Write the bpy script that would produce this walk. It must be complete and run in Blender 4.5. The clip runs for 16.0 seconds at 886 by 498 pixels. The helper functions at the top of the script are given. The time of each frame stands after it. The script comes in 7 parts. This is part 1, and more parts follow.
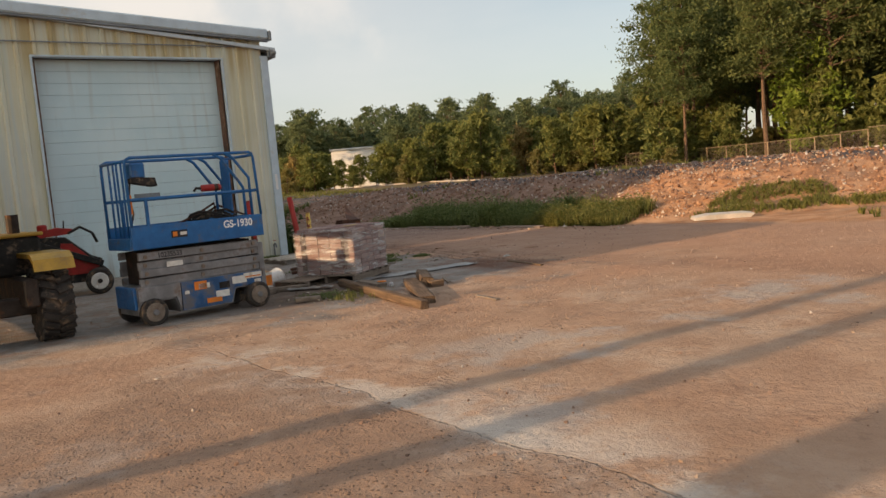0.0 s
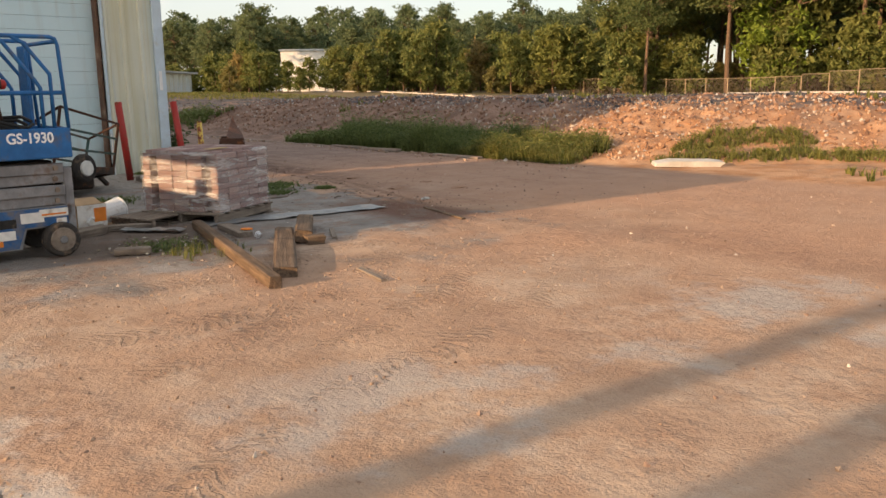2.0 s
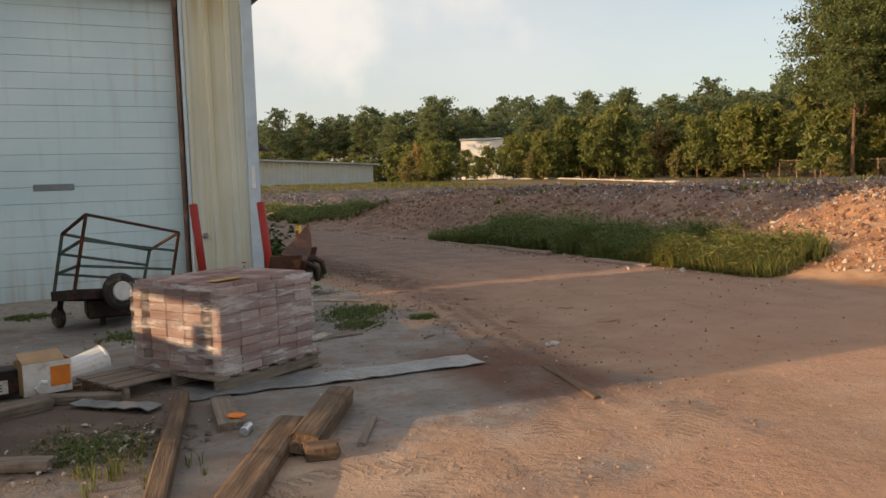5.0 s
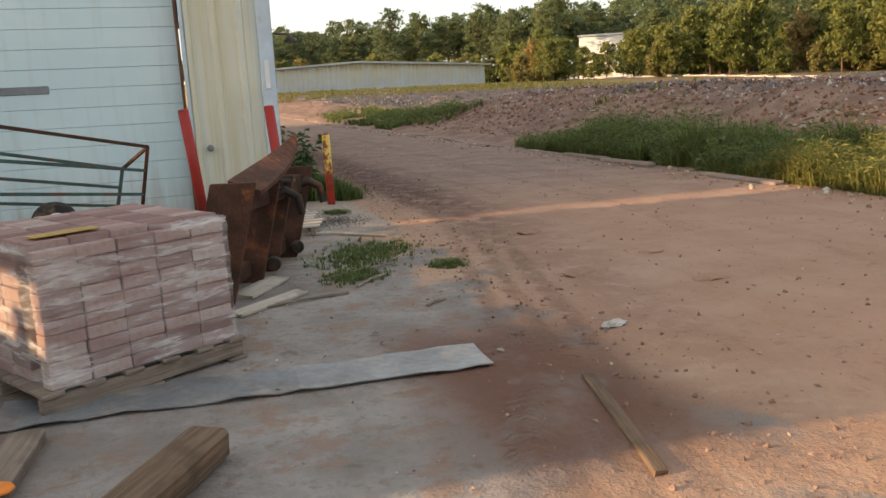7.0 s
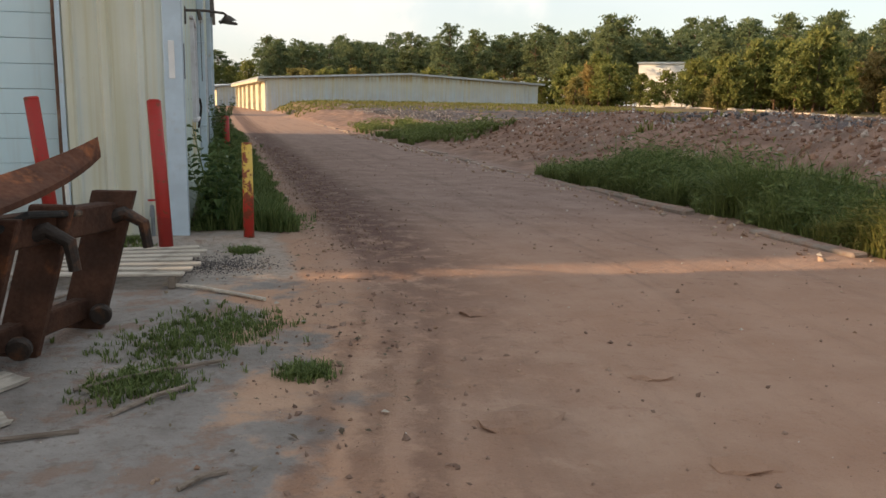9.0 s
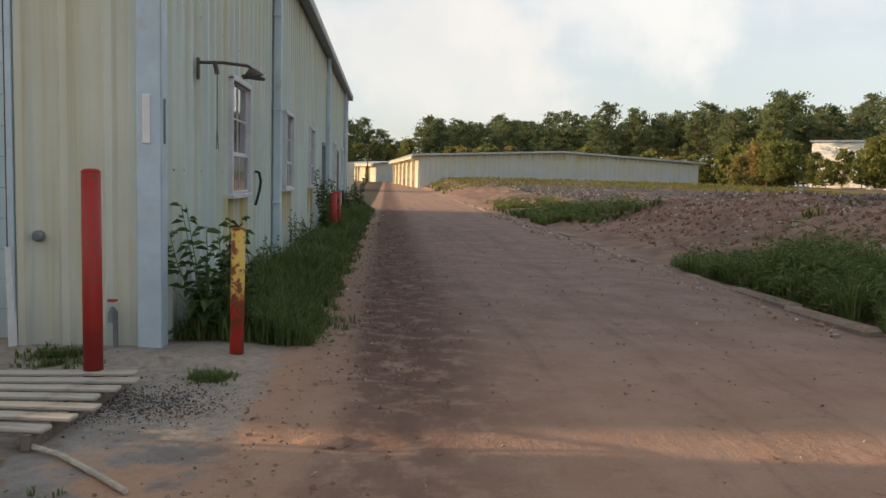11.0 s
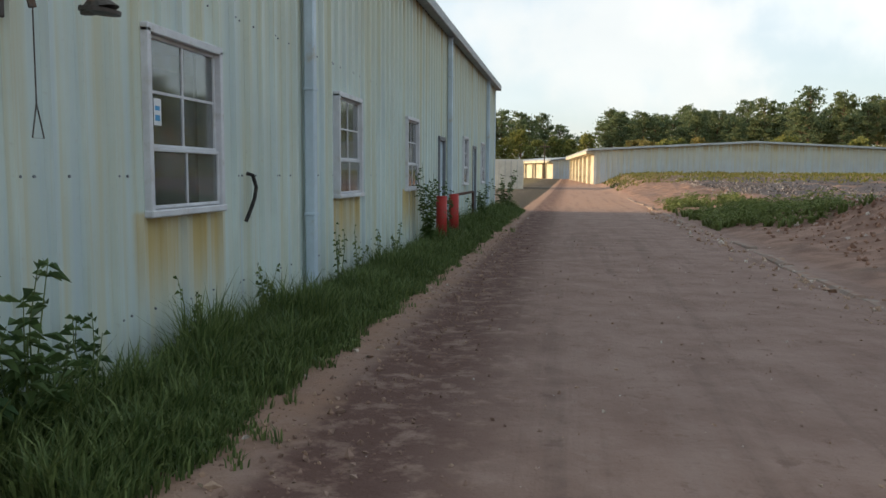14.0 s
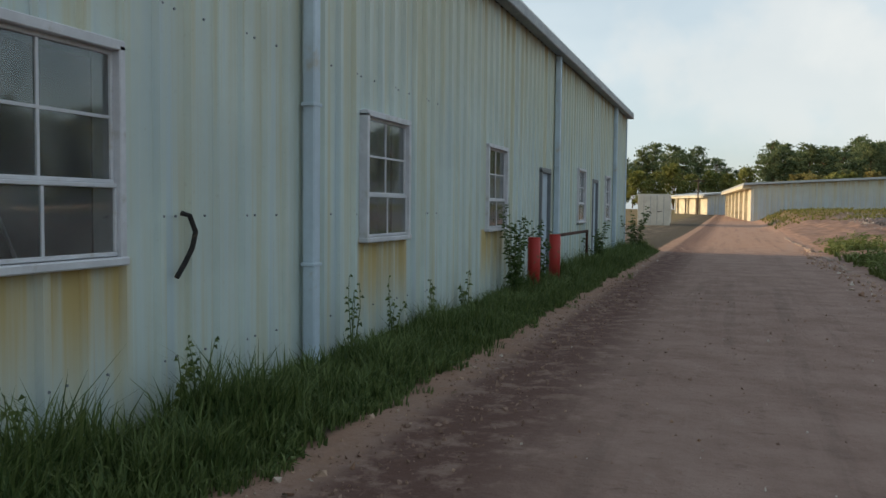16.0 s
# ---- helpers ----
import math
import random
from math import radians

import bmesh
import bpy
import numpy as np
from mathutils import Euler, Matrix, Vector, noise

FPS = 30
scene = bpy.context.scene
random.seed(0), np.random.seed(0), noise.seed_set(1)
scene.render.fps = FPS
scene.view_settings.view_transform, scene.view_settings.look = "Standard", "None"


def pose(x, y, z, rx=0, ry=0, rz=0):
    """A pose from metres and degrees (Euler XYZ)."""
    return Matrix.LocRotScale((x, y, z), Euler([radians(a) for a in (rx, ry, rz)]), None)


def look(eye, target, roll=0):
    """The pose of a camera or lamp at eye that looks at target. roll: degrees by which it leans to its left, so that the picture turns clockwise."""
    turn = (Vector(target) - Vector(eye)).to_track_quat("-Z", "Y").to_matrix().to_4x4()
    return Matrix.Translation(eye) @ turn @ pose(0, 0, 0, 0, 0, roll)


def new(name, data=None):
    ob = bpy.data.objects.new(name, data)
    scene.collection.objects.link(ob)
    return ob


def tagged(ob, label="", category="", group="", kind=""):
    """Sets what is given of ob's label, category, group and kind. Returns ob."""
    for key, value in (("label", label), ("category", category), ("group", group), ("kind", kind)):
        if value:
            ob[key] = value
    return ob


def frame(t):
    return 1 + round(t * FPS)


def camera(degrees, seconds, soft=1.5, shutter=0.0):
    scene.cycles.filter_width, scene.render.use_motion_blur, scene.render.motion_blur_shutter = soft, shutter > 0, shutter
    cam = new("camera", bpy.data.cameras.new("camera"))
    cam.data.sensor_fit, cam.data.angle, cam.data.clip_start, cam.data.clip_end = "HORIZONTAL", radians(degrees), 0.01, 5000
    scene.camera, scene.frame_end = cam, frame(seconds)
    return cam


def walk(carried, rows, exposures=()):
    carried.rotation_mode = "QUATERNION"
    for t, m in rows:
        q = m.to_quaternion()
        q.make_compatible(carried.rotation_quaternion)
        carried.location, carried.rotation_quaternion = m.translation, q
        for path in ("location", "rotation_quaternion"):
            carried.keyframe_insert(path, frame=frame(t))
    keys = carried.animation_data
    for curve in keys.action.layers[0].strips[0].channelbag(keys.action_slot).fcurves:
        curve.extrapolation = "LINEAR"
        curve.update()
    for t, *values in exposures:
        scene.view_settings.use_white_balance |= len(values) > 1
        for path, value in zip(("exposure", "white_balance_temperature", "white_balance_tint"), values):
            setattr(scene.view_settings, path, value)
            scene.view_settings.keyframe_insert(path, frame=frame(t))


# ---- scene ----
cam = camera(57.2, 16.0)
PATH = [
    (0, (-7.912, -16.625, 1.363), (-6.728, -15.022, 1.196), -5.2),
    (0.5, (-7.405, -16.01, 1.362), (-6.136, -14.478, 1.15), -2.4),
    (1, (-6.814, -15.734, 1.467), (-5.548, -14.202, 1.241), -2.5),
    (1.5, (-6.288, -15.162, 1.446), (-4.97, -13.687, 1.154), -0.3),
    (2, (-5.762, -14.807, 1.438), (-4.505, -13.299, 1.055), -0.7),
    (2.5, (-5.249, -14.392, 1.465), (-4.032, -12.853, 1.078), -0.4),
    (3, (-4.762, -14.091, 1.553), (-3.792, -12.375, 1.213), -3.4),
    (3.5, (-4.343, -13.668, 1.575), (-3.403, -11.928, 1.275), -2.2),
    (4, (-3.978, -13.209, 1.553), (-3.007, -11.463, 1.462), -0.2),
    (4.5, (-3.578, -12.814, 1.519), (-2.623, -11.058, 1.444), -0.9),
    (5, (-3.16, -12.371, 1.526), (-2.252, -10.597, 1.359), -1.8),
    (5.2, (-2.998, -12.157, 1.512), (-2.104, -10.381, 1.293), -1.4),
    (7.3, (-1.081, -10.015, 1.372), (-0.505, -8.139, 0.985), -2.0),
    (7.5, (-0.922, -9.808, 1.333), (-0.368, -7.92, 0.975), -1.1),
    (8, (-0.451, -9.276, 1.325), (0.067, -7.361, 1.072), -0.3),
    (8.5, (-0.028, -8.808, 1.37), (0.355, -6.895, 0.931), -1.1),
    (9, (0.381, -8.048, 1.304), (0.897, -6.148, 0.955), 1.0),
    (9.5, (0.788, -7.658, 1.291), (1.126, -5.689, 1.2), 1.0),
    (9.7, (0.934, -7.454, 1.305), (1.218, -5.476, 1.221), 1.4),
    (11.8, (1.985, -5.014, 1.301), (2.031, -3.026, 1.088), 1.2),
    (12, (2.071, -4.786, 1.33), (2.073, -2.79, 1.206), 1.4),
    (12.5, (2.255, -4.22, 1.36), (2.151, -2.222, 1.391), 2.9),
    (13, (2.457, -3.72, 1.352), (2.36, -1.722, 1.337), 1.8),
    (13.5, (2.628, -3.148, 1.354), (2.429, -1.164, 1.196), 1.4),
    (14, (2.782, -2.506, 1.347), (2.476, -0.538, 1.162), 0.3),
    (14.5, (2.986, -2.042, 1.358), (2.504, -0.104, 1.257), 0.3),
    (15, (3.108, -1.411, 1.356), (2.521, 0.5, 1.286), 0.2),
    (15.5, (3.213, -0.815, 1.369), (2.599, 1.087, 1.295), 0.6),
    (16, (3.325, -0.174, 1.398), (2.662, 1.71, 1.294), 0.6),
]
EXPOSURE = [(0.0, 0.02, 7000, 11), (0.5, 0.25, 7000, 11), (1.0, 0.30, 7000, 11), (2.5, 0.46, 7000, 11), (3.0, 0.42, 7000, 11), (3.5, 0.48, 7000, 11), (4.0, 0.25, 6950, 11), (5.0, 0.10, 6950, 11),
            (7.5, 0.80, 7000, 10), (8.0, 0.50, 6850, 10), (8.5, 0.24, 6750, 9), (9.0, 0.46, 6750, 9), (9.5, 0.18, 6700, 9), (12.0, 0.22, 6400, 8), (12.5, -0.17, 6250, 6), (13.0, -0.28, 6200, 5), (14.0, 0.38, 6200, 5), (15.0, 0.00, 6100, 4), (16.0, 0.08, 6050, 3)]
walk(cam, [(t, look(e, a, r)) for t, e, a, r in PATH], EXPOSURE)

# ---- world and sun ----
SUN_ELEV, SUN_SLIP = 12.5, -0.065
world = bpy.data.worlds.new("world")
scene.world = world
world.use_nodes = True
wn, wl = world.node_tree.nodes, world.node_tree.links
wn.clear()
w_out, w_bg = wn.new("ShaderNodeOutputWorld"), wn.new("ShaderNodeBackground")
w_sky = wn.new("ShaderNodeTexSky")
w_sky.sky_type, w_sky.sun_disc = "NISHITA", False
w_sky.sun_elevation, w_sky.sun_rotation = radians(SUN_ELEV), radians(270) + SUN_SLIP
w_sky.air_density, w_sky.dust_density, w_sky.ozone_density = 1.0, 1.6, 1.5
w_co, w_map, w_noise, w_ramp = (wn.new("ShaderNodeTexCoord"), wn.new("ShaderNodeMapping"),
                                wn.new("ShaderNodeTexNoise"), wn.new("ShaderNodeValToRGB"))
w_map.inputs["Scale"].default_value = (1.0, 1.0, 3.0)
w_map.inputs["Location"].default_value = (0.35, 0.1, 0.0)
w_noise.inputs["Scale"].default_value, w_noise.inputs["Detail"].default_value = 1.3, 6.0
w_noise.inputs["Roughness"].default_value = 0.52
w_ramp.color_ramp.elements[0].position, w_ramp.color_ramp.elements[0].color = 0.38, (0.40, 0.40, 0.40, 1)
w_ramp.color_ramp.elements[1].position, w_ramp.color_ramp.elements[1].color = 0.74, (0.88, 0.88, 0.88, 1)
w_mix = wn.new("ShaderNodeMixRGB")
w_mix.inputs["Color2"].default_value = (5.0, 5.12, 5.2, 1)
wl.new(w_co.outputs["Generated"], w_map.inputs["Vector"])
wl.new(w_map.outputs["Vector"], w_noise.inputs["Vector"])
wl.new(w_noise.outputs["Fac"], w_ramp.inputs["Fac"])
wl.new(w_ramp.outputs["Color"], w_mix.inputs["Fac"])
wl.new(w_sky.outputs["Color"], w_mix.inputs["Color1"])
# two banks of cumulus low in the north
w_norm = wn.new("ShaderNodeVectorMath")
w_norm.operation = "NORMALIZE"
wl.new(w_co.outputs["Generated"], w_norm.inputs[0])
w_puff = wn.new("ShaderNodeTexNoise")
w_puff.inputs["Scale"].default_value, w_puff.inputs["Detail"].default_value = 9.0, 9.0
w_puff.inputs["Roughness"].default_value = 0.5
wl.new(w_norm.outputs["Vector"], w_puff.inputs["Vector"])
w_last = w_mix.outputs["Color"]
for az, el, size, tone in ((16.5, 15.5, 0.002, (5.9, 5.6, 5.3)), (24.0, 18.0, 0.003, (5.7, 5.5, 5.3)), (4.0, 8.0, 0.0, (5.5, 5.05, 4.7))):
    w_dot = wn.new("ShaderNodeVectorMath")
    w_dot.operation = "DOT_PRODUCT"
    w_dot.inputs[1].default_value = (math.sin(radians(az)) * math.cos(radians(el)), math.cos(radians(az)) * math.cos(radians(el)), math.sin(radians(el)))
    wl.new(w_norm.outputs["Vector"], w_dot.inputs[0])
    w_add = wn.new("ShaderNodeMath")
    w_add.operation = "MULTIPLY_ADD"
    w_add.inputs[1].default_value = 0.075
    wl.new(w_puff.outputs["Fac"], w_add.inputs[0])
    wl.new(w_dot.outputs["Value"], w_add.inputs[2])
    w_edge = wn.new("ShaderNodeMapRange")
    w_edge.interpolation_type = "SMOOTHSTEP"
    w_edge.inputs["From Min"].default_value, w_edge.inputs["From Max"].default_value = 1.020 - size, 1.040 - size
    w_edge.inputs["To Max"].default_value = 0.48
    wl.new(w_add.outputs["Value"], w_edge.inputs["Value"])
    w_over = wn.new("ShaderNodeMixRGB")
    w_over.inputs["Color2"].default_value = (*tone, 1)
    wl.new(w_edge.outputs["Result"], w_over.inputs["Fac"])
    wl.new(w_last, w_over.inputs["Color1"])
    w_last = w_over.outputs["Color"]
wl.new(w_last, w_bg.inputs["Color"])
w_bg.inputs["Strength"].default_value = 0.158
wl.new(w_bg.outputs["Background"], w_out.inputs["Surface"])

sun = new("sun", bpy.data.lights.new("sun", "SUN"))
sun.data.energy, sun.data.angle, sun.data.color = 5.0, radians(0.6), (1.0, 0.68, 0.40)
sun.matrix_world = look((0, 0, 30), (math.cos(radians(SUN_ELEV)), SUN_SLIP, 30 - math.sin(radians(SUN_ELEV))))
scene.view_settings.exposure = 0.0


# ---- materials ----
class Mat:
    """A node material in the making."""

    def __init__(self, name, rough=0.8, metal=0.0, spec=0.4):
        self.m = bpy.data.materials.new(name)
        self.m.use_nodes = True
        self.n, self.l = self.m.node_tree.nodes, self.m.node_tree.links
        self.b = self.n["Principled BSDF"]
        self.b.inputs["Roughness"].default_value = rough
        self.b.inputs["Metallic"].default_value = metal
        self.b.inputs["Specular IOR Level"].default_value = spec
        self.geo = self.n.new("ShaderNodeNewGeometry")
        self.obj = self.n.new("ShaderNodeTexCoord")
        self.world = self.geo.outputs["Position"]
        self.local = self.obj.outputs["Object"]

    def stretch(self, src, scale):
        k = self.n.new("ShaderNodeMapping")
        k.inputs["Scale"].default_value = scale
        self.l.new(src, k.inputs["Vector"])
        return k.outputs["Vector"]

    def noise(self, src, scale, detail=4.0, rough=0.55):
        k = self.n.new("ShaderNodeTexNoise")
        k.inputs["Scale"].default_value, k.inputs["Detail"].default_value = scale, detail
        k.inputs["Roughness"].default_value = rough
        self.l.new(src, k.inputs["Vector"])
        return k.outputs["Fac"]

    def voronoi(self, src, scale, out="Distance"):
        k = self.n.new("ShaderNodeTexVoronoi")
        k.inputs["Scale"].default_value = scale
        self.l.new(src, k.inputs["Vector"])
        return k.outputs[out]

    def ramp(self, fac, a, b, lo=0.0, hi=1.0):
        k = self.n.new("ShaderNodeMapRange")
        k.interpolation_type = "SMOOTHSTEP"
        for key, v in (("From Min", a), ("From Max", b), ("To Min", lo), ("To Max", hi)):
            k.inputs[key].default_value = v
        self.l.new(fac, k.inputs["Value"])
        return k.outputs["Result"]

    def math(self, op, a, b=0.0):
        k = self.n.new("ShaderNodeMath")
        k.operation = op
        for i, v in enumerate((a, b)):
            if isinstance(v, (int, float)):
                k.inputs[i].default_value = v
            else:
                self.l.new(v, k.inputs[i])
        return k.outputs["Value"]

    def axis(self, src, which):
        k = self.n.new("ShaderNodeSeparateXYZ")
        self.l.new(src, k.inputs["Vector"])
        return k.outputs[which]

    def mix(self, fac, a, b, kind="MIX"):
        k = self.n.new("ShaderNodeMixRGB")
        k.blend_type = kind
        for key, v in (("Fac", fac), ("Color1", a), ("Color2", b)):
            if isinstance(v, (int, float)):
                k.inputs[key].default_value = v
            elif isinstance(v, tuple):
                k.inputs[key].default_value = (*v, 1)
            else:
                self.l.new(v, k.inputs[key])
        return k.outputs["Color"]

    def random(self):
        return self.n.new("ShaderNodeObjectInfo").outputs["Random"]

    def island(self):
        return self.geo.outputs["Random Per Island"]

    def colour(self, v):
        if isinstance(v, tuple):
            self.b.inputs["Base Color"].default_value = (*v, 1)
        else:
            self.l.new(v, self.b.inputs["Base Color"])
        return self

    def roughness(self, v):
        self.l.new(v, self.b.inputs["Roughness"])
        return self

    def bump(self, h, dist=0.01, strength=1.0):
        k = self.n.new("ShaderNodeBump")
        k.inputs["Distance"].default_value, k.inputs["Strength"].default_value = dist, strength
        self.l.new(h, k.inputs["Height"])
        self.l.new(k.outputs["Normal"], self.b.inputs["Normal"])
        return self


def plain(name, c, rough=0.7, metal=0.0, vary=0.25, scale=6.0, bump=0.0, dirt=None, dirt_amount=0.0):
    """Paint or bare stuff with blotches at two scales, and dirt where given."""
    k = Mat(name, rough, metal)
    n1, n2 = k.noise(k.local, scale, 5), k.noise(k.local, scale * 9, 4)
    dark = tuple(v * (1 - vary) for v in c)
    light = tuple(min(1.0, v * (1 + vary * 0.6)) for v in c)
    col = k.mix(k.ramp(n1, 0.3, 0.7), dark, light)
    col = k.mix(k.ramp(n2, 0.35, 0.75, 0, 0.35), col, dark)
    if dirt:
        n3 = k.noise(k.local, scale * 0.7 + 1.3, 6, 0.65)
        col = k.mix(k.ramp(n3, 0.62 - dirt_amount, 0.78 - dirt_amount * 0.7, 0, 0.85), col, dirt)
    k.colour(col)
    k.roughness(k.ramp(n2, 0.2, 0.8, max(0.05, rough - 0.1), min(1, rough + 0.12)))
    if bump:
        k.bump(n2, bump)
    return k.m


def ground_material():
    k = Mat("ground_dirt", 0.95, 0, 0.2)
    p = k.world
    x, y = k.axis(p, "X"), k.axis(p, "Y")
    big, mid, fine = k.noise(p, 0.35, 5, 0.6), k.noise(p, 1.7, 7, 0.62), k.noise(p, 14, 6, 0.62)
    grit = k.noise(p, 70, 3, 0.7)
    lump = k.noise(p, 4.3, 7, 0.68)
    # red dirt over the yard, greyer and pinker up the drive
    dirt = k.mix(k.ramp(mid, 0.3, 0.7), (0.345, 0.220, 0.150), (0.475, 0.335, 0.243))
    dirt = k.mix(k.ramp(big, 0.35, 0.65, 0, 0.6), dirt, (0.42, 0.255, 0.17))
    dirt = k.mix(k.ramp(lump, 0.56, 0.68, 0, 0.45), dirt, (0.28, 0.155, 0.105))
    dirt = k.mix(k.ramp(lump, 0.44, 0.34, 0, 0.28), dirt, (0.48, 0.36, 0.27))
    dirt = k.mix(k.ramp(k.math("ADD", x, k.ramp(big, 0.2, 0.8, -2, 2)), -2.0, 3.0, 0, 0.55), dirt, (0.44, 0.245, 0.155))
    drive = k.math("MULTIPLY", k.ramp(k.math("ADD", x, k.ramp(mid, 0, 1, -0.4, 0.4)), 0.5, 1.6), k.ramp(k.math("ADD", y, k.ramp(big, 0, 1, -2, 2)), -8.2, -5.5))
    packed = k.mix(k.ramp(mid, 0.3, 0.7), (0.200, 0.137, 0.116), (0.285, 0.206, 0.176))
    packed = k.mix(k.ramp(lump, 0.58, 0.70, 0, 0.6), packed, (0.115, 0.070, 0.058))
    packed = k.mix(k.ramp(lump, 0.42, 0.32, 0, 0.5), packed, (0.30, 0.23, 0.20))
    # drive tone fades past the shop's end, where sunlit orange is put into colour
    dirt = k.mix(k.math("MULTIPLY", drive, k.math("MULTIPLY", k.ramp(y, -4.0, 3.0, 0.30, 0.90), k.ramp(y, 24, 34, 1.0, 0.45))), dirt, packed)
    # wheel streaks along the drive, darkest beside the grass
    along = k.math("ADD", x, k.math("MULTIPLY", k.ramp(y, -1.0, -9.0), 0.9))
    lane = k.n.new("ShaderNodeCombineXYZ")
    k.l.new(along, lane.inputs["X"])
    k.l.new(y, lane.inputs["Y"])
    streak = k.noise(k.stretch(lane.outputs["Vector"], (3.1, 0.11, 1)), 1.0, 7, 0.66)
    worn = k.math("MULTIPLY", k.math("MULTIPLY", drive, k.ramp(y, -5.0, 1.0, 0.45, 1.0)), k.ramp(lump, 0.36, 0.60, 0.35, 1.0))
    dirt = k.mix(k.math("MULTIPLY", worn, k.ramp(streak, 0.50, 0.66, 0, 0.40)), dirt, (0.115, 0.080, 0.066))
    dirt = k.mix(k.math("MULTIPLY", worn, k.ramp(streak, 0.46, 0.34, 0, 0.25)), dirt, (0.32, 0.245, 0.21))
    edge = k.math("MULTIPLY", k.ramp(along, 1.30, 1.55), k.ramp(along, 2.75, 1.9))
    edge = k.math("MULTIPLY", edge, k.ramp(y, -5.0, 1.0, 0.22, 1.0))
    dirt = k.mix(k.math("MULTIPLY", edge, k.ramp(lump, 0.38, 0.52, 0.25, 0.95)), dirt, (0.115, 0.066, 0.054))
    # a tan shoulder at the foot of the grass, dark soil under it
    berm = k.math("MULTIPLY", k.math("MULTIPLY", k.ramp(x, 0.95, 1.10), k.ramp(k.math("ADD", x, k.ramp(mid, 0, 1, -0.2, 0.2)), 1.50, 1.30)), k.ramp(y, 0.2, 1.2))
    dirt = k.mix(k.math("MULTIPLY", berm, k.ramp(lump, 0.35, 0.6, 0.50, 0.10)), dirt, (0.25, 0.155, 0.105))
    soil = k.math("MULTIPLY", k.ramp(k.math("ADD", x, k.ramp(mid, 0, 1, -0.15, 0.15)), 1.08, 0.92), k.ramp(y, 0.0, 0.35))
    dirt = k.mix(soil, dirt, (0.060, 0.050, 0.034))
    # old concrete that shows through the dirt
    rough_x = k.math("ADD", x, k.ramp(mid, 0.0, 1.0, -1.3, 1.3))
    rough_y = k.math("ADD", y, k.ramp(k.noise(p, 0.9, 5), 0, 1, -2.2, 2.2))
    slab = k.math("MULTIPLY", k.ramp(rough_x, 0.85, 0.35), k.ramp(rough_y, -9.0, -7.6))
    slab = k.math("MULTIPLY", slab, k.ramp(y, 0.2, 0.0))
    grey = k.mix(k.ramp(mid, 0.3, 0.7), (0.20, 0.18, 0.165), (0.33, 0.305, 0.285))
    grey = k.mix(k.ramp(fine, 0.50, 0.72, 0, 0.7), grey, (0.18, 0.15, 0.13))
    grey = k.mix(k.ramp(k.noise(p, 2.6, 7, 0.72), 0.50, 0.60, 0, 0.70), grey, (0.25, 0.165, 0.125))
    grey = k.mix(k.ramp(lump, 0.58, 0.68, 0, 0.7), grey, (0.15, 0.115, 0.095))
    bare = k.math("MULTIPLY", k.ramp(k.noise(p, 0.55, 6, 0.65), 0.52, 0.62), k.ramp(y, -10.5, -12.0))
    bare = k.math("MULTIPLY", bare, k.ramp(x, 1.5, -0.5))
    pale = k.math("MULTIPLY", k.ramp(k.noise(p, 0.8, 7, 0.72), 0.50, 0.62, 0, 0.45), k.ramp(x, 0.6, -1.5))
    col = k.mix(pale, dirt, (0.52, 0.41, 0.32))
    col = k.mix(k.math("MULTIPLY", bare, 0.8), col, (0.42, 0.37, 0.335))
    col = k.mix(slab, col, grey)
    pad = k.math("MULTIPLY", k.ramp(k.math("ADD", x, k.ramp(mid, 0, 1, -0.15, 0.15)), 0.98, 0.86), k.ramp(k.math("ADD", y, k.ramp(mid, 0, 1, -0.5, 0.5)), -2.3, -1.8))
    pad = k.math("MULTIPLY", pad, k.ramp(y, 0.3, 0.1))
    col = k.mix(k.math("MULTIPLY", pad, 0.8), col, k.mix(k.ramp(fine, 0.35, 0.7), (0.38, 0.34, 0.30), (0.26, 0.225, 0.195)))
    # dark wet mud by the sheet of metal
    mud = k.math("MULTIPLY", k.ramp(k.math("ABSOLUTE", k.math("SUBTRACT", x, 0.25)), 0.85, 0.25),
                 k.ramp(k.math("ABSOLUTE", k.math("ADD", y, 6.9)), 1.5, 0.5))
    col = k.mix(k.math("MULTIPLY", mud, k.ramp(mid, 0.30, 0.5, 0.3, 0.95)), col, (0.14, 0.070, 0.048))
    # narrow wheel ruts through the mud
    line = k.math("ADD", k.math("ADD", x, k.math("MULTIPLY", y, -0.255)), k.ramp(lump, 0, 1, -0.10, 0.10))
    reach = k.math("MULTIPLY", k.ramp(y, -8.8, -7.6), k.ramp(y, -1.0, -4.5))
    ruts = None
    for at in (1.98, 2.20, 2.45):
        rut = k.ramp(k.math("ABSOLUTE", k.math("SUBTRACT", line, at)), 0.10, 0.02)
        rut = k.math("MULTIPLY", k.math("MULTIPLY", rut, reach), k.ramp(lump, 0.36, 0.56, 0.22, 0.50))
        ruts = rut if ruts is None else k.math("MAXIMUM", ruts, rut)
    col = k.mix(ruts, col, (0.155, 0.088, 0.064))
    heap = k.math("MULTIPLY", k.ramp(k.math("ABSOLUTE", k.math("ADD", x, 3.1)), 1.5, 0.4), k.ramp(k.math("ABSOLUTE", k.math("ADD", y, 6.6)), 1.5, 0.5))
    col = k.mix(k.math("MULTIPLY", heap, k.ramp(mid, 0.25, 0.5, 0.2, 0.9)), col, (0.125, 0.092, 0.073))
    # prints of lugged tyres pressed into the dust, pass by pass
    print_h, print_c = None, None
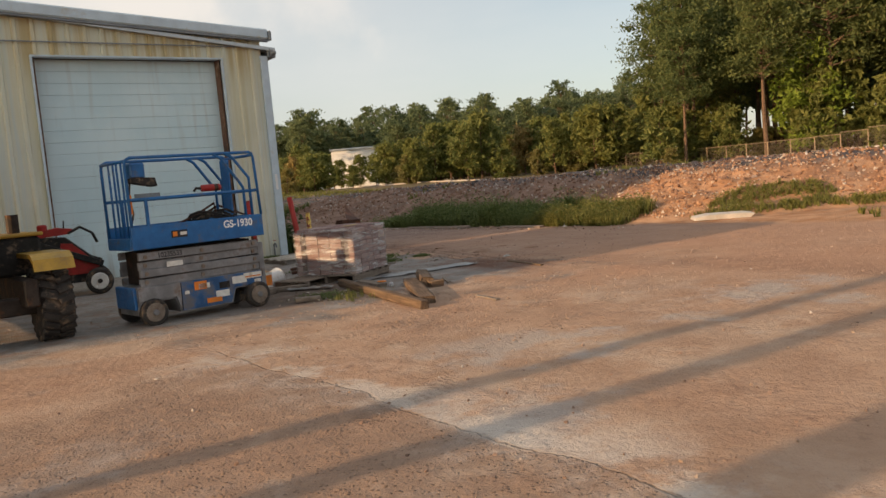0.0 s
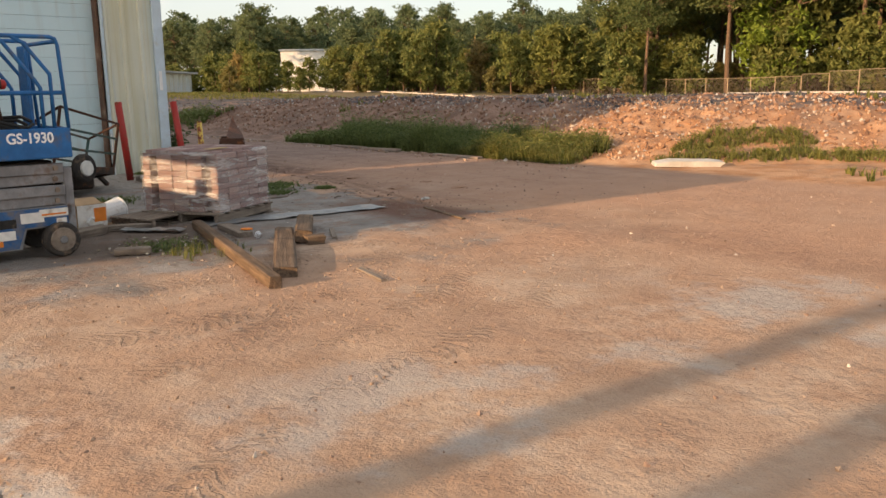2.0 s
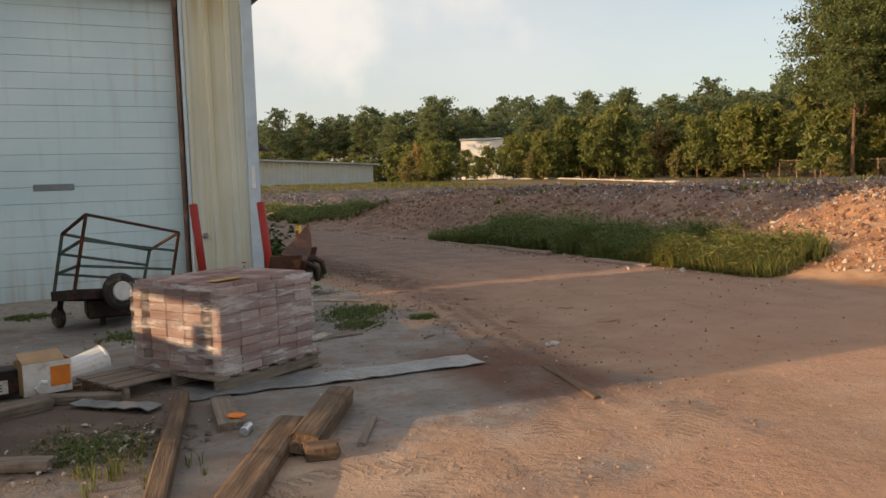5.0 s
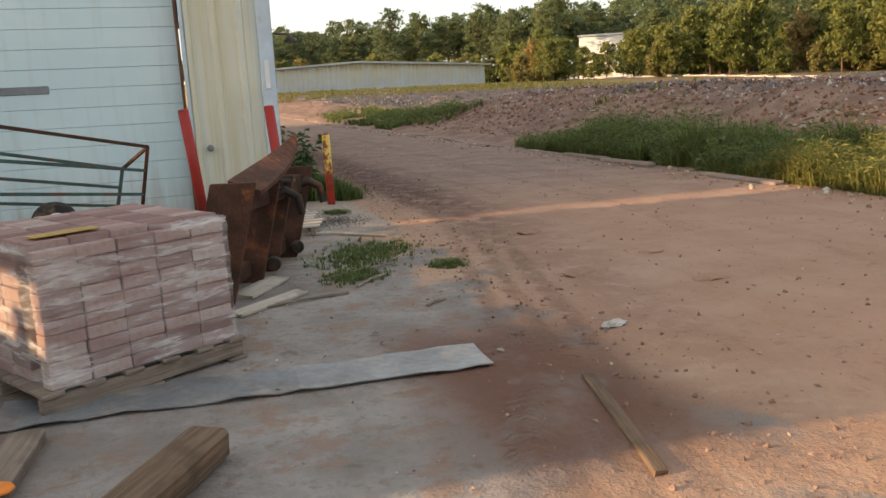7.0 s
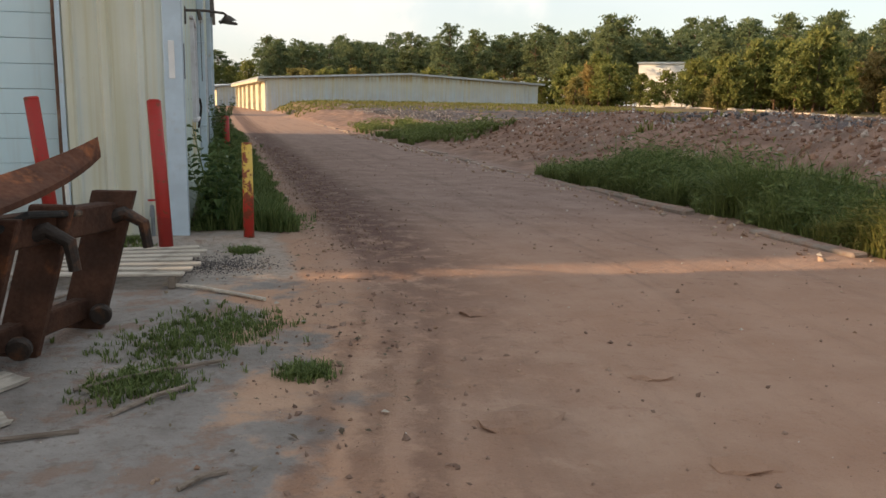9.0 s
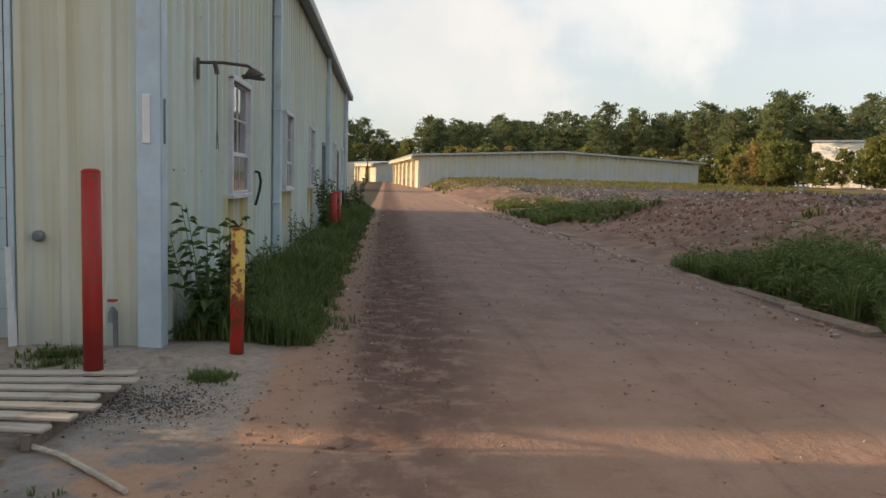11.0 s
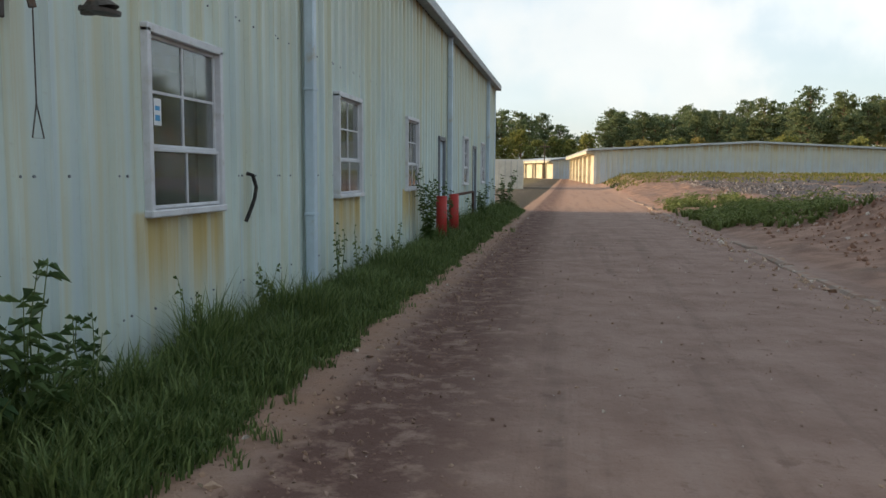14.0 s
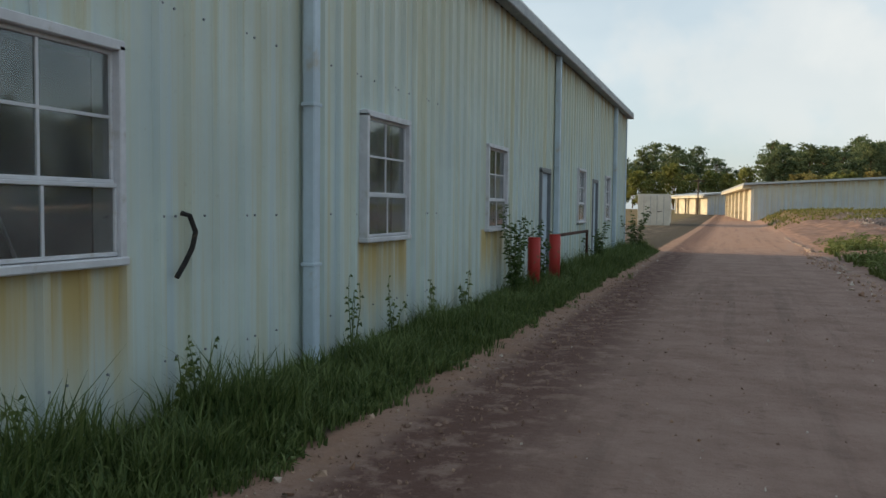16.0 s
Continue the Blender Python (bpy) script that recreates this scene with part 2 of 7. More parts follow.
    for ax, ay, bx, by, half in ((-5.6, -8.9, -0.6, -8.5, 0.17), (-4.6, -10.9, -0.2, -8.3, 0.16), (-3.6, -11.2, 1.6, -8.0, 0.16), (-6.5, -10.4, -1.8, -9.6, 0.17),
                                 (-6.0, -12.6, 2.5, -9.4, 0.16), (-1.0, -9.2, 0.9, -6.0, 0.15)):
        ln = math.hypot(bx - ax, by - ay)
        ux, uy = (bx - ax) / ln, (by - ay) / ln
        dx, dy = k.math("SUBTRACT", x, ax), k.math("SUBTRACT", y, ay)
        u = k.math("ADD", k.math("MULTIPLY", dx, ux), k.math("MULTIPLY", dy, uy))
        v = k.math("ABSOLUTE", k.math("ADD", k.math("SUBTRACT", k.math("MULTIPLY", dy, ux), k.math("MULTIPLY", dx, uy)), k.ramp(big, 0, 1, -0.5, 0.5)))
        on = k.math("MULTIPLY", k.ramp(v, half, half - 0.05), k.math("MULTIPLY", k.ramp(u, 0, 0.5), k.ramp(u, ln, ln - 0.5)))
        on = k.math("MULTIPLY", on, k.ramp(k.noise(p, 1.6, 6, 0.7), 0.46, 0.58))
        lug = k.math("SINE", k.math("ADD", k.math("MULTIPLY", k.math("ADD", u, k.math("MULTIPLY", v, 0.6)), 78.0), k.ramp(lump, 0, 1, -6, 6)))
        h1 = k.math("MULTIPLY", on, k.ramp(lug, -0.4, 0.5, -1, 0.6))
        # grooves are darkened as well, so the lugs' shade is put into the colour
        c1 = k.math("MULTIPLY", on, k.ramp(lug, 0.3, -0.6, 0, 0.42))
        print_h = h1 if print_h is None else k.math("ADD", print_h, h1)
        print_c = c1 if print_c is None else k.math("MAXIMUM", print_c, c1)
    col = k.mix(print_c, col, (0.215, 0.135, 0.098))
    # rubble field beyond the kerb
    field = k.ramp(x, 6.1, 6.7)
    rub = k.mix(k.ramp(mid, 0.35, 0.65), (0.180, 0.108, 0.080), (0.30, 0.192, 0.145))
    # brighter orange clay on the sunlit south end, low sun put into its colour
    clay = k.mix(k.ramp(mid, 0.35, 0.65), (0.40, 0.195, 0.095), (0.54, 0.32, 0.19))
    rub = k.mix(k.ramp(k.math("ADD", y, k.ramp(big, 0.2, 0.8, -2, 2)), 0.5, -3.5), rub, clay)
    rub = k.mix(k.ramp(k.noise(p, 0.6, 6, 0.7), 0.50, 0.66, 0, 0.6), rub, (0.15, 0.11, 0.09))
    far_grey = k.math("MULTIPLY", k.ramp(x, 10.3, 12.5), k.ramp(big, 0.30, 0.5))
    rub = k.mix(far_grey, rub, (0.085, 0.082, 0.090))
    rub = k.mix(k.ramp(k.voronoi(p, 5.5), 0.10, 0.02, 0, 0.45), rub, (0.40, 0.32, 0.26))
    col = k.mix(field, col, rub)
    # dry grass and soil far away
    far = k.math("MAXIMUM", k.ramp(k.math("ADD", y, k.ramp(mid, 0, 1, -12, 12)), 58, 84), k.ramp(x, 34, 44))
    lawn = k.mix(k.ramp(big, 0.35, 0.65), (0.205, 0.140, 0.070), (0.135, 0.120, 0.048))
    off_road = k.math("MAXIMUM", k.ramp(x, 6.2, 7.0), k.ramp(x, -1.0, -3.0))
    col = k.mix(k.math("MULTIPLY", far, k.math("MULTIPLY", off_road, 0.85)), col, lawn)
    col = k.mix(k.ramp(grit, 0.55, 0.8, 0, 0.35), col, (0.16, 0.10, 0.08))
    # the joint between two slabs, with pale dust spilt along it
    wob = k.ramp(k.noise(p, 1.1, 6, 0.65), 0, 1, -0.14, 0.14)
    off = k.math("ABSOLUTE", k.math("ADD", k.math("ADD", x, 5.27), wob))
    ends = k.math("MULTIPLY", k.ramp(y, -9.0, -10.0), k.ramp(y, -16.5, -15.5))
    spill = k.math("MULTIPLY", k.ramp(off, 0.75, 0.05, 0, 0.70), k.ramp(k.noise(p, 1.3, 6, 0.65), 0.42, 0.56))
    col = k.mix(k.math("MULTIPLY", ends, spill), col, (0.60, 0.545, 0.49))
    crack = k.math("MULTIPLY", ends, k.ramp(off, 0.014, 0.004))
    col = k.mix(k.math("MULTIPLY", crack, k.ramp(k.noise(p, 2.2, 5), 0.45, 0.62, 0.0, 0.5)), col, (0.20, 0.135, 0.10))
    # rough dark gravelly dirt west of the joint
    west = k.math("MULTIPLY", k.math("MULTIPLY", k.ramp(k.math("ADD", k.math("ADD", x, 5.27), wob), 0.02, -0.06), k.ramp(k.math("ADD", y, k.ramp(mid, 0, 1, -1, 1)), -9.8, -11.2)), k.ramp(lump, 0.35, 0.6, 0.35, 0.8))
    col = k.mix(west, col, (0.275, 0.185, 0.135))
    # churned clods and stains in patches
    patch = k.ramp(k.noise(p, 0.7, 5, 0.65), 0.46, 0.62)
    col = k.mix(k.math("MULTIPLY", patch, k.ramp(k.noise(p, 7.5, 6, 0.7), 0.56, 0.64, 0, 0.50)), col, (0.19, 0.115, 0.085))
    col = k.mix(k.ramp(k.noise(p, 3.6, 7, 0.72), 0.62, 0.70, 0, 0.45), col, (0.19, 0.115, 0.085))
    k.colour(col)
    stones = k.ramp(k.voronoi(p, 30), 0.0, 0.35, 1.0, 0.0)
    h = k.math("ADD", k.math("MULTIPLY", fine, 0.55), k.math("MULTIPLY", grit, 0.22))
    h = k.math("ADD", h, k.math("MULTIPLY", stones, k.ramp(west, 0, 0.6, 0.10, 0.6)))
    h = k.math("ADD", h, k.math("MULTIPLY", k.math("MULTIPLY", lump, k.ramp(patch, 0, 1, 0.30, 0.95)), 1.0))
    h = k.math("ADD", h, k.math("MULTIPLY", print_h, 0.32))
    h = k.math("ADD", h, k.math("MULTIPLY", k.math("MULTIPLY", streak, drive), 0.5))
    h = k.math("SUBTRACT", h, k.math("MULTIPLY", ruts, 0.6))
    h = k.math("SUBTRACT", h, k.math("MULTIPLY", crack, 0.8))
    k.bump(h, 0.035)
    return k.m


def metal_wall_material(name, base, rust_line=False):
    """Painted ribbed sheet, chalky, with rain streaks and yellowed runs."""
    k = Mat(name, 0.5, 0.0, 0.4)
    p = k.world
    streak = k.noise(k.stretch(p, (3.2, 3.2, 0.10)), 1.5, 6, 0.6)
    blotch, fine = k.noise(p, 0.8, 5, 0.6), k.noise(p, 24, 4)
    col = k.mix(k.ramp(blotch, 0.3, 0.7), base, tuple(v * 0.86 for v in base))
    col = k.mix(k.ramp(streak, 0.46, 0.70, 0, 0.62), col, (0.53, 0.49, 0.29))
    col = k.mix(k.ramp(streak, 0.50, 0.32, 0, 0.75), col, (0.46, 0.56, 0.60))
    col = k.mix(k.ramp(fine, 0.6, 0.8, 0, 0.18), col, (0.25, 0.2, 0.14))
    runs = k.noise(k.stretch(p, (11, 11, 0.16)), 1.2, 5, 0.65)
    col = k.mix(k.ramp(runs, 0.52, 0.70, 0, 0.40), col, (0.50, 0.44, 0.24))
    col = k.mix(k.ramp(runs, 0.42, 0.28, 0, 0.35), col, (0.60, 0.64, 0.64))
    z, y = k.axis(p, "Z"), k.axis(p, "Y")
    col = k.mix(k.ramp(z, 1.6, 4.3, 0, 0.45), col, (0.57, 0.54, 0.36))
    # yellow runs below the sills and the eave
    for a, b in ((2.4, 3.65), (6.8, 8.0), (10.9, 12.1)):
        under = k.math("MULTIPLY", k.ramp(y, a - 0.08, a + 0.05), k.ramp(y, b + 0.08, b - 0.05))
        under = k.math("MULTIPLY", under, k.math("MULTIPLY", k.ramp(z, 0.15, 0.95), k.ramp(z, 1.10, 1.06)))
        col = k.mix(k.math("MULTIPLY", under, k.ramp(streak, 0.3, 0.6, 0.25, 0.9)), col, (0.50, 0.37, 0.13))
    eave = k.math("MULTIPLY", k.ramp(z, 3.7, 4.4), k.ramp(streak, 0.42, 0.62, 0, 0.7))
    col = k.mix(eave, col, (0.40, 0.29, 0.12))
    # splashed soil along the foot of the sheet
    foot = k.math("MULTIPLY", k.ramp(k.math("ADD", z, k.ramp(streak, 0.3, 0.7, 0, 0.45)), 0.75, 0.1), 0.55)
    col = k.mix(foot, col, (0.36, 0.38, 0.35))
    k.colour(col)
    k.roughness(k.ramp(streak, 0.3, 0.7, 0.4, 0.62))
    k.bump(blotch, 0.01, 0.4)
    return k.m


M = {}
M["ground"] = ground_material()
M["siding"] = metal_wall_material("cream_siding", (0.58, 0.67, 0.635))
M["gable"] = metal_wall_material("cream_gable_siding", (0.66, 0.66, 0.55))
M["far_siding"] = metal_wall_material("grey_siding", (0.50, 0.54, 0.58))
M["trim"] = plain("pale_trim", (0.50, 0.60, 0.68), 0.45, 0, 0.12, 3, 0, (0.42, 0.40, 0.34), 0.06)
M["white"] = plain("white_paint", (0.78, 0.78, 0.77), 0.5, 0, 0.1, 5, 0, (0.48, 0.44, 0.38), 0.08)


def door_material():
    k = Mat("rollup_door_paint", 0.42, 0, 0.4)
    p = k.world
    n, s = k.noise(p, 1.1, 5), k.noise(k.stretch(p, (7, 7, 0.5)), 1.2, 5)
    col = k.mix(k.ramp(n, 0.3, 0.7), (0.53, 0.69, 0.74), (0.61, 0.75, 0.79))
    col = k.mix(k.ramp(s, 0.52, 0.75, 0, 0.35), col, (0.42, 0.44, 0.42))
    z = k.axis(p, "Z")
    col = k.mix(k.math("MULTIPLY", k.ramp(z, 0.8, 0.05), k.ramp(s, 0.3, 0.7, 0.1, 0.6)), col, (0.36, 0.32, 0.27))
    k.colour(col)
    return k.m


M["door"] = door_material()
M["brown"] = plain("brown_channel", (0.16, 0.085, 0.055), 0.75, 0.1, 0.4, 4, 0.002, (0.30, 0.22, 0.16), 0.1)
M["roof"] = plain("roof_metal", (0.45, 0.48, 0.50), 0.4, 0.6, 0.15, 1.0)
M["gutter"] = plain("gutter_metal", (0.20, 0.22, 0.24), 0.45, 0.3, 0.2, 2.0)
M["rust"] = plain("rusty_steel", (0.070, 0.030, 0.017), 0.85, 0.1, 0.5, 5, 0.004, (0.22, 0.075, 0.025), 0.05)
M["dark_steel"] = plain("dark_steel", (0.045, 0.035, 0.03), 0.6, 0.5, 0.35, 8, 0.002, (0.16, 0.07, 0.035), 0.12)
M["concrete"] = plain("concrete", (0.46, 0.42, 0.38), 0.9, 0, 0.25, 3, 0.004, (0.40, 0.24, 0.15), 0.14)
M["red"] = plain("red_paint", (0.36, 0.022, 0.018), 0.42, 0, 0.25, 9, 0, (0.20, 0.05, 0.03), 0.08)
# near-black for shop insides: the lack of light is put into the colour
M["dark"] = plain("inside_gloom", (0.05, 0.048, 0.045), 0.9)
M["black"] = plain("black_rubber", (0.022, 0.021, 0.02), 0.85, 0, 0.3, 12, 0.002, (0.20, 0.14, 0.10), 0.10)


# ---- mesh helpers ----
def mesh_of(bm, name):
    me = bpy.data.meshes.new(name)
    bm.normal_update()
    bm.to_mesh(me)
    bm.free()
    return me


def thing(name, label="", category="", group="", kind="", at=(0, 0, 0), turn=0.0):
    ob = new(name)
    ob.empty_display_size = 0.1
    ob.matrix_basis = pose(*at, 0, 0, turn)
    return tagged(ob, label, category, group, kind)


def solid(name, bm, material, label="", category="", group="", kind=""):
    me = mesh_of(bm, name)
    me.materials.append(material)
    return tagged(new(name, me), label, category, group, kind)


def part(name, bm, material, parent, label=""):
    me = bm if isinstance(bm, bpy.types.Mesh) else mesh_of(bm, name)
    if not me.materials:
        me.materials.append(material)
    ob = new(name, me)
    ob.parent = parent
    return tagged(ob, label)


def smooth(ob):
    for f in ob.data.polygons:
        f.use_smooth = True
    return ob


def box(x0, x1, y0, y1, z0, z1, bevel=0.0, bm=None):
    bm = bm or bmesh.new()
    made = bmesh.ops.create_cube(bm, size=1)["verts"]
    for v in made:
        v.co = Vector(((x0 + x1) / 2 + v.co.x * (x1 - x0), (y0 + y1) / 2 + v.co.y * (y1 - y0),
                       (z0 + z1) / 2 + v.co.z * (z1 - z0)))
    if bevel:
        edges = list({e for v in made for e in v.link_edges})
        bmesh.ops.bevel(bm, geom=edges, offset=bevel, segments=1, affect="EDGES")
    return bm


def beam(a, b, w, h, bevel=0.0, bm=None, twist=0.0):
    """A bar of w by h from a to b."""
    bm = bm or bmesh.new()
    a, b = Vector(a), Vector(b)
    d = b - a
    turn = d.to_track_quat("X", "Z").to_matrix().to_4x4() @ pose(0, 0, 0, twist)
    made = bmesh.ops.create_cube(bm, size=1)["verts"]
    m = Matrix.Translation((a + b) / 2) @ turn @ Matrix.Diagonal((d.length, w, h, 1))
    bmesh.ops.transform(bm, matrix=m, verts=made)
    if bevel:
        edges = list({e for v in made for e in v.link_edges})
        bmesh.ops.bevel(bm, geom=edges, offset=bevel, segments=1, affect="EDGES")
    return bm


def tube(points, r, sides=8, bm=None, cap=True, r_end=None):
    """A round tube through the points, of radius r (to r_end)."""
    bm = bm or bmesh.new()
    pts = [Vector(p) for p in points]
    rings = []
    side = None
    for i, p in enumerate(pts):
        d = (pts[min(i + 1, len(pts) - 1)] - pts[max(i - 1, 0)]).normalized()
        if side is None:
            side = d.orthogonal().normalized()
        side = (side - d * side.dot(d)).normalized()
        up = d.cross(side)
        k = i / max(1, len(pts) - 1)
        rr = r if r_end is None else r + (r_end - r) * k
        rings.append([bm.verts.new(p + (side * math.cos(2 * math.pi * j / sides) + up * math.sin(2 * math.pi * j / sides)) * rr)
                      for j in range(sides)])
    for a, b in zip(rings, rings[1:]):
        for j in range(sides):
            bm.faces.new((a[j], a[(j + 1) % sides], b[(j + 1) % sides], b[j]))
    if cap:
        bm.faces.new(rings[0][::-1])
        bm.faces.new(rings[-1])
    return bm


def disc(centre, axis, r, depth, sides=20, bevel=0.0, bm=None):
    """A wheel-like cylinder about axis."""
    bm = bm or bmesh.new()
    ax = Vector(axis).normalized()
    c = Vector(centre)
    prof = [(-depth / 2, r - bevel), (-depth / 2 + bevel, r), (depth / 2 - bevel, r), (depth / 2, r - bevel)] if bevel else [(-depth / 2, r), (depth / 2, r)]
    u = ax.orthogonal().normalized()
    w = ax.cross(u)
    rings = [[bm.verts.new(c + ax * h + (u * math.cos(2 * math.pi * j / sides) + w * math.sin(2 * math.pi * j / sides)) * q)
              for j in range(sides)] for h, q in prof]
    for a, b in zip(rings, rings[1:]):
        for j in range(sides):
            bm.faces.new((a[j], a[(j + 1) % sides], b[(j + 1) % sides], b[j]))
    bm.faces.new(rings[0][::-1])
    bm.faces.new(rings[-1])
    return bm


def prism(outline, depth, m=None, bm=None):
    """An outline in x, z extruded by depth along y (centred), then moved by m."""
    bm = bm or bmesh.new()
    front = [bm.verts.new((x, -depth / 2, z)) for x, z in outline]
    back = [bm.verts.new((x, depth / 2, z)) for x, z in outline]
    n = len(outline)
    bm.faces.new(front)
    bm.faces.new(back[::-1])
    for i in range(n):
        bm.faces.new((front[i], back[i], back[(i + 1) % n], front[(i + 1) % n]))
    if m is not None:
        bmesh.ops.transform(bm, matrix=m, verts=front + back)
    bmesh.ops.recalc_face_normals(bm, faces=bm.faces)
    return bm


def step(a, b, v):
    k = min(1.0, max(0.0, (v - a) / (b - a)))
    return k * k * (3 - 2 * k)


# ---- the lie of the land ----
def rise(y):
    """The drive lies flat and climbs a little far to the north."""
    return 0.0 if y < 60 else 0.0055 * (min(y, 180) - 60)


def toe(y):
    """x at which the bank of rubble begins."""
    return 6.35 if y > -4.6 else 6.35 + (-4.6 - y) * 0.98


def land(x, y, detail=True):
    z = rise(y)
    s = x - toe(y)
    # the field lies higher than the drive before the long shed
    z += 0.95 * step(34, 86, y) * step(-0.9, 2.6, s)
    if s > 0:
        high = 0.95 * (1 - step(16, 27, y) * 0.75)
        bank = high * step(0.4, 5.2, s) + 0.10 * step(0, 0.6, s)
        z += bank * (1 - 0.25 * step(20, 60, s))
        if detail and s < 30:
            k = step(0.3, 2.5, s) * (1 - 0.5 * step(14, 30, s))
            z += k * (0.26 * noise.noise((x * 0.42, y * 0.42, 3)) + 0.12 * noise.noise((x * 1.7, y * 1.7, 1)) + 0.05 * noise.noise((x * 4.5, y * 4.5, 5)))
    elif detail and -12 < x and -22 < y < 40:
        z += 0.018 * noise.noise((x * 0.9, y * 0.9, 2)) + 0.008 * noise.noise((x * 4, y * 2.5, 7))
        if 0.9 < x < 2.6 and y > -9:
            z += -0.022 * math.exp(-((x - 1.75 - 0.1 * math.sin(y * 0.7)) / 0.22) ** 2) * (0.6 + 0.4 * math.sin(y * 9))
        if x < 0.9 and y > -0.4:
            z += 0.04 * step(1.0, 0.4, x)
    return z


def span(marks):
    """Coordinates from (start, stop, step) stretches."""
    out = []
    for a, b, d in marks:
        n = max(1, round((b - a) / d))
        out += [a + (b - a) * i / n for i in range(n)]
    return out + [marks[-1][1]]


XS = span([(-2500, -300, 300), (-300, -60, 40), (-60, -12, 6), (-12, -6, 0.4), (-6, 12, 0.11), (12, 24, 0.3), (24, 60, 1.5), (60, 160, 8), (160, 500, 40), (500, 2500, 250)])
YS = span([(-2500, -300, 300), (-300, -60, 40), (-60, -18, 3), (-18, -13, 0.25), (-13, 12, 0.11), (12, 30, 0.3), (30, 70, 1.2), (70, 200, 6), (200, 500, 40), (500, 2500, 250)])
g_verts = [(x, y, land(x, y)) for y in YS for x in XS]
nx = len(XS)
g_faces = [(j * nx + i, j * nx + i + 1, (j + 1) * nx + i + 1, (j + 1) * nx + i) for j in range(len(YS) - 1) for i in range(nx - 1)]
g_me = bpy.data.meshes.new("ground")
g_me.from_pydata(g_verts, [], g_faces)
g_me.materials.append(M["ground"])
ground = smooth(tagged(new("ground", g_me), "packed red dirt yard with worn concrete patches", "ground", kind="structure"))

# ---- main building ----
EAVE, LONG, WIDE, RIB = 4.41, 27.5, 30.0, 0.305
DOOR_W, DOOR_H, DOOR_R = 3.66, 4.32, -1.0
WINDOWS = [(2.46, 3.59), (6.87, 7.96), (10.98, 12.04), (18.3, 19.3), (22.6, 23.5)]
SILL, HEAD = 1.08, 2.28


def ribbed(along, openings, height, out, fine=RIB):
    """Ribbed sheet along a line. along: (start, stop); openings: (a, b, z0, z1); out(u, d, z) gives the place; height(u)."""
    prof = []
    u = along[0]
    while u < along[1] + fine:
        prof += [(u, 0.0), (u + 0.19, 0.0), (u + 0.212, 0.038), (u + 0.262, 0.038), (u + 0.29, 0.0), (u + 0.30, 0.0)]
        u += fine
    def depth(v):
        for (a, da), (b, db) in zip(prof, prof[1:]):
            if a <= v <= b:
                return da + (db - da) * ((v - a) / max(1e-6, b - a))
        return 0.0
    us = sorted({round(a, 4) for a, _ in prof if along[0] <= a <= along[1]} | {along[0], along[1]} | {q for o in openings for q in o[:2]})
    bm = bmesh.new()
    cols = []
    zs = sorted({0.0} | {q for o in openings for q in o[2:]})
    for v in us:
        d = depth(v)
        cols.append([bm.verts.new(out(v, d, z)) for z in zs] + [bm.verts.new(out(v, d, height(v)))])
    for i in range(len(us) - 1):
        mid = (us[i] + us[i + 1]) / 2
        for j in range(len(zs)):
            lo = zs[j]
            hi = zs[j + 1] if j + 1 < len(zs) else 99
            if any(o[0] < mid < o[1] and o[2] <= lo + 1e-5 and hi <= o[3] + 1e-5 for o in openings):
                continue
            bm.faces.new((cols[i][j], cols[i + 1][j], cols[i + 1][j + 1], cols[i][j + 1]))
    return bm


def roof_z(x):
    return EAVE + 0.12 + min(-x, WIDE + x) * 0.105


def rake_z(x):
    """Underside of the gable's rake trim, which stands above the roof sheet."""
    return 4.73 + min(-x, WIDE + x) * 0.066


side_open = [(a, b, SILL, HEAD) for a, b in WINDOWS] + [(14.6, 15.4, 0.0, 2.1), (20.6, 21.4, 0.0, 2.1)]
side = solid("wall_side", ribbed((0.08, LONG - 0.08), side_open, lambda u: EAVE, lambda u, d, z: (d, u, z)), M["siding"],
             "cream ribbed metal siding with rust streaks", "wall", kind="structure")
front_open = [(1.0, 1.0 + DOOR_W, 0.0, DOOR_H), (7.1, 7.1 + DOOR_W, 0.0, DOOR_H)]
front = solid("wall_front", ribbed((0.08, WIDE), front_open, lambda u: rake_z(-u) + 0.1, lambda u, d, z: (-u, -d, z)), M["gable"],
              "cream ribbed metal gable wall", "wall", kind="structure")
lining = bmesh.new()
ribless = [(-WIDE, -0.3, LONG - 0.1, LONG, 0, EAVE), (-WIDE, -WIDE + 0.1, 0.2, LONG, 0, EAVE)]
for q in ribless:
    box(*q, bm=lining)
solid("wall_back", lining, M["siding"], "plain metal rear walls of the shop", "wall", kind="structure")


def lined(openings, length, place):
    """The flat inside face of a wall, with the same openings."""
    bm = bmesh.new()
    cuts = sorted({0.12, length} | {q for o in openings for q in o[:2]})
    for a, b in zip(cuts, cuts[1:]):
        here = [o for o in openings if o[0] <= (a + b) / 2 <= o[1]]
        bands = [(0, EAVE - 0.05)] if not here else [(0, here[0][2]), (here[0][3], EAVE - 0.05)]
        for z0, z1 in bands:
            if z1 - z0 > 0.01:
                box(*place(a, b, z0, z1), bm=bm)
    return bm


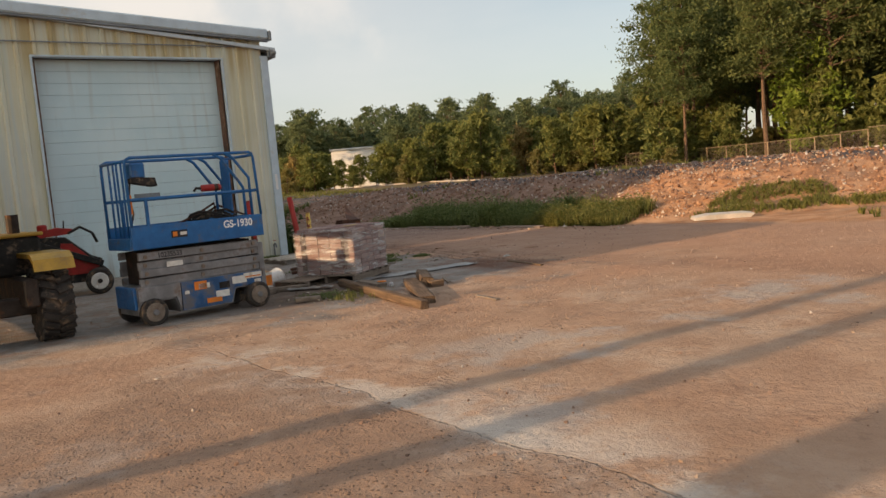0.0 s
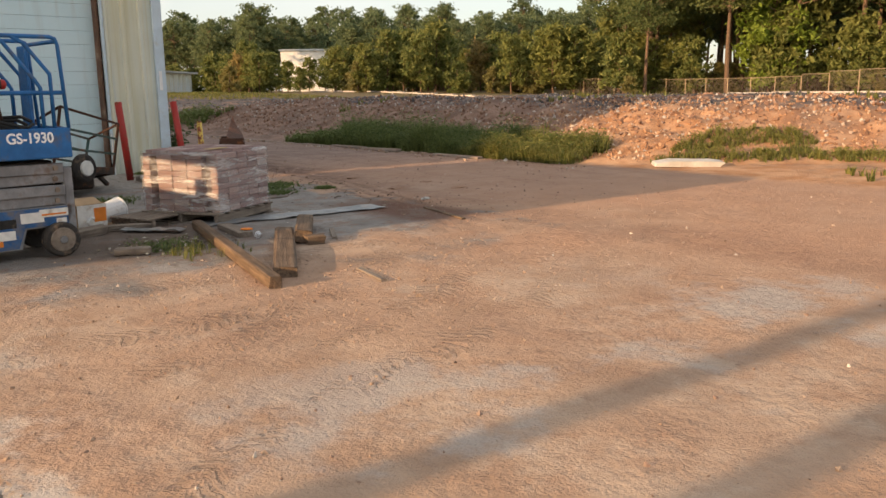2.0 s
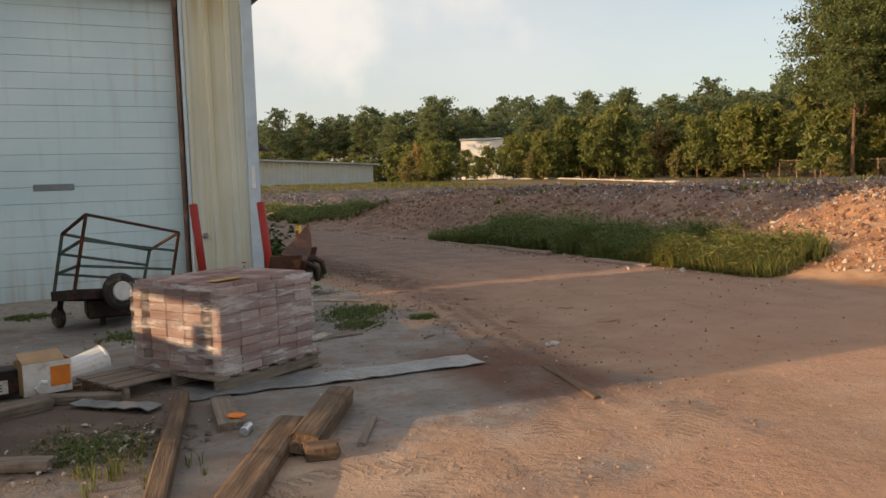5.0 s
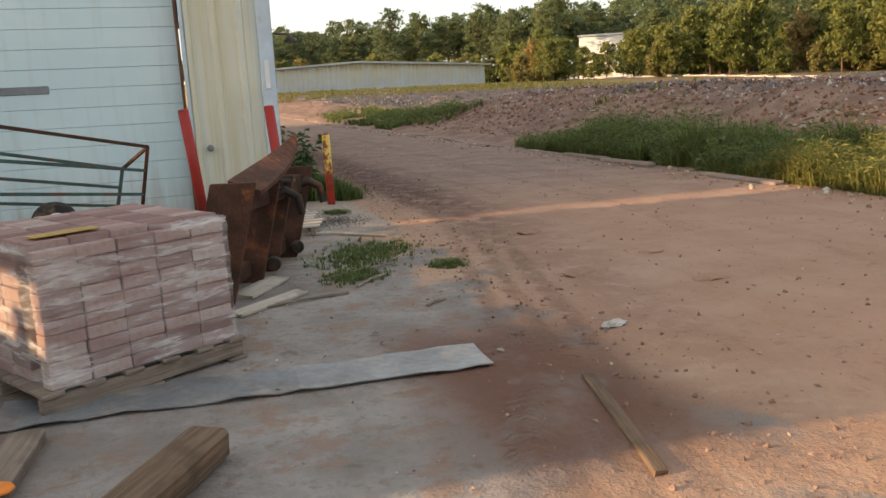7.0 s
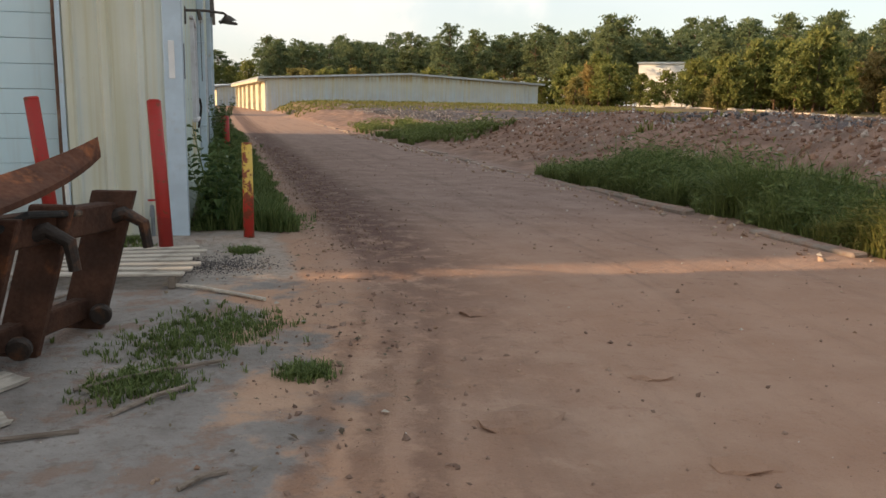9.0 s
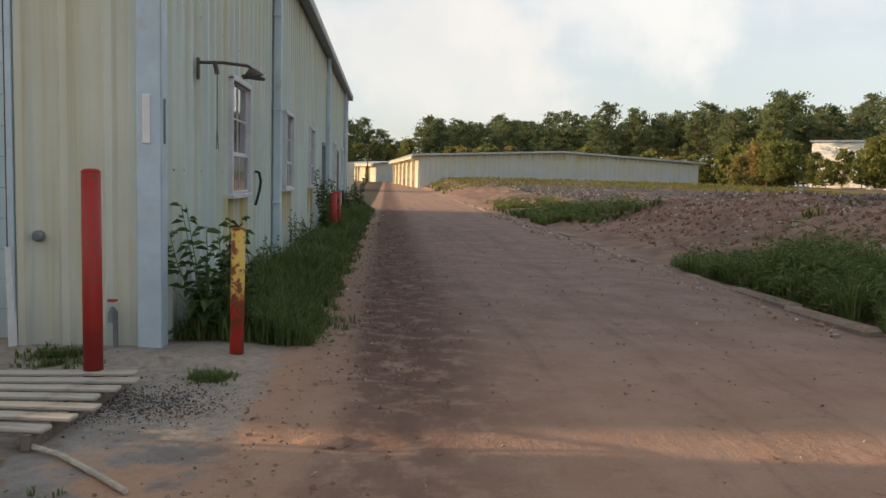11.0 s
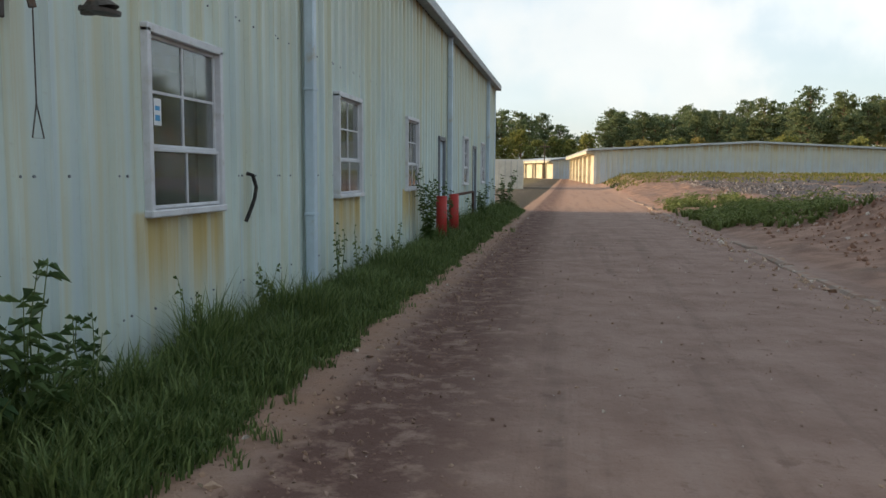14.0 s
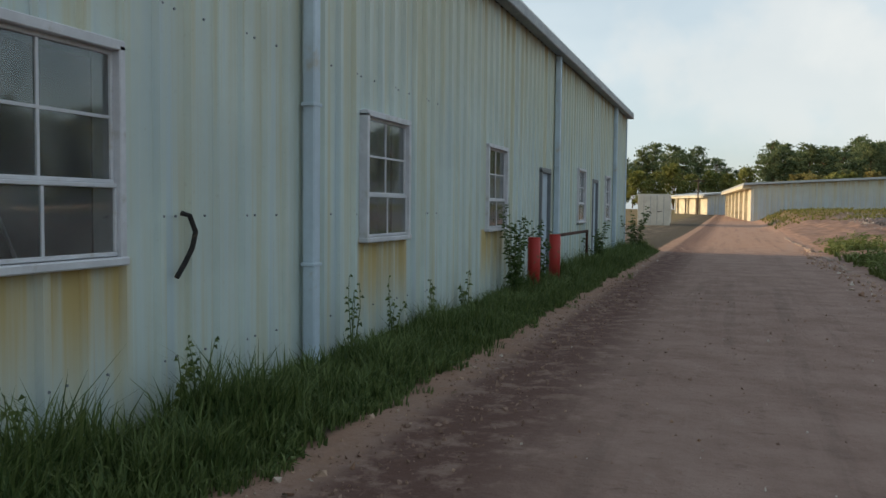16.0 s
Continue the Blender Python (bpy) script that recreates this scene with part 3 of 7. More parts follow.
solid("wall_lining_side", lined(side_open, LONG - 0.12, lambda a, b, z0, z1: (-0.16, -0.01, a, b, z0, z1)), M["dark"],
      "inside face of the side wall, coloured near-black for gloom", "wall", kind="structure")
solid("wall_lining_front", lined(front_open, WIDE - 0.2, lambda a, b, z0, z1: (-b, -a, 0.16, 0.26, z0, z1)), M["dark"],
      "inside face of the gable wall, coloured near-black for gloom", "wall", kind="structure")
# unseen strips and rear gable that keep light out of the shop
plates = bmesh.new()
box(-0.16, -0.02, 0.1, LONG - 0.1, EAVE - 0.05, EAVE + 0.122, 0, plates)
box(-WIDE + 0.02, -WIDE + 0.16, 0.1, LONG - 0.1, EAVE - 0.05, EAVE + 0.122, 0, plates)
solid("eave_light_stop", plates, M["dark"], "unseen near-black strips closing the eave gap", "wall", kind="structure")
solid("wall_back_gable", prism([(-WIDE, EAVE), (-0.02, EAVE), (-0.02, EAVE + 0.12), (-WIDE / 2, roof_z(-WIDE / 2) - 0.005), (-WIDE, EAVE + 0.12)], 0.10, pose(0, LONG - 0.05, 0)), M["siding"],
      "metal siding of the rear gable", "wall", kind="structure")
solid("floor", box(-WIDE + 0.1, -0.01, 0.3, LONG - 0.1, -0.05, 0.06), M["concrete"], "concrete shop floor", "floor", kind="structure")

roof = thing("roof", "low-pitched grey metal roof with rake trim and gutter", "roof", kind="structure")
r_bm = bmesh.new()
for x0, x1 in ((-WIDE - 0.2, -WIDE / 2), (-WIDE / 2, 0.22)):
    z0, z1 = roof_z(x0), roof_z(x1)
    vs = [r_bm.verts.new(p) for p in ((x0, -0.12, z0), (x1, -0.12, z1), (x1, LONG + 0.1, z1), (x0, LONG + 0.1, z0),
                                      (x0, -0.12, z0 + 0.07), (x1, -0.12, z1 + 0.07), (x1, LONG + 0.1, z1 + 0.07), (x0, LONG + 0.1, z0 + 0.07))]
    for f in ((3, 2, 1, 0), (4, 5, 6, 7), (0, 1, 5, 4), (1, 2, 6, 5), (2, 3, 7, 6), (3, 0, 4, 7)):
        r_bm.faces.new([vs[i] for i in f])
part("roof_sheet", r_bm, M["roof"], roof)
for name, drop, tall, thick in (("rake_trim", 0.0, 0.22, 0.16), ("rake_flashing", -0.05, 0.05, 0.10)):
    rake = bmesh.new()
    for x0 in (0.06, -WIDE - 0.06):
        beam((x0, -0.11, rake_z(x0) + drop + tall / 2 + 0.02), (-WIDE / 2, -0.11, rake_z(-WIDE / 2) + drop + tall / 2 + 0.02), thick, tall, 0.03 if tall > 0.1 else 0.01, rake)
    part(name, rake, M["trim"] if tall > 0.1 else M["gutter"], roof)
part("rake_end_cap", box(0.06, 0.13, -0.21, 0.05, 4.72, 4.93, 0.02), M["gutter"], roof)
part("drip_flashing", box(-WIDE, 0.0, -0.062, -0.042, 4.585, 4.605), M["gutter"], roof)
part("gutter", box(0.05, 0.235, -0.1, LONG + 0.1, EAVE - 0.04, EAVE + 0.14, 0.015), M["gutter"], roof)

trim = bmesh.new()
box(-0.12, 0.052, -0.055, 0.0, 0, EAVE, 0.006, trim)
box(0.0, 0.054, -0.053, 0.11, 0, EAVE, 0.006, trim)
box(0.0, 0.047, LONG - 0.16, LONG, 0, EAVE, 0.006, trim)
solid("trim", trim, M["trim"], "pale blue metal corner trim", "trim", kind="structure")


M["sticker_paper"] = plain("white_paper", (0.72, 0.74, 0.76), 0.7, 0, 0.1, 20)
M["print_blue"] = plain("blue_print", (0.08, 0.30, 0.55), 0.7, 0, 0.1, 20)


def glass_material():
    k = Mat("window_glass", 0.03, 0, 0.5)
    film = k.noise(k.world, 3.0, 5, 0.6)
    k.colour(k.mix(k.ramp(film, 0.3, 0.7), (0.50, 0.54, 0.55), (0.62, 0.64, 0.63)))
    k.l.new(k.ramp(film, 0.35, 0.75, 0.92, 0.80), k.b.inputs["Transmission Weight"])
    k.b.inputs["IOR"].default_value = 1.62
    return k.m


M["glass"] = glass_material()
M["sash"] = plain("weathered_white_sash", (0.60, 0.61, 0.64), 0.5, 0, 0.12, 5, 0, (0.42, 0.40, 0.36), 0.08)


# ---- roll-up doors ----
def rollup_door(name, x1, label):
    """A sectional door in the gable wall, its right edge at x1."""
    door = thing(name, label, "door", kind="structure")
    x0 = x1 - DOOR_W
    n = 19
    h = (DOOR_H - 0.03) / n
    me = mesh_of(box(-DOOR_W / 2 + 0.02, DOOR_W / 2 - 0.02, -0.022, 0.022, 0.0, h - 0.003, 0.005), "slat")
    for i in range(n):
        s = part("slat", me, M["door"], door)
        s.location = ((x0 + x1) / 2, 0.27, 0.03 + i * h)
    # hidden board added to stop light leaking between the slats
    part("backing", box(x0 + 0.03, x1 - 0.03, 0.296, 0.316, 0.02, DOOR_H - 0.01), M["gutter"], door)
    jambs = (box(x1 - 0.012, x1 + 0.03, -0.045, 0.02, 0, DOOR_H + 0.03, 0.004), box(x0 - 0.03, x0 + 0.012, -0.045, 0.02, 0, DOOR_H + 0.03, 0.004),
             box(x0 - 0.03, x1 + 0.03, -0.047, 0.15, DOOR_H, DOOR_H + 0.035, 0.004))
    part("door_frame", jambs[0], M["trim"], door)
    part("door_frame", jambs[1], M["trim"], door)
    part("door_frame", jambs[2], M["trim"], door)
    for xx in (x1 - 0.055, x0 + 0.025):
        part("door_track", box(xx, xx + 0.03, 0.03, 0.245, 0.02, DOOR_H - 0.002, 0.004), M["brown"], door, "rust-brown steel door channel")
    return door


door_1 = rollup_door("door_1", DOOR_R, "closed pale blue-grey roll-up door with horizontal slats")
part("vision_panel", box(-3.04, -2.52, 0.235, 0.250, 1.56, 1.65, 0.006), M["gutter"], door_1, "narrow dark vision slot")
rollup_door("door_2", -7.1, "closed pale roll-up door with a rusty track")
solid("door_threshold", box(-4.7, -0.95, -0.25, 0.15, -0.02, 0.025), M["concrete"], "worn concrete door threshold", "threshold", kind="structure")


# ---- windows in the side wall ----
def window(index, y0, y1):
    w = thing("window_%d" % index, "white-framed sash window with dark panes", "window", kind="structure")
    z0, z1 = SILL, HEAD
    t = 0.048
    for q in ((y0 - 0.01, y0 + t - 0.01, z0, z1), (y1 - t + 0.01, y1 + 0.01, z0, z1), (y0 - 0.01, y1 + 0.01, z1 - 0.03, z1 + 0.03)):
        part("window_frame", box(-0.12, 0.088, *q, 0.006), M["sash"], w)
    part("window_sill", box(-0.12, 0.10, y0 - 0.02, y1 + 0.02, z0 - 0.035, z0 + 0.015, 0.008), M["sash"], w)
    a, b = y0 + t - 0.01, y1 - t + 0.01
    lo, hi = z0 + 0.02, z1 - 0.03
    rail = lo + (hi - lo) * 0.355
    mid = (a + b) / 2
    for s0, s1, x in ((lo, rail, 0.030), (rail, hi, 0.008)):
        for q in ((a, b, s0, s0 + 0.024), (a, b, s1 - 0.024, s1), (a, a + 0.022, s0 + 0.024, s1 - 0.024), (b - 0.022, b, s0 + 0.024, s1 - 0.024)):
            part("sash_rail", box(x, x + 0.032, *q, 0.004), M["sash"], w)
        part("muntin", box(x + 0.006, x + 0.026, mid - 0.009, mid + 0.009, s0 + 0.024, s1 - 0.024), M["sash"], w)
    um = (rail + hi) / 2
    part("muntin", box(0.012, 0.032, a + 0.022, b - 0.022, um - 0.009, um + 0.009), M["sash"], w)
    for p0, p1 in ((a + 0.023, mid - 0.01), (mid + 0.01, b - 0.023)):
        for q0, q1, x in ((lo + 0.025, rail - 0.025, 0.044), (rail + 0.025, um - 0.01, 0.020), (um + 0.01, hi - 0.025, 0.020)):
            part("pane", box(x, x + 0.004, p0, p1, q0, q1), M["glass"], w)
    return w


for i, (a, b) in enumerate(WINDOWS):
    window(i + 1, a, b)


def side_door(index, y0):
    d = thing("door_%d" % index, "narrow pale steel service door", "door", kind="structure")
    part("leaf", box(-0.06, -0.015, y0 + 0.05, y0 + 0.75, 0.04, 2.05, 0.005), M["trim"], d)
    for q in ((y0 - 0.02, y0 + 0.05, 0, 2.1), (y0 + 0.75, y0 + 0.82, 0, 2.1), (y0 - 0.02, y0 + 0.82, 2.05, 2.14)):
        part("door_frame", box(-0.10, 0.05, *q, 0.005), M["gutter"], d)
    return d


side_door(3, 14.6)
side_door(4, 20.6)

# interior, so that the panes show depth; its gloom is put into the colour
solid("wall_inner", box(-9.0, -8.9, 0.4, LONG - 0.2, 0, EAVE - 0.1), M["dark"], "added inner partition wall, coloured near-black for gloom", "wall", kind="structure")


paper = solid("window_sticker", box(0.0245, 0.0255, 2.62, 2.72, 1.66, 1.84), M["sticker_paper"], "small white and blue paper stuck to glass", "sticker")
part("print_bar", box(0.0256, 0.0262, 2.635, 2.70, 1.69, 1.73), M["print_blue"], paper)
part("print_bar", box(0.0256, 0.0262, 2.635, 2.70, 1.76, 1.79), M["print_blue"], paper)
frame_rod = thing("wire_easel", "white folding wire frame behind the window", "frame", at=(-0.28, 3.05, 1.0))
part("leg", tube([(0, -0.22, 0.0), (0, 0.0, 0.34)], 0.010, 6), M["white"], frame_rod)
part("leg", tube([(0, 0.0, 0.34), (0, 0.16, 0.0)], 0.010, 6), M["white"], frame_rod)
shelf = thing("work_shelf", "wooden shelf along the windows inside, coloured near-black for gloom", "shelf", at=(0, 0, 0))
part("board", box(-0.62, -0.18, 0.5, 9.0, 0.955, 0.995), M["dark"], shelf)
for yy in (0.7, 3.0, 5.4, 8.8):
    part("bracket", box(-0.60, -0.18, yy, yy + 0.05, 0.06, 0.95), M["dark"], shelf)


# ---- downspouts, lamp and small fittings ----
def downspout(y):
    d = thing("downspout", "pale blue metal downspout on the siding", "downspout", "downspouts of the side wall", at=(0, y, 0))
    part("pipe", box(0.036, 0.145, -0.055, 0.055, 0.10, EAVE - 0.03, 0.012), M["trim"], d)
    for z in (0.9, 2.2, 3.5):
        part("strap", box(0.03, 0.150, -0.075, 0.075, z, z + 0.03, 0.004), M["trim"], d)
    part("outlet", beam((0.09, 0, 0.14), (0.24, 0, 0.05), 0.105, 0.09, 0.01), M["trim"], d)
    return d


for y in (5.76, 15.77, 24.3):
    downspout(y)

M["lamp_iron"] = plain("weathered_lamp_iron", (0.095, 0.085, 0.075), 0.6, 0.4, 0.35, 9, 0.001, (0.16, 0.09, 0.05), 0.1)
shower = thing("wall_lamp", "dark rusty pipe arm with a shaded lamp and pull wire", "lamp", at=(0, 1.13, 2.23))
part("bracket", box(0.03, 0.05, -0.03, 0.03, -0.14, 0.04, 0.006), M["lamp_iron"], shower)
part("arm", tube([(0.04, 0, 0), (0.24, 0.05, 0.01), (0.43, 0.13, 0.0), (0.46, 0.145, -0.02), (0.46, 0.145, -0.05)], 0.014, 8), M["lamp_iron"], shower)
part("valve", tube([(0.17, 0.03, 0.02), (0.19, 0.04, -0.09)], 0.02, 8), M["lamp_iron"], shower)
shade = part("shade", tube([(0.46, 0.145, -0.02), (0.465, 0.147, -0.05), (0.475, 0.15, -0.09)], 0.025, 14, None, True, 0.095), M["lamp_iron"], shower)
part("rim", disc((0.475, 0.15, -0.095), (0.1, 0, 1), 0.10, 0.02, 18), M["lamp_iron"], shade)
part("pull_wire", tube([(0.19, 0.04, -0.09), (0.19, 0.04, -0.55), (0.19, 0.0, -0.72), (0.19, 0.09, -0.72), (0.19, 0.04, -0.55)], 0.004, 5), M["lamp_iron"], shower)

hose = solid("cut_hose", tube([(0.035, 4.15, 1.34), (0.085, 4.17, 1.325), (0.10, 4.21, 1.22), (0.09, 4.19, 1.12), (0.075, 4.13, 1.02), (0.06, 4.07, 0.935)], 0.017, 8),
             M["black"], "short black cut hose sticking from the siding", "hose")
strap = thing("wall_conduit_cover", "pale metal cover strips on the corner", "cover", at=(0, 0, 1.5))
part("strip", box(-0.075, -0.02, -0.07, -0.056, 0, 0.34, 0.004), M["white"], strap)
part("strip", box(0.055, 0.066, 0.0, 0.02, 0, 0.32, 0.003), M["gutter"], strap)
knob = solid("pull_knob", disc((-0.80, -0.045, 0.83), (0, 1, 0), 0.04, 0.07, 16, 0.015), M["gutter"], "round steel pull knob on the siding", "knob")
tap = thing("wall_tap", "old brass garden tap low on the siding", "tap", at=(-0.27, -0.03, 0.0))
part("riser", tube([(0, -0.03, 0.0), (0, -0.03, 0.30), (0, -0.10, 0.33)], 0.018, 8), M["gutter"], tap)
part("spout", tube([(0, -0.08, 0.33), (0, -0.13, 0.30), (0, -0.14, 0.24)], 0.02, 8), M["gutter"], tap)
part("handle", disc((0, -0.09, 0.39), (0, 0, 1), 0.035, 0.014, 12), M["red"], tap)
cam_box = thing("flood_lamp", "small grey flood lamp under the eave corner", "lamp", at=(0.03, -0.06, 4.50))
part("arm", tube([(0, 0.02, 0.1), (0.05, -0.05, 0.06), (0.08, -0.08, 0.0)], 0.016, 6), M["gutter"], cam_box)
part("head", disc((0.10, -0.12, -0.04), (0.4, -0.8, -0.4), 0.055, 0.13, 14, 0.02), M["gutter"], cam_box)

# screws along the girts of the side wall
screw = mesh_of(disc((0, 0, 0), (1, 0, 0), 0.009, 0.012, 6), "screw")
for z in (0.42, 1.32, 2.62):
    for i in range(0, 30):
        part("screw", screw, M["gutter"], side).location = (0.004 if i % 3 else 0.036, 0.17 + i * RIB * 1.0 + (0 if i % 3 else 0.15), z)
loose = solid("bent_trim_strip", beam((-0.98, -0.06, 0.04), (-1.0, -0.05, 0.75), 0.07, 0.012, 0.003), M["white"], "bent white trim strip beside the roll-up door", "trim strip")


# ---- bollards ----
def bollard(base, top, r, material, label):
    b = thing("bollard", label, "bollard", "steel pipe bollards", at=base)
    rel = Vector(top) - Vector(base)
    part("post", smooth_tube([(0, 0, -0.05), rel * 0.5, rel], r), material, b)
    part("cap", disc(rel, rel, r * 1.02, 0.03, 16, 0.012), material, b)
    return b


def smooth_tube(points, r, sides=16):
    bm = tube(points, r, sides)
    for f in bm.faces:
        f.smooth = len(f.verts) == 4
    return bm


def chipped(name, top, low, split, wear=0.49):
    """Two paints, the upper worn away in patches."""
    k = Mat(name, 0.5)
    p = k.local
    z = k.axis(p, "Z")
    n = k.noise(p, 9, 6, 0.65)
    base = k.mix(k.ramp(k.math("ADD", z, k.ramp(n, 0.3, 0.7, -0.1, 0.1)), split - 0.02, split + 0.02), low, top)
    col = k.mix(k.ramp(n, wear, wear + 0.05), base, (0.20, 0.045, 0.02))
    k.colour(k.mix(k.ramp(k.noise(p, 40, 4), 0.55, 0.75, 0, 0.5), col, (0.12, 0.06, 0.035)))
    k.bump(n, 0.003)
    return k.m


M["yellow_red"] = chipped("chipped_yellow_red", (0.62, 0.42, 0.08), (0.42, 0.03, 0.02), 0.42)
M["chipped_red"] = chipped("chipped_red_paint", (0.34, 0.022, 0.016), (0.26, 0.02, 0.016), 0.35, 0.585)
bollard((-0.97, -0.75, 0), (-1.09, -0.80, 1.30), 0.057, M["chipped_red"], "leaning red steel pipe bollard")
bollard((-0.09, -1.02, 0), (-0.16, -0.83, 1.29), 0.057, M["chipped_red"], "slightly leaning red steel pipe bollard")
bollard((0.60, -0.16, 0), (0.60, -0.10, 0.91), 0.05, M["yellow_red"], "chipped yellow and red pipe bollard in grass")
bollard((0.45, 12.3, 0.0), (0.45, 12.3, 0.92), 0.10, M["chipped_red"], "stout red bollard in tall grass")
bollard((0.45, 13.9, 0.0), (0.45, 13.9, 0.92), 0.10, M["chipped_red"], "stout red bollard in tall grass")
rail = thing("pipe_rail", "low rusty pipe rail along the siding", "rail", at=(0.4, 14.2, 0))
part("post", tube([(0, 0, 0), (0, 0, 0.9)], 0.03), M["rust"], rail)
part("post", tube([(0, 3.4, 0), (0, 3.4, 0.9)], 0.03), M["rust"], rail)
part("bar", tube([(0, -0.05, 0.9), (0, 3.45, 0.9)], 0.03), M["rust"], rail)


# ---- kerb ----
M["kerb"] = plain("dirty_kerb", (0.30, 0.245, 0.205), 0.95, 0, 0.3, 3, 0.005, (0.23, 0.13, 0.09), 0.24)
kerb = thing("kerb", "chipped low concrete kerb edging the dirt drive", "kerb", kind="structure")
k_rng = random.Random(4)
kerb_mesh = [mesh_of(box(-0.09, 0.09, -0.74, 0.74, -0.1, 0.05 + 0.02 * i, 0.02 + 0.01 * i), "kerbstone") for i in range(3)]
y = -5.0
while y < 44:
    if k_rng.random() > 0.25:
        s = part("kerbstone", kerb_mesh[k_rng.randrange(3)], M["kerb"], kerb)
        x = 6.0 + 0.06 * math.sin(y * 0.6) - 0.35 * step(-2.5, -5.2, y)
        s.matrix_basis = pose(x + k_rng.uniform(-0.03, 0.03), y + 0.7, rise(y) - k_rng.uniform(0.0, 0.07), k_rng.uniform(-1, 1), k_rng.uniform(-6, 6), k_rng.uniform(-2, 2) + (10 if y < -2.5 else 0))
    y += 1.5
far_kerb = thing("field_kerb", "sunlit pale concrete kerb beyond the rubble", "kerb", kind="structure")
for i in range(34):
    a = Vector((50 + i * 0.45, -30 + i * 4, 0))
    a.z = land(a.x, a.y, False) + 0.06
    part("kerbstone", box(a.x - 0.3, a.x + 0.3, a.y, a.y + 3.9, a.z - 0.2, a.z + 0.15, 0.03), M["concrete"], far_kerb)
M["pale_concrete"] = plain("pale_concrete", (0.56, 0.52, 0.47), 0.9, 0, 0.2, 4, 0.004, (0.40, 0.27, 0.19), 0.1)
slab = solid("broken_slab", prism([(-0.62, 0), (0.55, -0.02), (0.66, 0.06), (0.5, 0.085), (-0.3, 0.10), (-0.6, 0.06)], 0.36, pose(7.35, -6.15, 0.03, 4, 0, -40)),
             M["pale_concrete"], "broken white concrete slab lying on dirt", "slab")


# ---- far buildings ----
def far_shed(x0, x1, y0, y1, eave, peak, label, lit_bays=0, turn=0.0):
    """A long low shed whose gable faces south."""
    z = rise(y0)
    s = thing("metal_shed", label, "shed", at=(x0, y0, z), turn=turn)
    w, d = x1 - x0, y1 - y0
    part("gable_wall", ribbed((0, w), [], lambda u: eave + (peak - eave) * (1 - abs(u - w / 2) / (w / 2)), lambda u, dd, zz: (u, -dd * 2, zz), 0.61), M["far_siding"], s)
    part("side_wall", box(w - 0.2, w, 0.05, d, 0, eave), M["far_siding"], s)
    bay = d / max(1, lit_bays)
    # sun-facing side in warm cream, its evening light put into the colour
    if lit_bays:
        for i in range(lit_bays):
            part("side_panel", box(0.0, 0.2, 0.05 + i * bay, i * bay + bay * 0.62, 0, eave - 0.05), M["cream"], s, "siding panel, cream-toned for the evening sun on it")
            part("bay_post", box(-0.35, 0.05, i * bay + bay * 0.62, i * bay + bay * 0.62 + 0.35, 0, eave - 0.1), M["cream"], s)
        # near-black sheet stands for the deep shade inside the open bays
        part("bay_shade", box(1.6, 1.8, 0.1, d, 0, eave), M["rust"], s)
        part("eave_beam", box(-0.9, 0.1, 0.0, d, eave - 0.35, eave - 0.02), M["cream"], s)
    else:
        part("side_wall", box(0, 0.2, 0.05, d, 0, eave), M["cream"], s)
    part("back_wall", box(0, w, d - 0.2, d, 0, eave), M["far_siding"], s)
    for a, b, za, zb in ((-0.8, w / 2, eave, peak), (w / 2, w + 0.8, peak, eave)):
        r = prism([(a, za), (b, zb), (b, zb + 0.22), (a, za + 0.22)], d + 1.0, pose(0, d / 2, 0.02))
        part("roof", r, M["roof"], s)
    return s


M["container"] = plain("cream_container_paint", (0.66, 0.62, 0.53), 0.55, 0, 0.12, 1.2, 0, (0.36, 0.28, 0.2), 0.05)
M["galv_bar"] = plain("grey_bar", (0.42, 0.42, 0.40), 0.5, 0.3, 0.2, 3)
M["beam_dark"] = plain("dark_pole_wood", (0.10, 0.075, 0.055), 0.9, 0, 0.3, 2)
M["cream"] = plain("cream_paint", (0.60, 0.55, 0.42), 0.6, 0, 0.2, 0.8, 0, (0.35, 0.26, 0.18), 0.08)
far_shed(5.45, 41.2, 93, 135, 3.85, 4.75, "long low metal shed with open bays", 6, 3.5)
far_shed(-8, 1.5, 195, 215, 3.9, 4.4, "small far metal shed in evening light")
far_shed(-0.4, 7.0, 150, 165, 3.3, 3.8, "small far metal shed in evening light", 3, 25.0)
crate = thing("shipping_container", "white steel shipping container with locking bars", "container", at=(-2.60, 69, rise(69) - 0.02), turn=2)
part("body", box(-1.17, 1.17, 0.03, 6.0, 0.12, 2.50, 0.02), M["container"], crate)
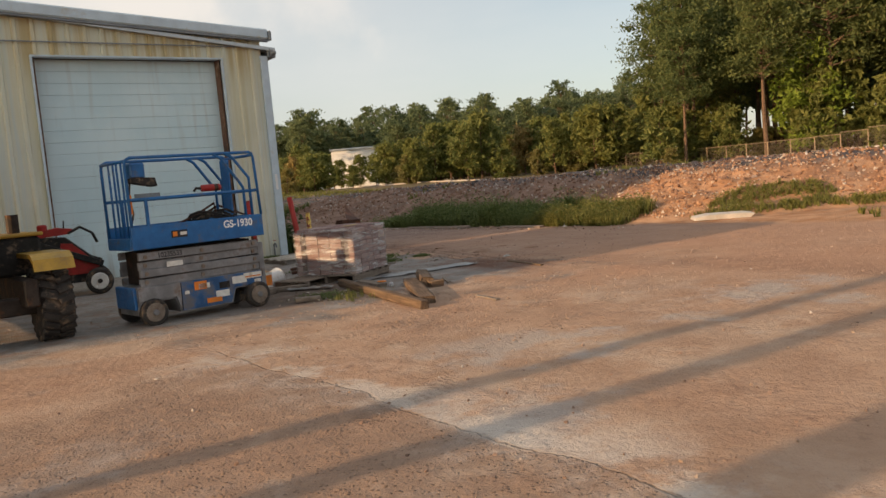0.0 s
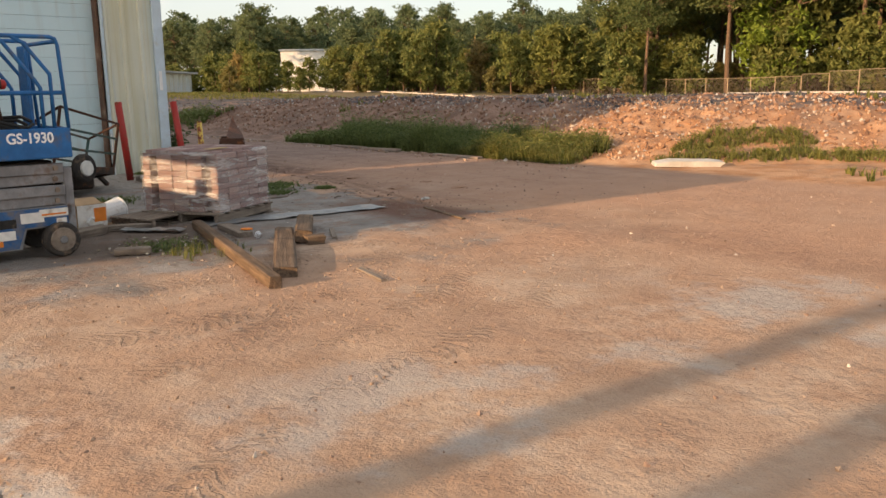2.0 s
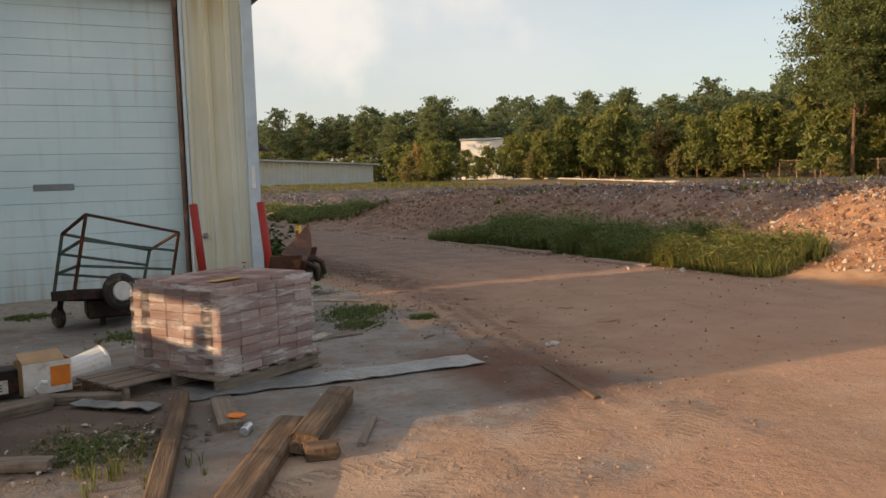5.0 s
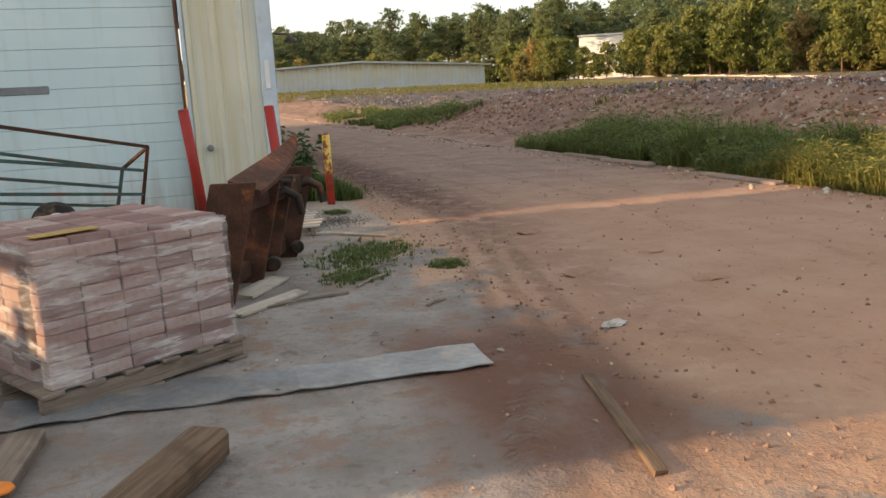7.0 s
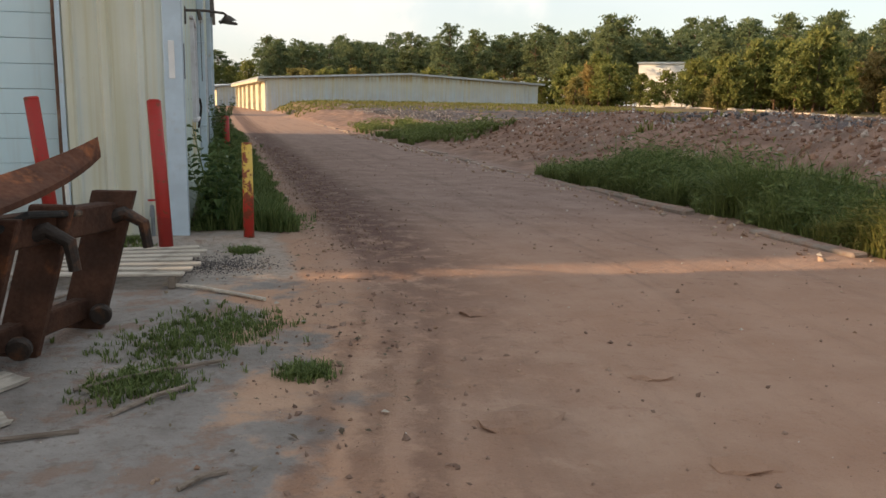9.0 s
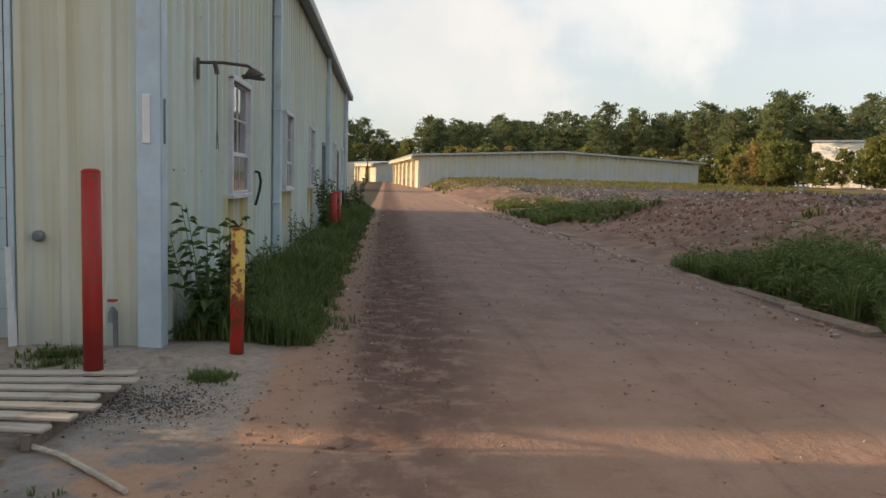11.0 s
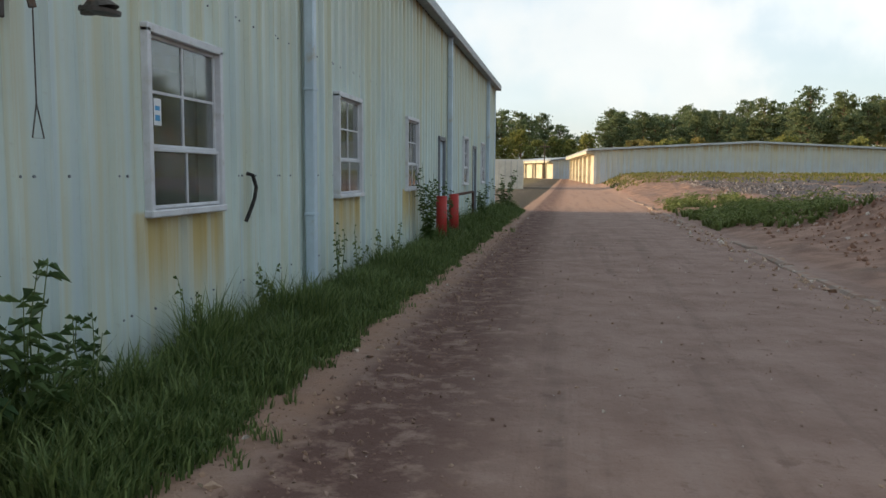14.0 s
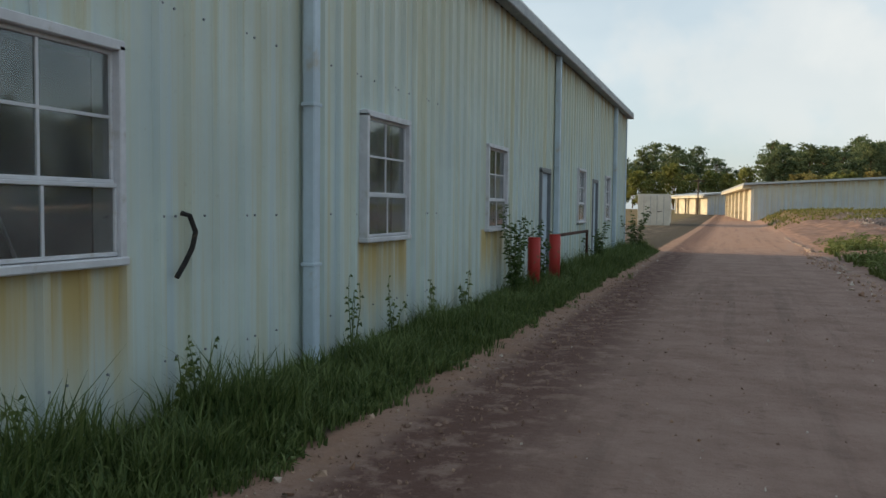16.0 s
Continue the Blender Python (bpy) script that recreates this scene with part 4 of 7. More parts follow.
for sx in (-1, 1):
    part("corner_post", box(sx * 1.22 - 0.07, sx * 1.22 + 0.07, -0.02, 0.14, 0.0, 2.59, 0.01), M["container"], crate)
    d = part("door_leaf", box(min(sx * 0.02, sx * 1.14), max(sx * 0.02, sx * 1.14), -0.03, 0.03, 0.16, 2.46, 0.008), M["container"], crate)
    for z in (0.38, 0.95, 1.55, 2.15):
        part("door_rib", box(min(sx * 0.05, sx * 1.1), max(sx * 0.05, sx * 1.1), -0.055, -0.03, z, z + 0.10, 0.008), M["container"], d)
    for bx in (0.26, 0.80):
        part("locking_bar", tube([(sx * bx, -0.075, 0.14), (sx * bx, -0.075, 2.48)], 0.022, 8), M["galv_bar"], crate)
    part("handle", beam((sx * 0.26, -0.10, 1.15), (sx * 0.62, -0.10, 1.15), 0.02, 0.05), M["dark_steel"], crate)
    for i in range(16):
        part("side_rib", box(sx * 1.19 - 0.03, sx * 1.19 + 0.03, 0.3 + i * 0.36, 0.46 + i * 0.36, 0.2, 2.42, 0.01), M["container"], crate)
for z0, z1 in ((0.0, 0.15), (2.45, 2.59)):
    part("end_rail", box(-1.15, 1.15, -0.015, 0.10, z0, z1, 0.01), M["container"], crate)
far_pole = thing("wood_pole", "thin far wooden power pole with a crossarm", "pole", at=(-2.0, 150, rise(150)))
part("post", tube([(0, 0, -0.3), (0, 0, 6.4)], 0.14, 8, None, True, 0.10), M["beam_dark"], far_pole)
part("crossarm", box(-1.0, 1.0, -0.08, 0.08, 5.8, 6.0), M["beam_dark"], far_pole)
warehouse = thing("white_warehouse", "white warehouse half hidden by trees", "warehouse", at=(88, 128, 3.4), turn=-36)
part("wall", box(-13, 24, 0, 20, -3, 6.2, 0.05), M["white"], warehouse)
part("roof", box(-13.3, 24.3, -0.3, 20.3, 6.2, 6.6, 0.05), M["roof"], warehouse)
for i in range(5):
    part("dock_door", box(-10 + i * 6.4, -6.6 + i * 6.4, -0.06, 0.0, -1.5, 2.4), M["cream"], warehouse)


# ---- chain-link fence ----
def mesh_wire():
    k = Mat("chain_link", 0.5, 0.6)
    k.colour((0.24, 0.19, 0.14))
    a = k.stretch(k.local, (1, 1, 1))
    s1 = k.math("ADD", k.axis(a, "Y"), k.axis(a, "Z"))
    s2 = k.math("SUBTRACT", k.axis(a, "Y"), k.axis(a, "Z"))
    def line(v):
        f = k.math("FRACT", k.math("MULTIPLY", v, 4.0))
        return k.math("LESS_THAN", f, 0.09)
    k.l.new(k.math("MAXIMUM", line(s1), line(s2)), k.b.inputs["Alpha"])
    return k.m


M["mesh"] = mesh_wire()
M["galv"] = plain("galvanised_pipe", (0.36, 0.27, 0.18), 0.5, 0.4, 0.2, 3)
fence = thing("fence", "galvanised chain-link fence along the field", "fence", kind="structure")
f_a, f_b = Vector((66, -14)), Vector((90, 112))
f_n = 42
f_post = mesh_of(tube([(0, 0, -0.3), (0, 0, 1.85)], 0.05, 6), "post")
f_len = (f_b - f_a).length / f_n
f_turn = math.degrees(math.atan2(-(f_b - f_a).x, (f_b - f_a).y))
f_rail = mesh_of(tube([(0, 0, 1.8), (0, f_len, 1.8)], 0.035, 6), "top_rail")
f_bm = bmesh.new()
f_bm.faces.new([f_bm.verts.new(p) for p in ((0, 0, 0), (0, f_len, 0), (0, f_len, 1.8), (0, 0, 1.8))])
f_wire = mesh_of(f_bm, "wire_mesh")
for i in range(f_n):
    p = f_a.lerp(f_b, i / f_n)
    m = pose(p.x, p.y, land(p.x, p.y, False) + 0.3, 0, 0, f_turn)
    for nm, me, mat in (("post", f_post, M["galv"]), ("top_rail", f_rail, M["galv"]), ("wire_mesh", f_wire, M["mesh"])):
        part(nm, me, mat, fence).matrix_basis = m


# ---- plants ----
def foliage(name, a, b, rough=0.65, glow=0.35):
    k = Mat(name, rough, 0, 0.25)
    r = k.island()
    col = k.mix(k.ramp(r, 0, 1), a, b)
    k.n.remove(k.obj)
    tint = k.random()
    col = k.mix(k.ramp(tint, 0.2, 1.0, 0, 0.30), col, tuple(v * f for v, f in zip(b, (1.08, 1.0, 0.8))))
    k.colour(col)
    tr = k.n.new("ShaderNodeBsdfTranslucent")
    k.l.new(col, tr.inputs["Color"])
    mx = k.n.new("ShaderNodeMixShader")
    mx.inputs["Fac"].default_value = glow
    out = k.n["Material Output"]
    k.l.new(k.b.outputs["BSDF"], mx.inputs[1])
    k.l.new(tr.outputs["BSDF"], mx.inputs[2])
    k.l.new(mx.outputs["Shader"], out.inputs["Surface"])
    return k.m


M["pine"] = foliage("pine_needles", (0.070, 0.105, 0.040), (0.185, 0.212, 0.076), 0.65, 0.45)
# paler, bluer copy of the pine: distance haze put into its colour
M["far_pine"] = foliage("haze_tinted_needles", (0.088, 0.128, 0.066), (0.190, 0.228, 0.112), 0.7, 0.45)
M["leaf"] = foliage("broad_leaves", (0.100, 0.130, 0.036), (0.240, 0.250, 0.078), 0.65, 0.45)
M["green_leaf"] = foliage("fresh_leaves", (0.12, 0.19, 0.03), (0.26, 0.34, 0.06), 0.6, 0.45)
M["dry_leaf"] = foliage("dry_leaves", (0.20, 0.16, 0.06), (0.36, 0.26, 0.10), 0.7, 0.42)
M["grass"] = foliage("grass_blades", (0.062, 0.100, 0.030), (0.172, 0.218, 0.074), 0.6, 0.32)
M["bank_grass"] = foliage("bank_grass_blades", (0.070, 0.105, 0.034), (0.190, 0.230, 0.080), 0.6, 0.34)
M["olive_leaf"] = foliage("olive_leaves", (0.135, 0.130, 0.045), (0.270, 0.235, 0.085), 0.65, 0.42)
# brighter, yellower copy of the bank grass, low sun put into its colour
M["lit_grass"] = foliage("lit_yellow_grass", (0.095, 0.12, 0.03), (0.25, 0.235, 0.075), 0.6, 0.35)
M["bark"] = plain("pine_bark", (0.16, 0.10, 0.065), 0.9, 0, 0.4, 5, 0.02)


def leaf_cloud(clumps, each, size, rng, flat=0.6):
    """Many small leaf cards inside flattened clumps, as vertex and face lists."""
    vs, fs = [], []
    for c, r in clumps:
        for _ in range(each):
            d = Vector((rng.gauss(0, 0.5), rng.gauss(0, 0.5), rng.gauss(0, 0.5) * flat)) * r
            n = Vector((rng.gauss(0, 1), rng.gauss(0, 1), rng.gauss(0, 1) + 0.5)).normalized()
            u = n.orthogonal().normalized()
            u.rotate(Matrix.Rotation(rng.uniform(0, 6.28), 3, n))
            w = n.cross(u)
            s = size * rng.uniform(0.6, 1.4)
            p = c + d
            i = len(vs)
            vs += [p - u * s, p + w * s * 0.42 - n * s * 0.15, p + u * s, p - w * s * 0.42 - n * s * 0.15]
            fs.append((i, i + 1, i + 2, i + 3))
    return vs, fs


def tree_mesh(kind, h, rng, clumps, each, size):
    """Meshes for a trunk with limbs, and a crown."""
    bm = bmesh.new()
    lean = Vector((rng.uniform(-0.03, 0.03), rng.uniform(-0.03, 0.03), 1))
    line = [lean * (h * k) + Vector((rng.uniform(-0.12, 0.12), rng.uniform(-0.12, 0.12), 0)) * (k > 0) for k in (0, 0.25, 0.5, 0.75, 0.97)]
    tube(line, 0.012 * h + 0.05, 7, bm, True, 0.03)
    cl = []
    low = {"pine": 0.44, "tall": 0.48, "broad": 0.15, "bush": 0.05}[kind]
    wide = {"pine": 0.225, "tall": 0.165, "broad": 0.30, "bush": 0.42}[kind]
    for i in range(clumps):
        k = low + (1 - low) * ((i + rng.random()) / clumps)
        at = lean * (h * k)
        t = (k - low) / (1 - low)
        reach = h * wide * math.sin((0.20 + 0.74 * t) * math.pi) ** (0.75 if kind == "bush" else 0.6) * rng.uniform(0.25, 1.12)
        a = rng.uniform(0, 6.28)
        c = at + Vector((math.cos(a) * reach, math.sin(a) * reach, rng.uniform(-0.02, 0.06) * h))
        if i % 2 == 0 and kind != "bush":
            tube([at - Vector((0, 0, 0.03 * h)), at.lerp(c, 0.6), c], 0.003 * h + 0.02, 4, bm, False, 0.015)
        cl.append((c, h * rng.uniform(0.040, 0.095) * (1.5 if kind in ("broad", "bush") else 1)))
    vs, fs = leaf_cloud(cl, each, size, rng, 0.5 if kind in ("pine", "tall") else 0.7)
    crown = bpy.data.meshes.new("crown")
    crown.from_pydata(vs, [], fs)
    return mesh_of(bm, "trunk"), crown


def tree_kind(kind, h, seed, clumps, each, size, leaf, name, label):
    rng = random.Random(seed)
    trunk, crown = tree_mesh(kind, h, rng, clumps, each, size)
    def plant(x, y, scale, turn, z=None):
        t = thing(name, label, "tree" if kind != "bush" else "bush", name.replace("_", " ") + "s beyond the yard", at=(x, y, land(x, y, False) - 0.15 if z is None else z), turn=turn)
        t.scale = (scale, scale, scale * rng.uniform(0.92, 1.1))
        part("trunk", trunk, M["bark"], t)
        part("crown", crown, leaf, t)
        return t
    return plant


near_pines = [tree_kind("pine", 22, s, 150, 60, 0.24, M["pine"], "pine_tree", "tall dark green pine with bare lower trunk") for s in (11, 12, 13)]
tall_pines = [tree_kind("tall", 23, s, 130, 60, 0.24, M["pine"], "pine_tree", "tall slender pine with a high crown") for s in (14, 15)]
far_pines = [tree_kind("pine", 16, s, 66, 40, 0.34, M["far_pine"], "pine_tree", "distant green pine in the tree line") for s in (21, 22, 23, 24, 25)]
broads = [tree_kind("broad", 9, s, 52, 46, 0.36, M["leaf"], "broadleaf_tree", "bushy broadleaf tree in low sun") for s in (31, 32)]
dry = [tree_kind("broad", 7.5, 33, 46, 40, 0.30, M["dry_leaf"], "broadleaf_tree", "thin browning tree in low sun")]
bushes = [tree_kind("bush", 3.2, s, 40, 46, 0.19, m, "bush", "rough bush along the fence") for s, m in ((41, M["leaf"]), (42, M["olive_leaf"]))]

fresh = tree_kind("broad", 11, 35, 60, 60, 0.30, M["green_leaf"], "broadleaf_tree", "bright green broadleaf tree before dark pines")
fresh(84.0, 33.5, 1.15, 40)
t_rng = random.Random(77)


def polar(az, r, origin=(-6, -15)):
    return origin[0] + r * math.sin(radians(az)), origin[1] + r * math.cos(radians(az))


# the near stand of tall pines
for i in range(46):
    az = 51.8 + 29.7 * i / 45 + t_rng.uniform(-0.7, 0.7)
    r = t_rng.uniform(98, 132) + (0 if az < 62 else -4)
    plant = (near_pines if t_rng.random() < 0.6 else tall_pines)
    s = t_rng.uniform(0.9, 1.2) * (0.78 if az < 54 else 1.0)
    plant[t_rng.randrange(len(plant))](*polar(az, r), s, t_rng.uniform(0, 360))
for i in range(26):
    plant = broads + bushes
    plant[t_rng.randrange(4)](*polar(51 + 31 * i / 25 + t_rng.uniform(-1, 1), t_rng.uniform(96, 108)), t_rng.uniform(0.7, 1.2), t_rng.uniform(0, 360))
# deeper rows of the same stand
for i in range(64):
    az = 52.5 + 30.5 * (i + t_rng.random()) / 64
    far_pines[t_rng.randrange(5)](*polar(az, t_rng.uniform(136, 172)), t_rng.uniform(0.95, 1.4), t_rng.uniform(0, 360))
for i in range(40):
    plant = broads + bushes
    plant[t_rng.randrange(4)](*polar(50.5 + 32 * (i + t_rng.random()) / 40, t_rng.uniform(112, 134)), t_rng.uniform(0.8, 1.3), t_rng.uniform(0, 360))
# the long tree line behind
for row, (r0, r1, n, s0, s1) in enumerate(((150, 175, 60, 0.66, 0.96), (180, 215, 80, 0.88, 1.18), (225, 270, 80, 1.05, 1.35))):
    for i in range(n):
        az = 4 + 47 * (i + t_rng.random()) / n
        if row == 0 and (az < 24 or 27.6 < az < 33.4):
            continue
        grow = (0.78 + 0.22 * step(5, 45, az)) * (1.17 if az < 16 else 1.12 if az < 24 else 1.0)
        r = t_rng.uniform(r0, r1) + (55 if az < 16 else 30 if az < 24 else 0)
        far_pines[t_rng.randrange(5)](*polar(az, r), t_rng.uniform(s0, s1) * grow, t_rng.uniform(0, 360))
# sunlit scrub and small trees before it
for i in range(74):
    az = 25.2 + 25.8 * (i + t_rng.random()) / 74
    k = t_rng.random()
    if 28.0 < az < 33.0 or (34.5 < az < 40 and k > 0.55):
        continue
    plant = broads[t_rng.randrange(2)] if k < 0.55 else dry[0] if k < 0.62 else bushes[t_rng.randrange(2)]
    plant(*polar(az, t_rng.uniform(112, 148)), t_rng.uniform(0.6, 1.05) * (1.3 if k >= 0.7 else 1), t_rng.uniform(0, 360))
for i in range(80):
    az = 5 + 46 * (i + t_rng.random()) / 80
    if 28.4 < az < 32.8:
        continue
    bushes[t_rng.randrange(2)](*polar(az, t_rng.uniform(148, 158) if az > 24.5 else t_rng.uniform(178, 200)), t_rng.uniform(1.2, 2.1), t_rng.uniform(0, 360))
for az, r, s in ((28.3, 128, 0.62), (29.4, 135, 0.50), (30.8, 150, 0.62), (31.9, 140, 0.55), (32.6, 132, 0.75), (30.2, 118, 0.35), (29.0, 150, 0.45)):
    broads[int(r) % 2](*polar(az, r), s, az * 50)
# dark clump at the end of the drive
for i in range(13):
    az = -7.5 + 8.0 * i / 12
    far_pines[i % 5](*polar(az, t_rng.uniform(205, 235), (3, -2)), t_rng.uniform(0.80, 0.92) * (0.75 + 0.3 * math.sin(math.pi * i / 12)), t_rng.uniform(0, 360), 1.5)
for i in range(9):
    broads[i % 2](*polar(-8 + 9 * i / 8, t_rng.uniform(195, 205), (3, -2)), t_rng.uniform(0.8, 1.2), t_rng.uniform(0, 360), 1.5)


def grass(name, place, n, low, high, material, label, seed, width=0.011, tuft=10, droop=0.8):
    """Tufts of arching blades. place(rng) gives x, y and a factor for the height."""
    rng = random.Random(seed)
    vs, fs = [], []
    for _ in range(n // tuft):
        cx, cy, f = place(rng)
        tall = rng.uniform(0.6, 1.15)
        ring = (0.02 + 0.10 * high) * rng.uniform(0.5, 1.3)
        for _ in range(tuft):
            a = rng.uniform(0, 6.28)
            q = ring * rng.random()
            x, y = cx + math.cos(a) * q, cy + math.sin(a) * q
            z = land(x, y)
            a += rng.gauss(0, 0.8)
            dx, dy = math.cos(a), math.sin(a)
            h = rng.uniform(low, high) * f * tall
            bend = rng.uniform(0.15, droop) * h
            w = width * rng.uniform(0.6, 1.3)
            drop = rng.uniform(0.55, 1.0)
            i = len(vs)
            vs += [(x - dy * w, y + dx * w, z - 0.02), (x + dy * w, y - dx * w, z - 0.02),
                   (x + dx * bend * 0.35 + dy * w * 0.8, y + dy * bend * 0.35 - dx * w * 0.8, z + h * 0.62), (x + dx * bend * 0.35 - dy * w * 0.8, y + dy * bend * 0.35 + dx * w * 0.8, z + h * 0.62),
                   (x + dx * bend, y + dy * bend, z + h * (0.62 + 0.38 * drop))]
            fs += [(i, i + 1, i + 2, i + 3), (i + 3, i + 2, i + 4)]
    me = bpy.data.meshes.new(name)
    me.from_pydata(vs, [], fs)
    me.materials.append(material)
    return tagged(new(name, me), label, "grass", kind="stuff")


def leafy_patch(name, place, n, high, leaf, material, label, seed, each=42):
    """Bushy weeds: leaves set in uneven domes."""
    rng = random.Random(seed)
    vs, fs = [], []
    for _ in range(n):
        cx, cy, f = place(rng)
        z0 = land(cx, cy)
        hh = high * f * rng.uniform(0.5, 1.2)
        wide = hh * rng.uniform(0.45, 0.9)
        for _ in range(each):
            k = rng.random() ** 0.7
            a, q = rng.uniform(0, 6.28), wide * math.sqrt(rng.random()) * math.sqrt(max(0.05, 1 - 0.75 * k * k))
            p = Vector((cx + math.cos(a) * q, cy + math.sin(a) * q, z0 + hh * k))
            d = Vector((math.cos(a) + rng.gauss(0, 0.7), math.sin(a) + rng.gauss(0, 0.7), rng.uniform(-0.4, 0.9))).normalized()
            u = d.orthogonal().normalized()
            u.rotate(Matrix.Rotation(rng.uniform(0, 6.28), 3, d))
            sz = leaf * rng.uniform(0.5, 1.3)
            i = len(vs)
            vs += [p, p + d * sz * 0.5 + u * sz * 0.10, p + d * sz - Vector((0, 0, sz * 0.2)), p + d * sz * 0.5 - u * sz * 0.10]
            fs.append((i, i + 1, i + 2, i + 3))
    me = bpy.data.meshes.new(name)
    me.from_pydata(vs, [], fs)
    me.materials.append(material)
    return tagged(new(name, me), label, "weeds", kind="stuff")


def wall_strip(rng):
    y = 0.25 + 27.5 * rng.random() ** 1.25
    edge = 1.08 + 0.14 * noise.noise((y * 1.3, 0, 4)) + 0.06 * noise.noise((y * 5, 0, 4))
    x = 0.06 + (edge - 0.06) * rng.random() ** 0.8 + (abs(rng.gauss(0, 0.09)) if rng.random() < 0.25 else 0)
    return x, y, (0.35 + 0.65 * step(edge, edge - 0.45, x)) * (0.5 + 1.15 * abs(noise.noise((x * 1.6, y * 1.1, 9)))) * (0.55 if x < 0.25 else 1)


def bank_shade(rng):
    while True:
        x, y = rng.uniform(6.25, 8.4), rng.uniform(-1.5, 7.5)
        clump = noise.noise((x * 1.5, y * 1.2, 17))
        if rng.random() < step(8.4, 6.8, x) * step(7.6, 4.6, y) * step(-0.42, 0.05, clump + (0.2 if x < 6.7 else 0)):
            return x, y, (0.5 + 0.7 * step(10, 2, y)) * (0.45 + 1.5 * abs(noise.noise((x * 1.1, y * 0.9, 2)))) * (1.7 if rng.random() < 0.03 else 1)


def bank_lit(rng):
    while True:
        y = rng.uniform(-4.3, -1.2)
        x = toe(y) - 0.2 + rng.uniform(0, 1.9)
        if rng.random() < step(-4.6, -3.0, y) * step(8.3, 6.9, x):
            return x, y, 0.55 + 0.9 * abs(noise.noise((x * 1.3, y * 1.1, 2)))


def bank_far(rng):
    while True:
        x, y = rng.uniform(6.3, 9.5), rng.uniform(17, 33)
        if noise.noise((x * 0.5, y * 0.3, 8)) > -0.12:
            return x, y, 0.8


def bank_south(rng):
    while True:
        s, y = rng.uniform(0.2, 2.6), rng.uniform(-12.5, -5.2)
        if noise.noise((s * 0.8, y * 0.6, 6)) > 0.05:
            return toe(y) + s, y, 0.8


def yard_tufts(rng):
    c = ((0.1, -3.6, 0.42), (0.35, -3.3, 0.36), (-0.05, -4.2, 0.25), (0.55, -0.75, 0.12), (-0.55, -0.35, 0.22), (-2.9, -7.2, 0.3), (-2.2, -3.4, 0.4), (-3.2, -1.2, 0.3), (0.75, -4.2, 0.12))[rng.randrange(9)]
    return c[0] + rng.gauss(0, 0.5) * c[2], c[1] + rng.gauss(0, 0.5) * c[2], 1.0


def mound_scatter(rng):
    while True:
        x, y = rng.uniform(7, 30), rng.uniform(-14, 40)
        if noise.noise((x * 0.25, y * 0.25, 12)) > 0.28:
            return x, y, 1.0


def shed_lawn(rng):
    x, y = rng.uniform(6.3, 44), rng.uniform(60, 92.5)
    return x, y, 1.0


grass("grass_strip", wall_strip, 80000, 0.16, 0.46, M["grass"], "uncut dark green grass along the siding", 51, 0.006, 12)
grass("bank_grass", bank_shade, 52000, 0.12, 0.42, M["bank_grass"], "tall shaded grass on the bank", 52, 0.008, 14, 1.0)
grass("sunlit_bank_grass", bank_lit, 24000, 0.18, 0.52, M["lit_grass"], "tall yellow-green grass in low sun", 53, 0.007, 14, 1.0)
grass("far_bank_grass", bank_far, 8000, 0.14, 0.36, M["bank_grass"], "rough grass further up the bank", 54, 0.025, 12, 1.0)
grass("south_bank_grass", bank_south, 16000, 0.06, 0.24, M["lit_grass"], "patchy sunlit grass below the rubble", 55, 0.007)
grass("yard_tufts", yard_tufts, 18000, 0.012, 0.055, M["grass"], "low weedy tufts on worn concrete", 56, 0.0035, 9, 1.2)
grass("rubble_weeds", mound_scatter, 3000, 0.08, 0.25, M["lit_grass"], "sparse weeds among the rubble", 57, 0.02)
grass("shed_grass", shed_lawn, 16000, 0.10, 0.30, M["lit_grass"], "dry grass before the far shed", 58, 0.04, 4)
leafy_patch("bank_weeds", bank_shade, 300, 0.46, 0.11, M["bank_grass"], "bushy dark green weeds on the bank", 111)
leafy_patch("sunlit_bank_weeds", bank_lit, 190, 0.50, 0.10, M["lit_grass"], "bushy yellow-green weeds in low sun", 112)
leafy_patch("verge_weeds", wall_strip, 420, 0.26, 0.060, M["grass"], "low leafy weeds among the grass", 113, 26)
leafy_patch("far_bank_weeds", bank_far, 150, 0.50, 0.18, M["bank_grass"], "bushy weeds further up the bank", 114, 30)
leafy_patch("south_bank_weeds", bank_south, 120, 0.24, 0.08, M["lit_grass"], "low sunlit weeds below the rubble", 115)


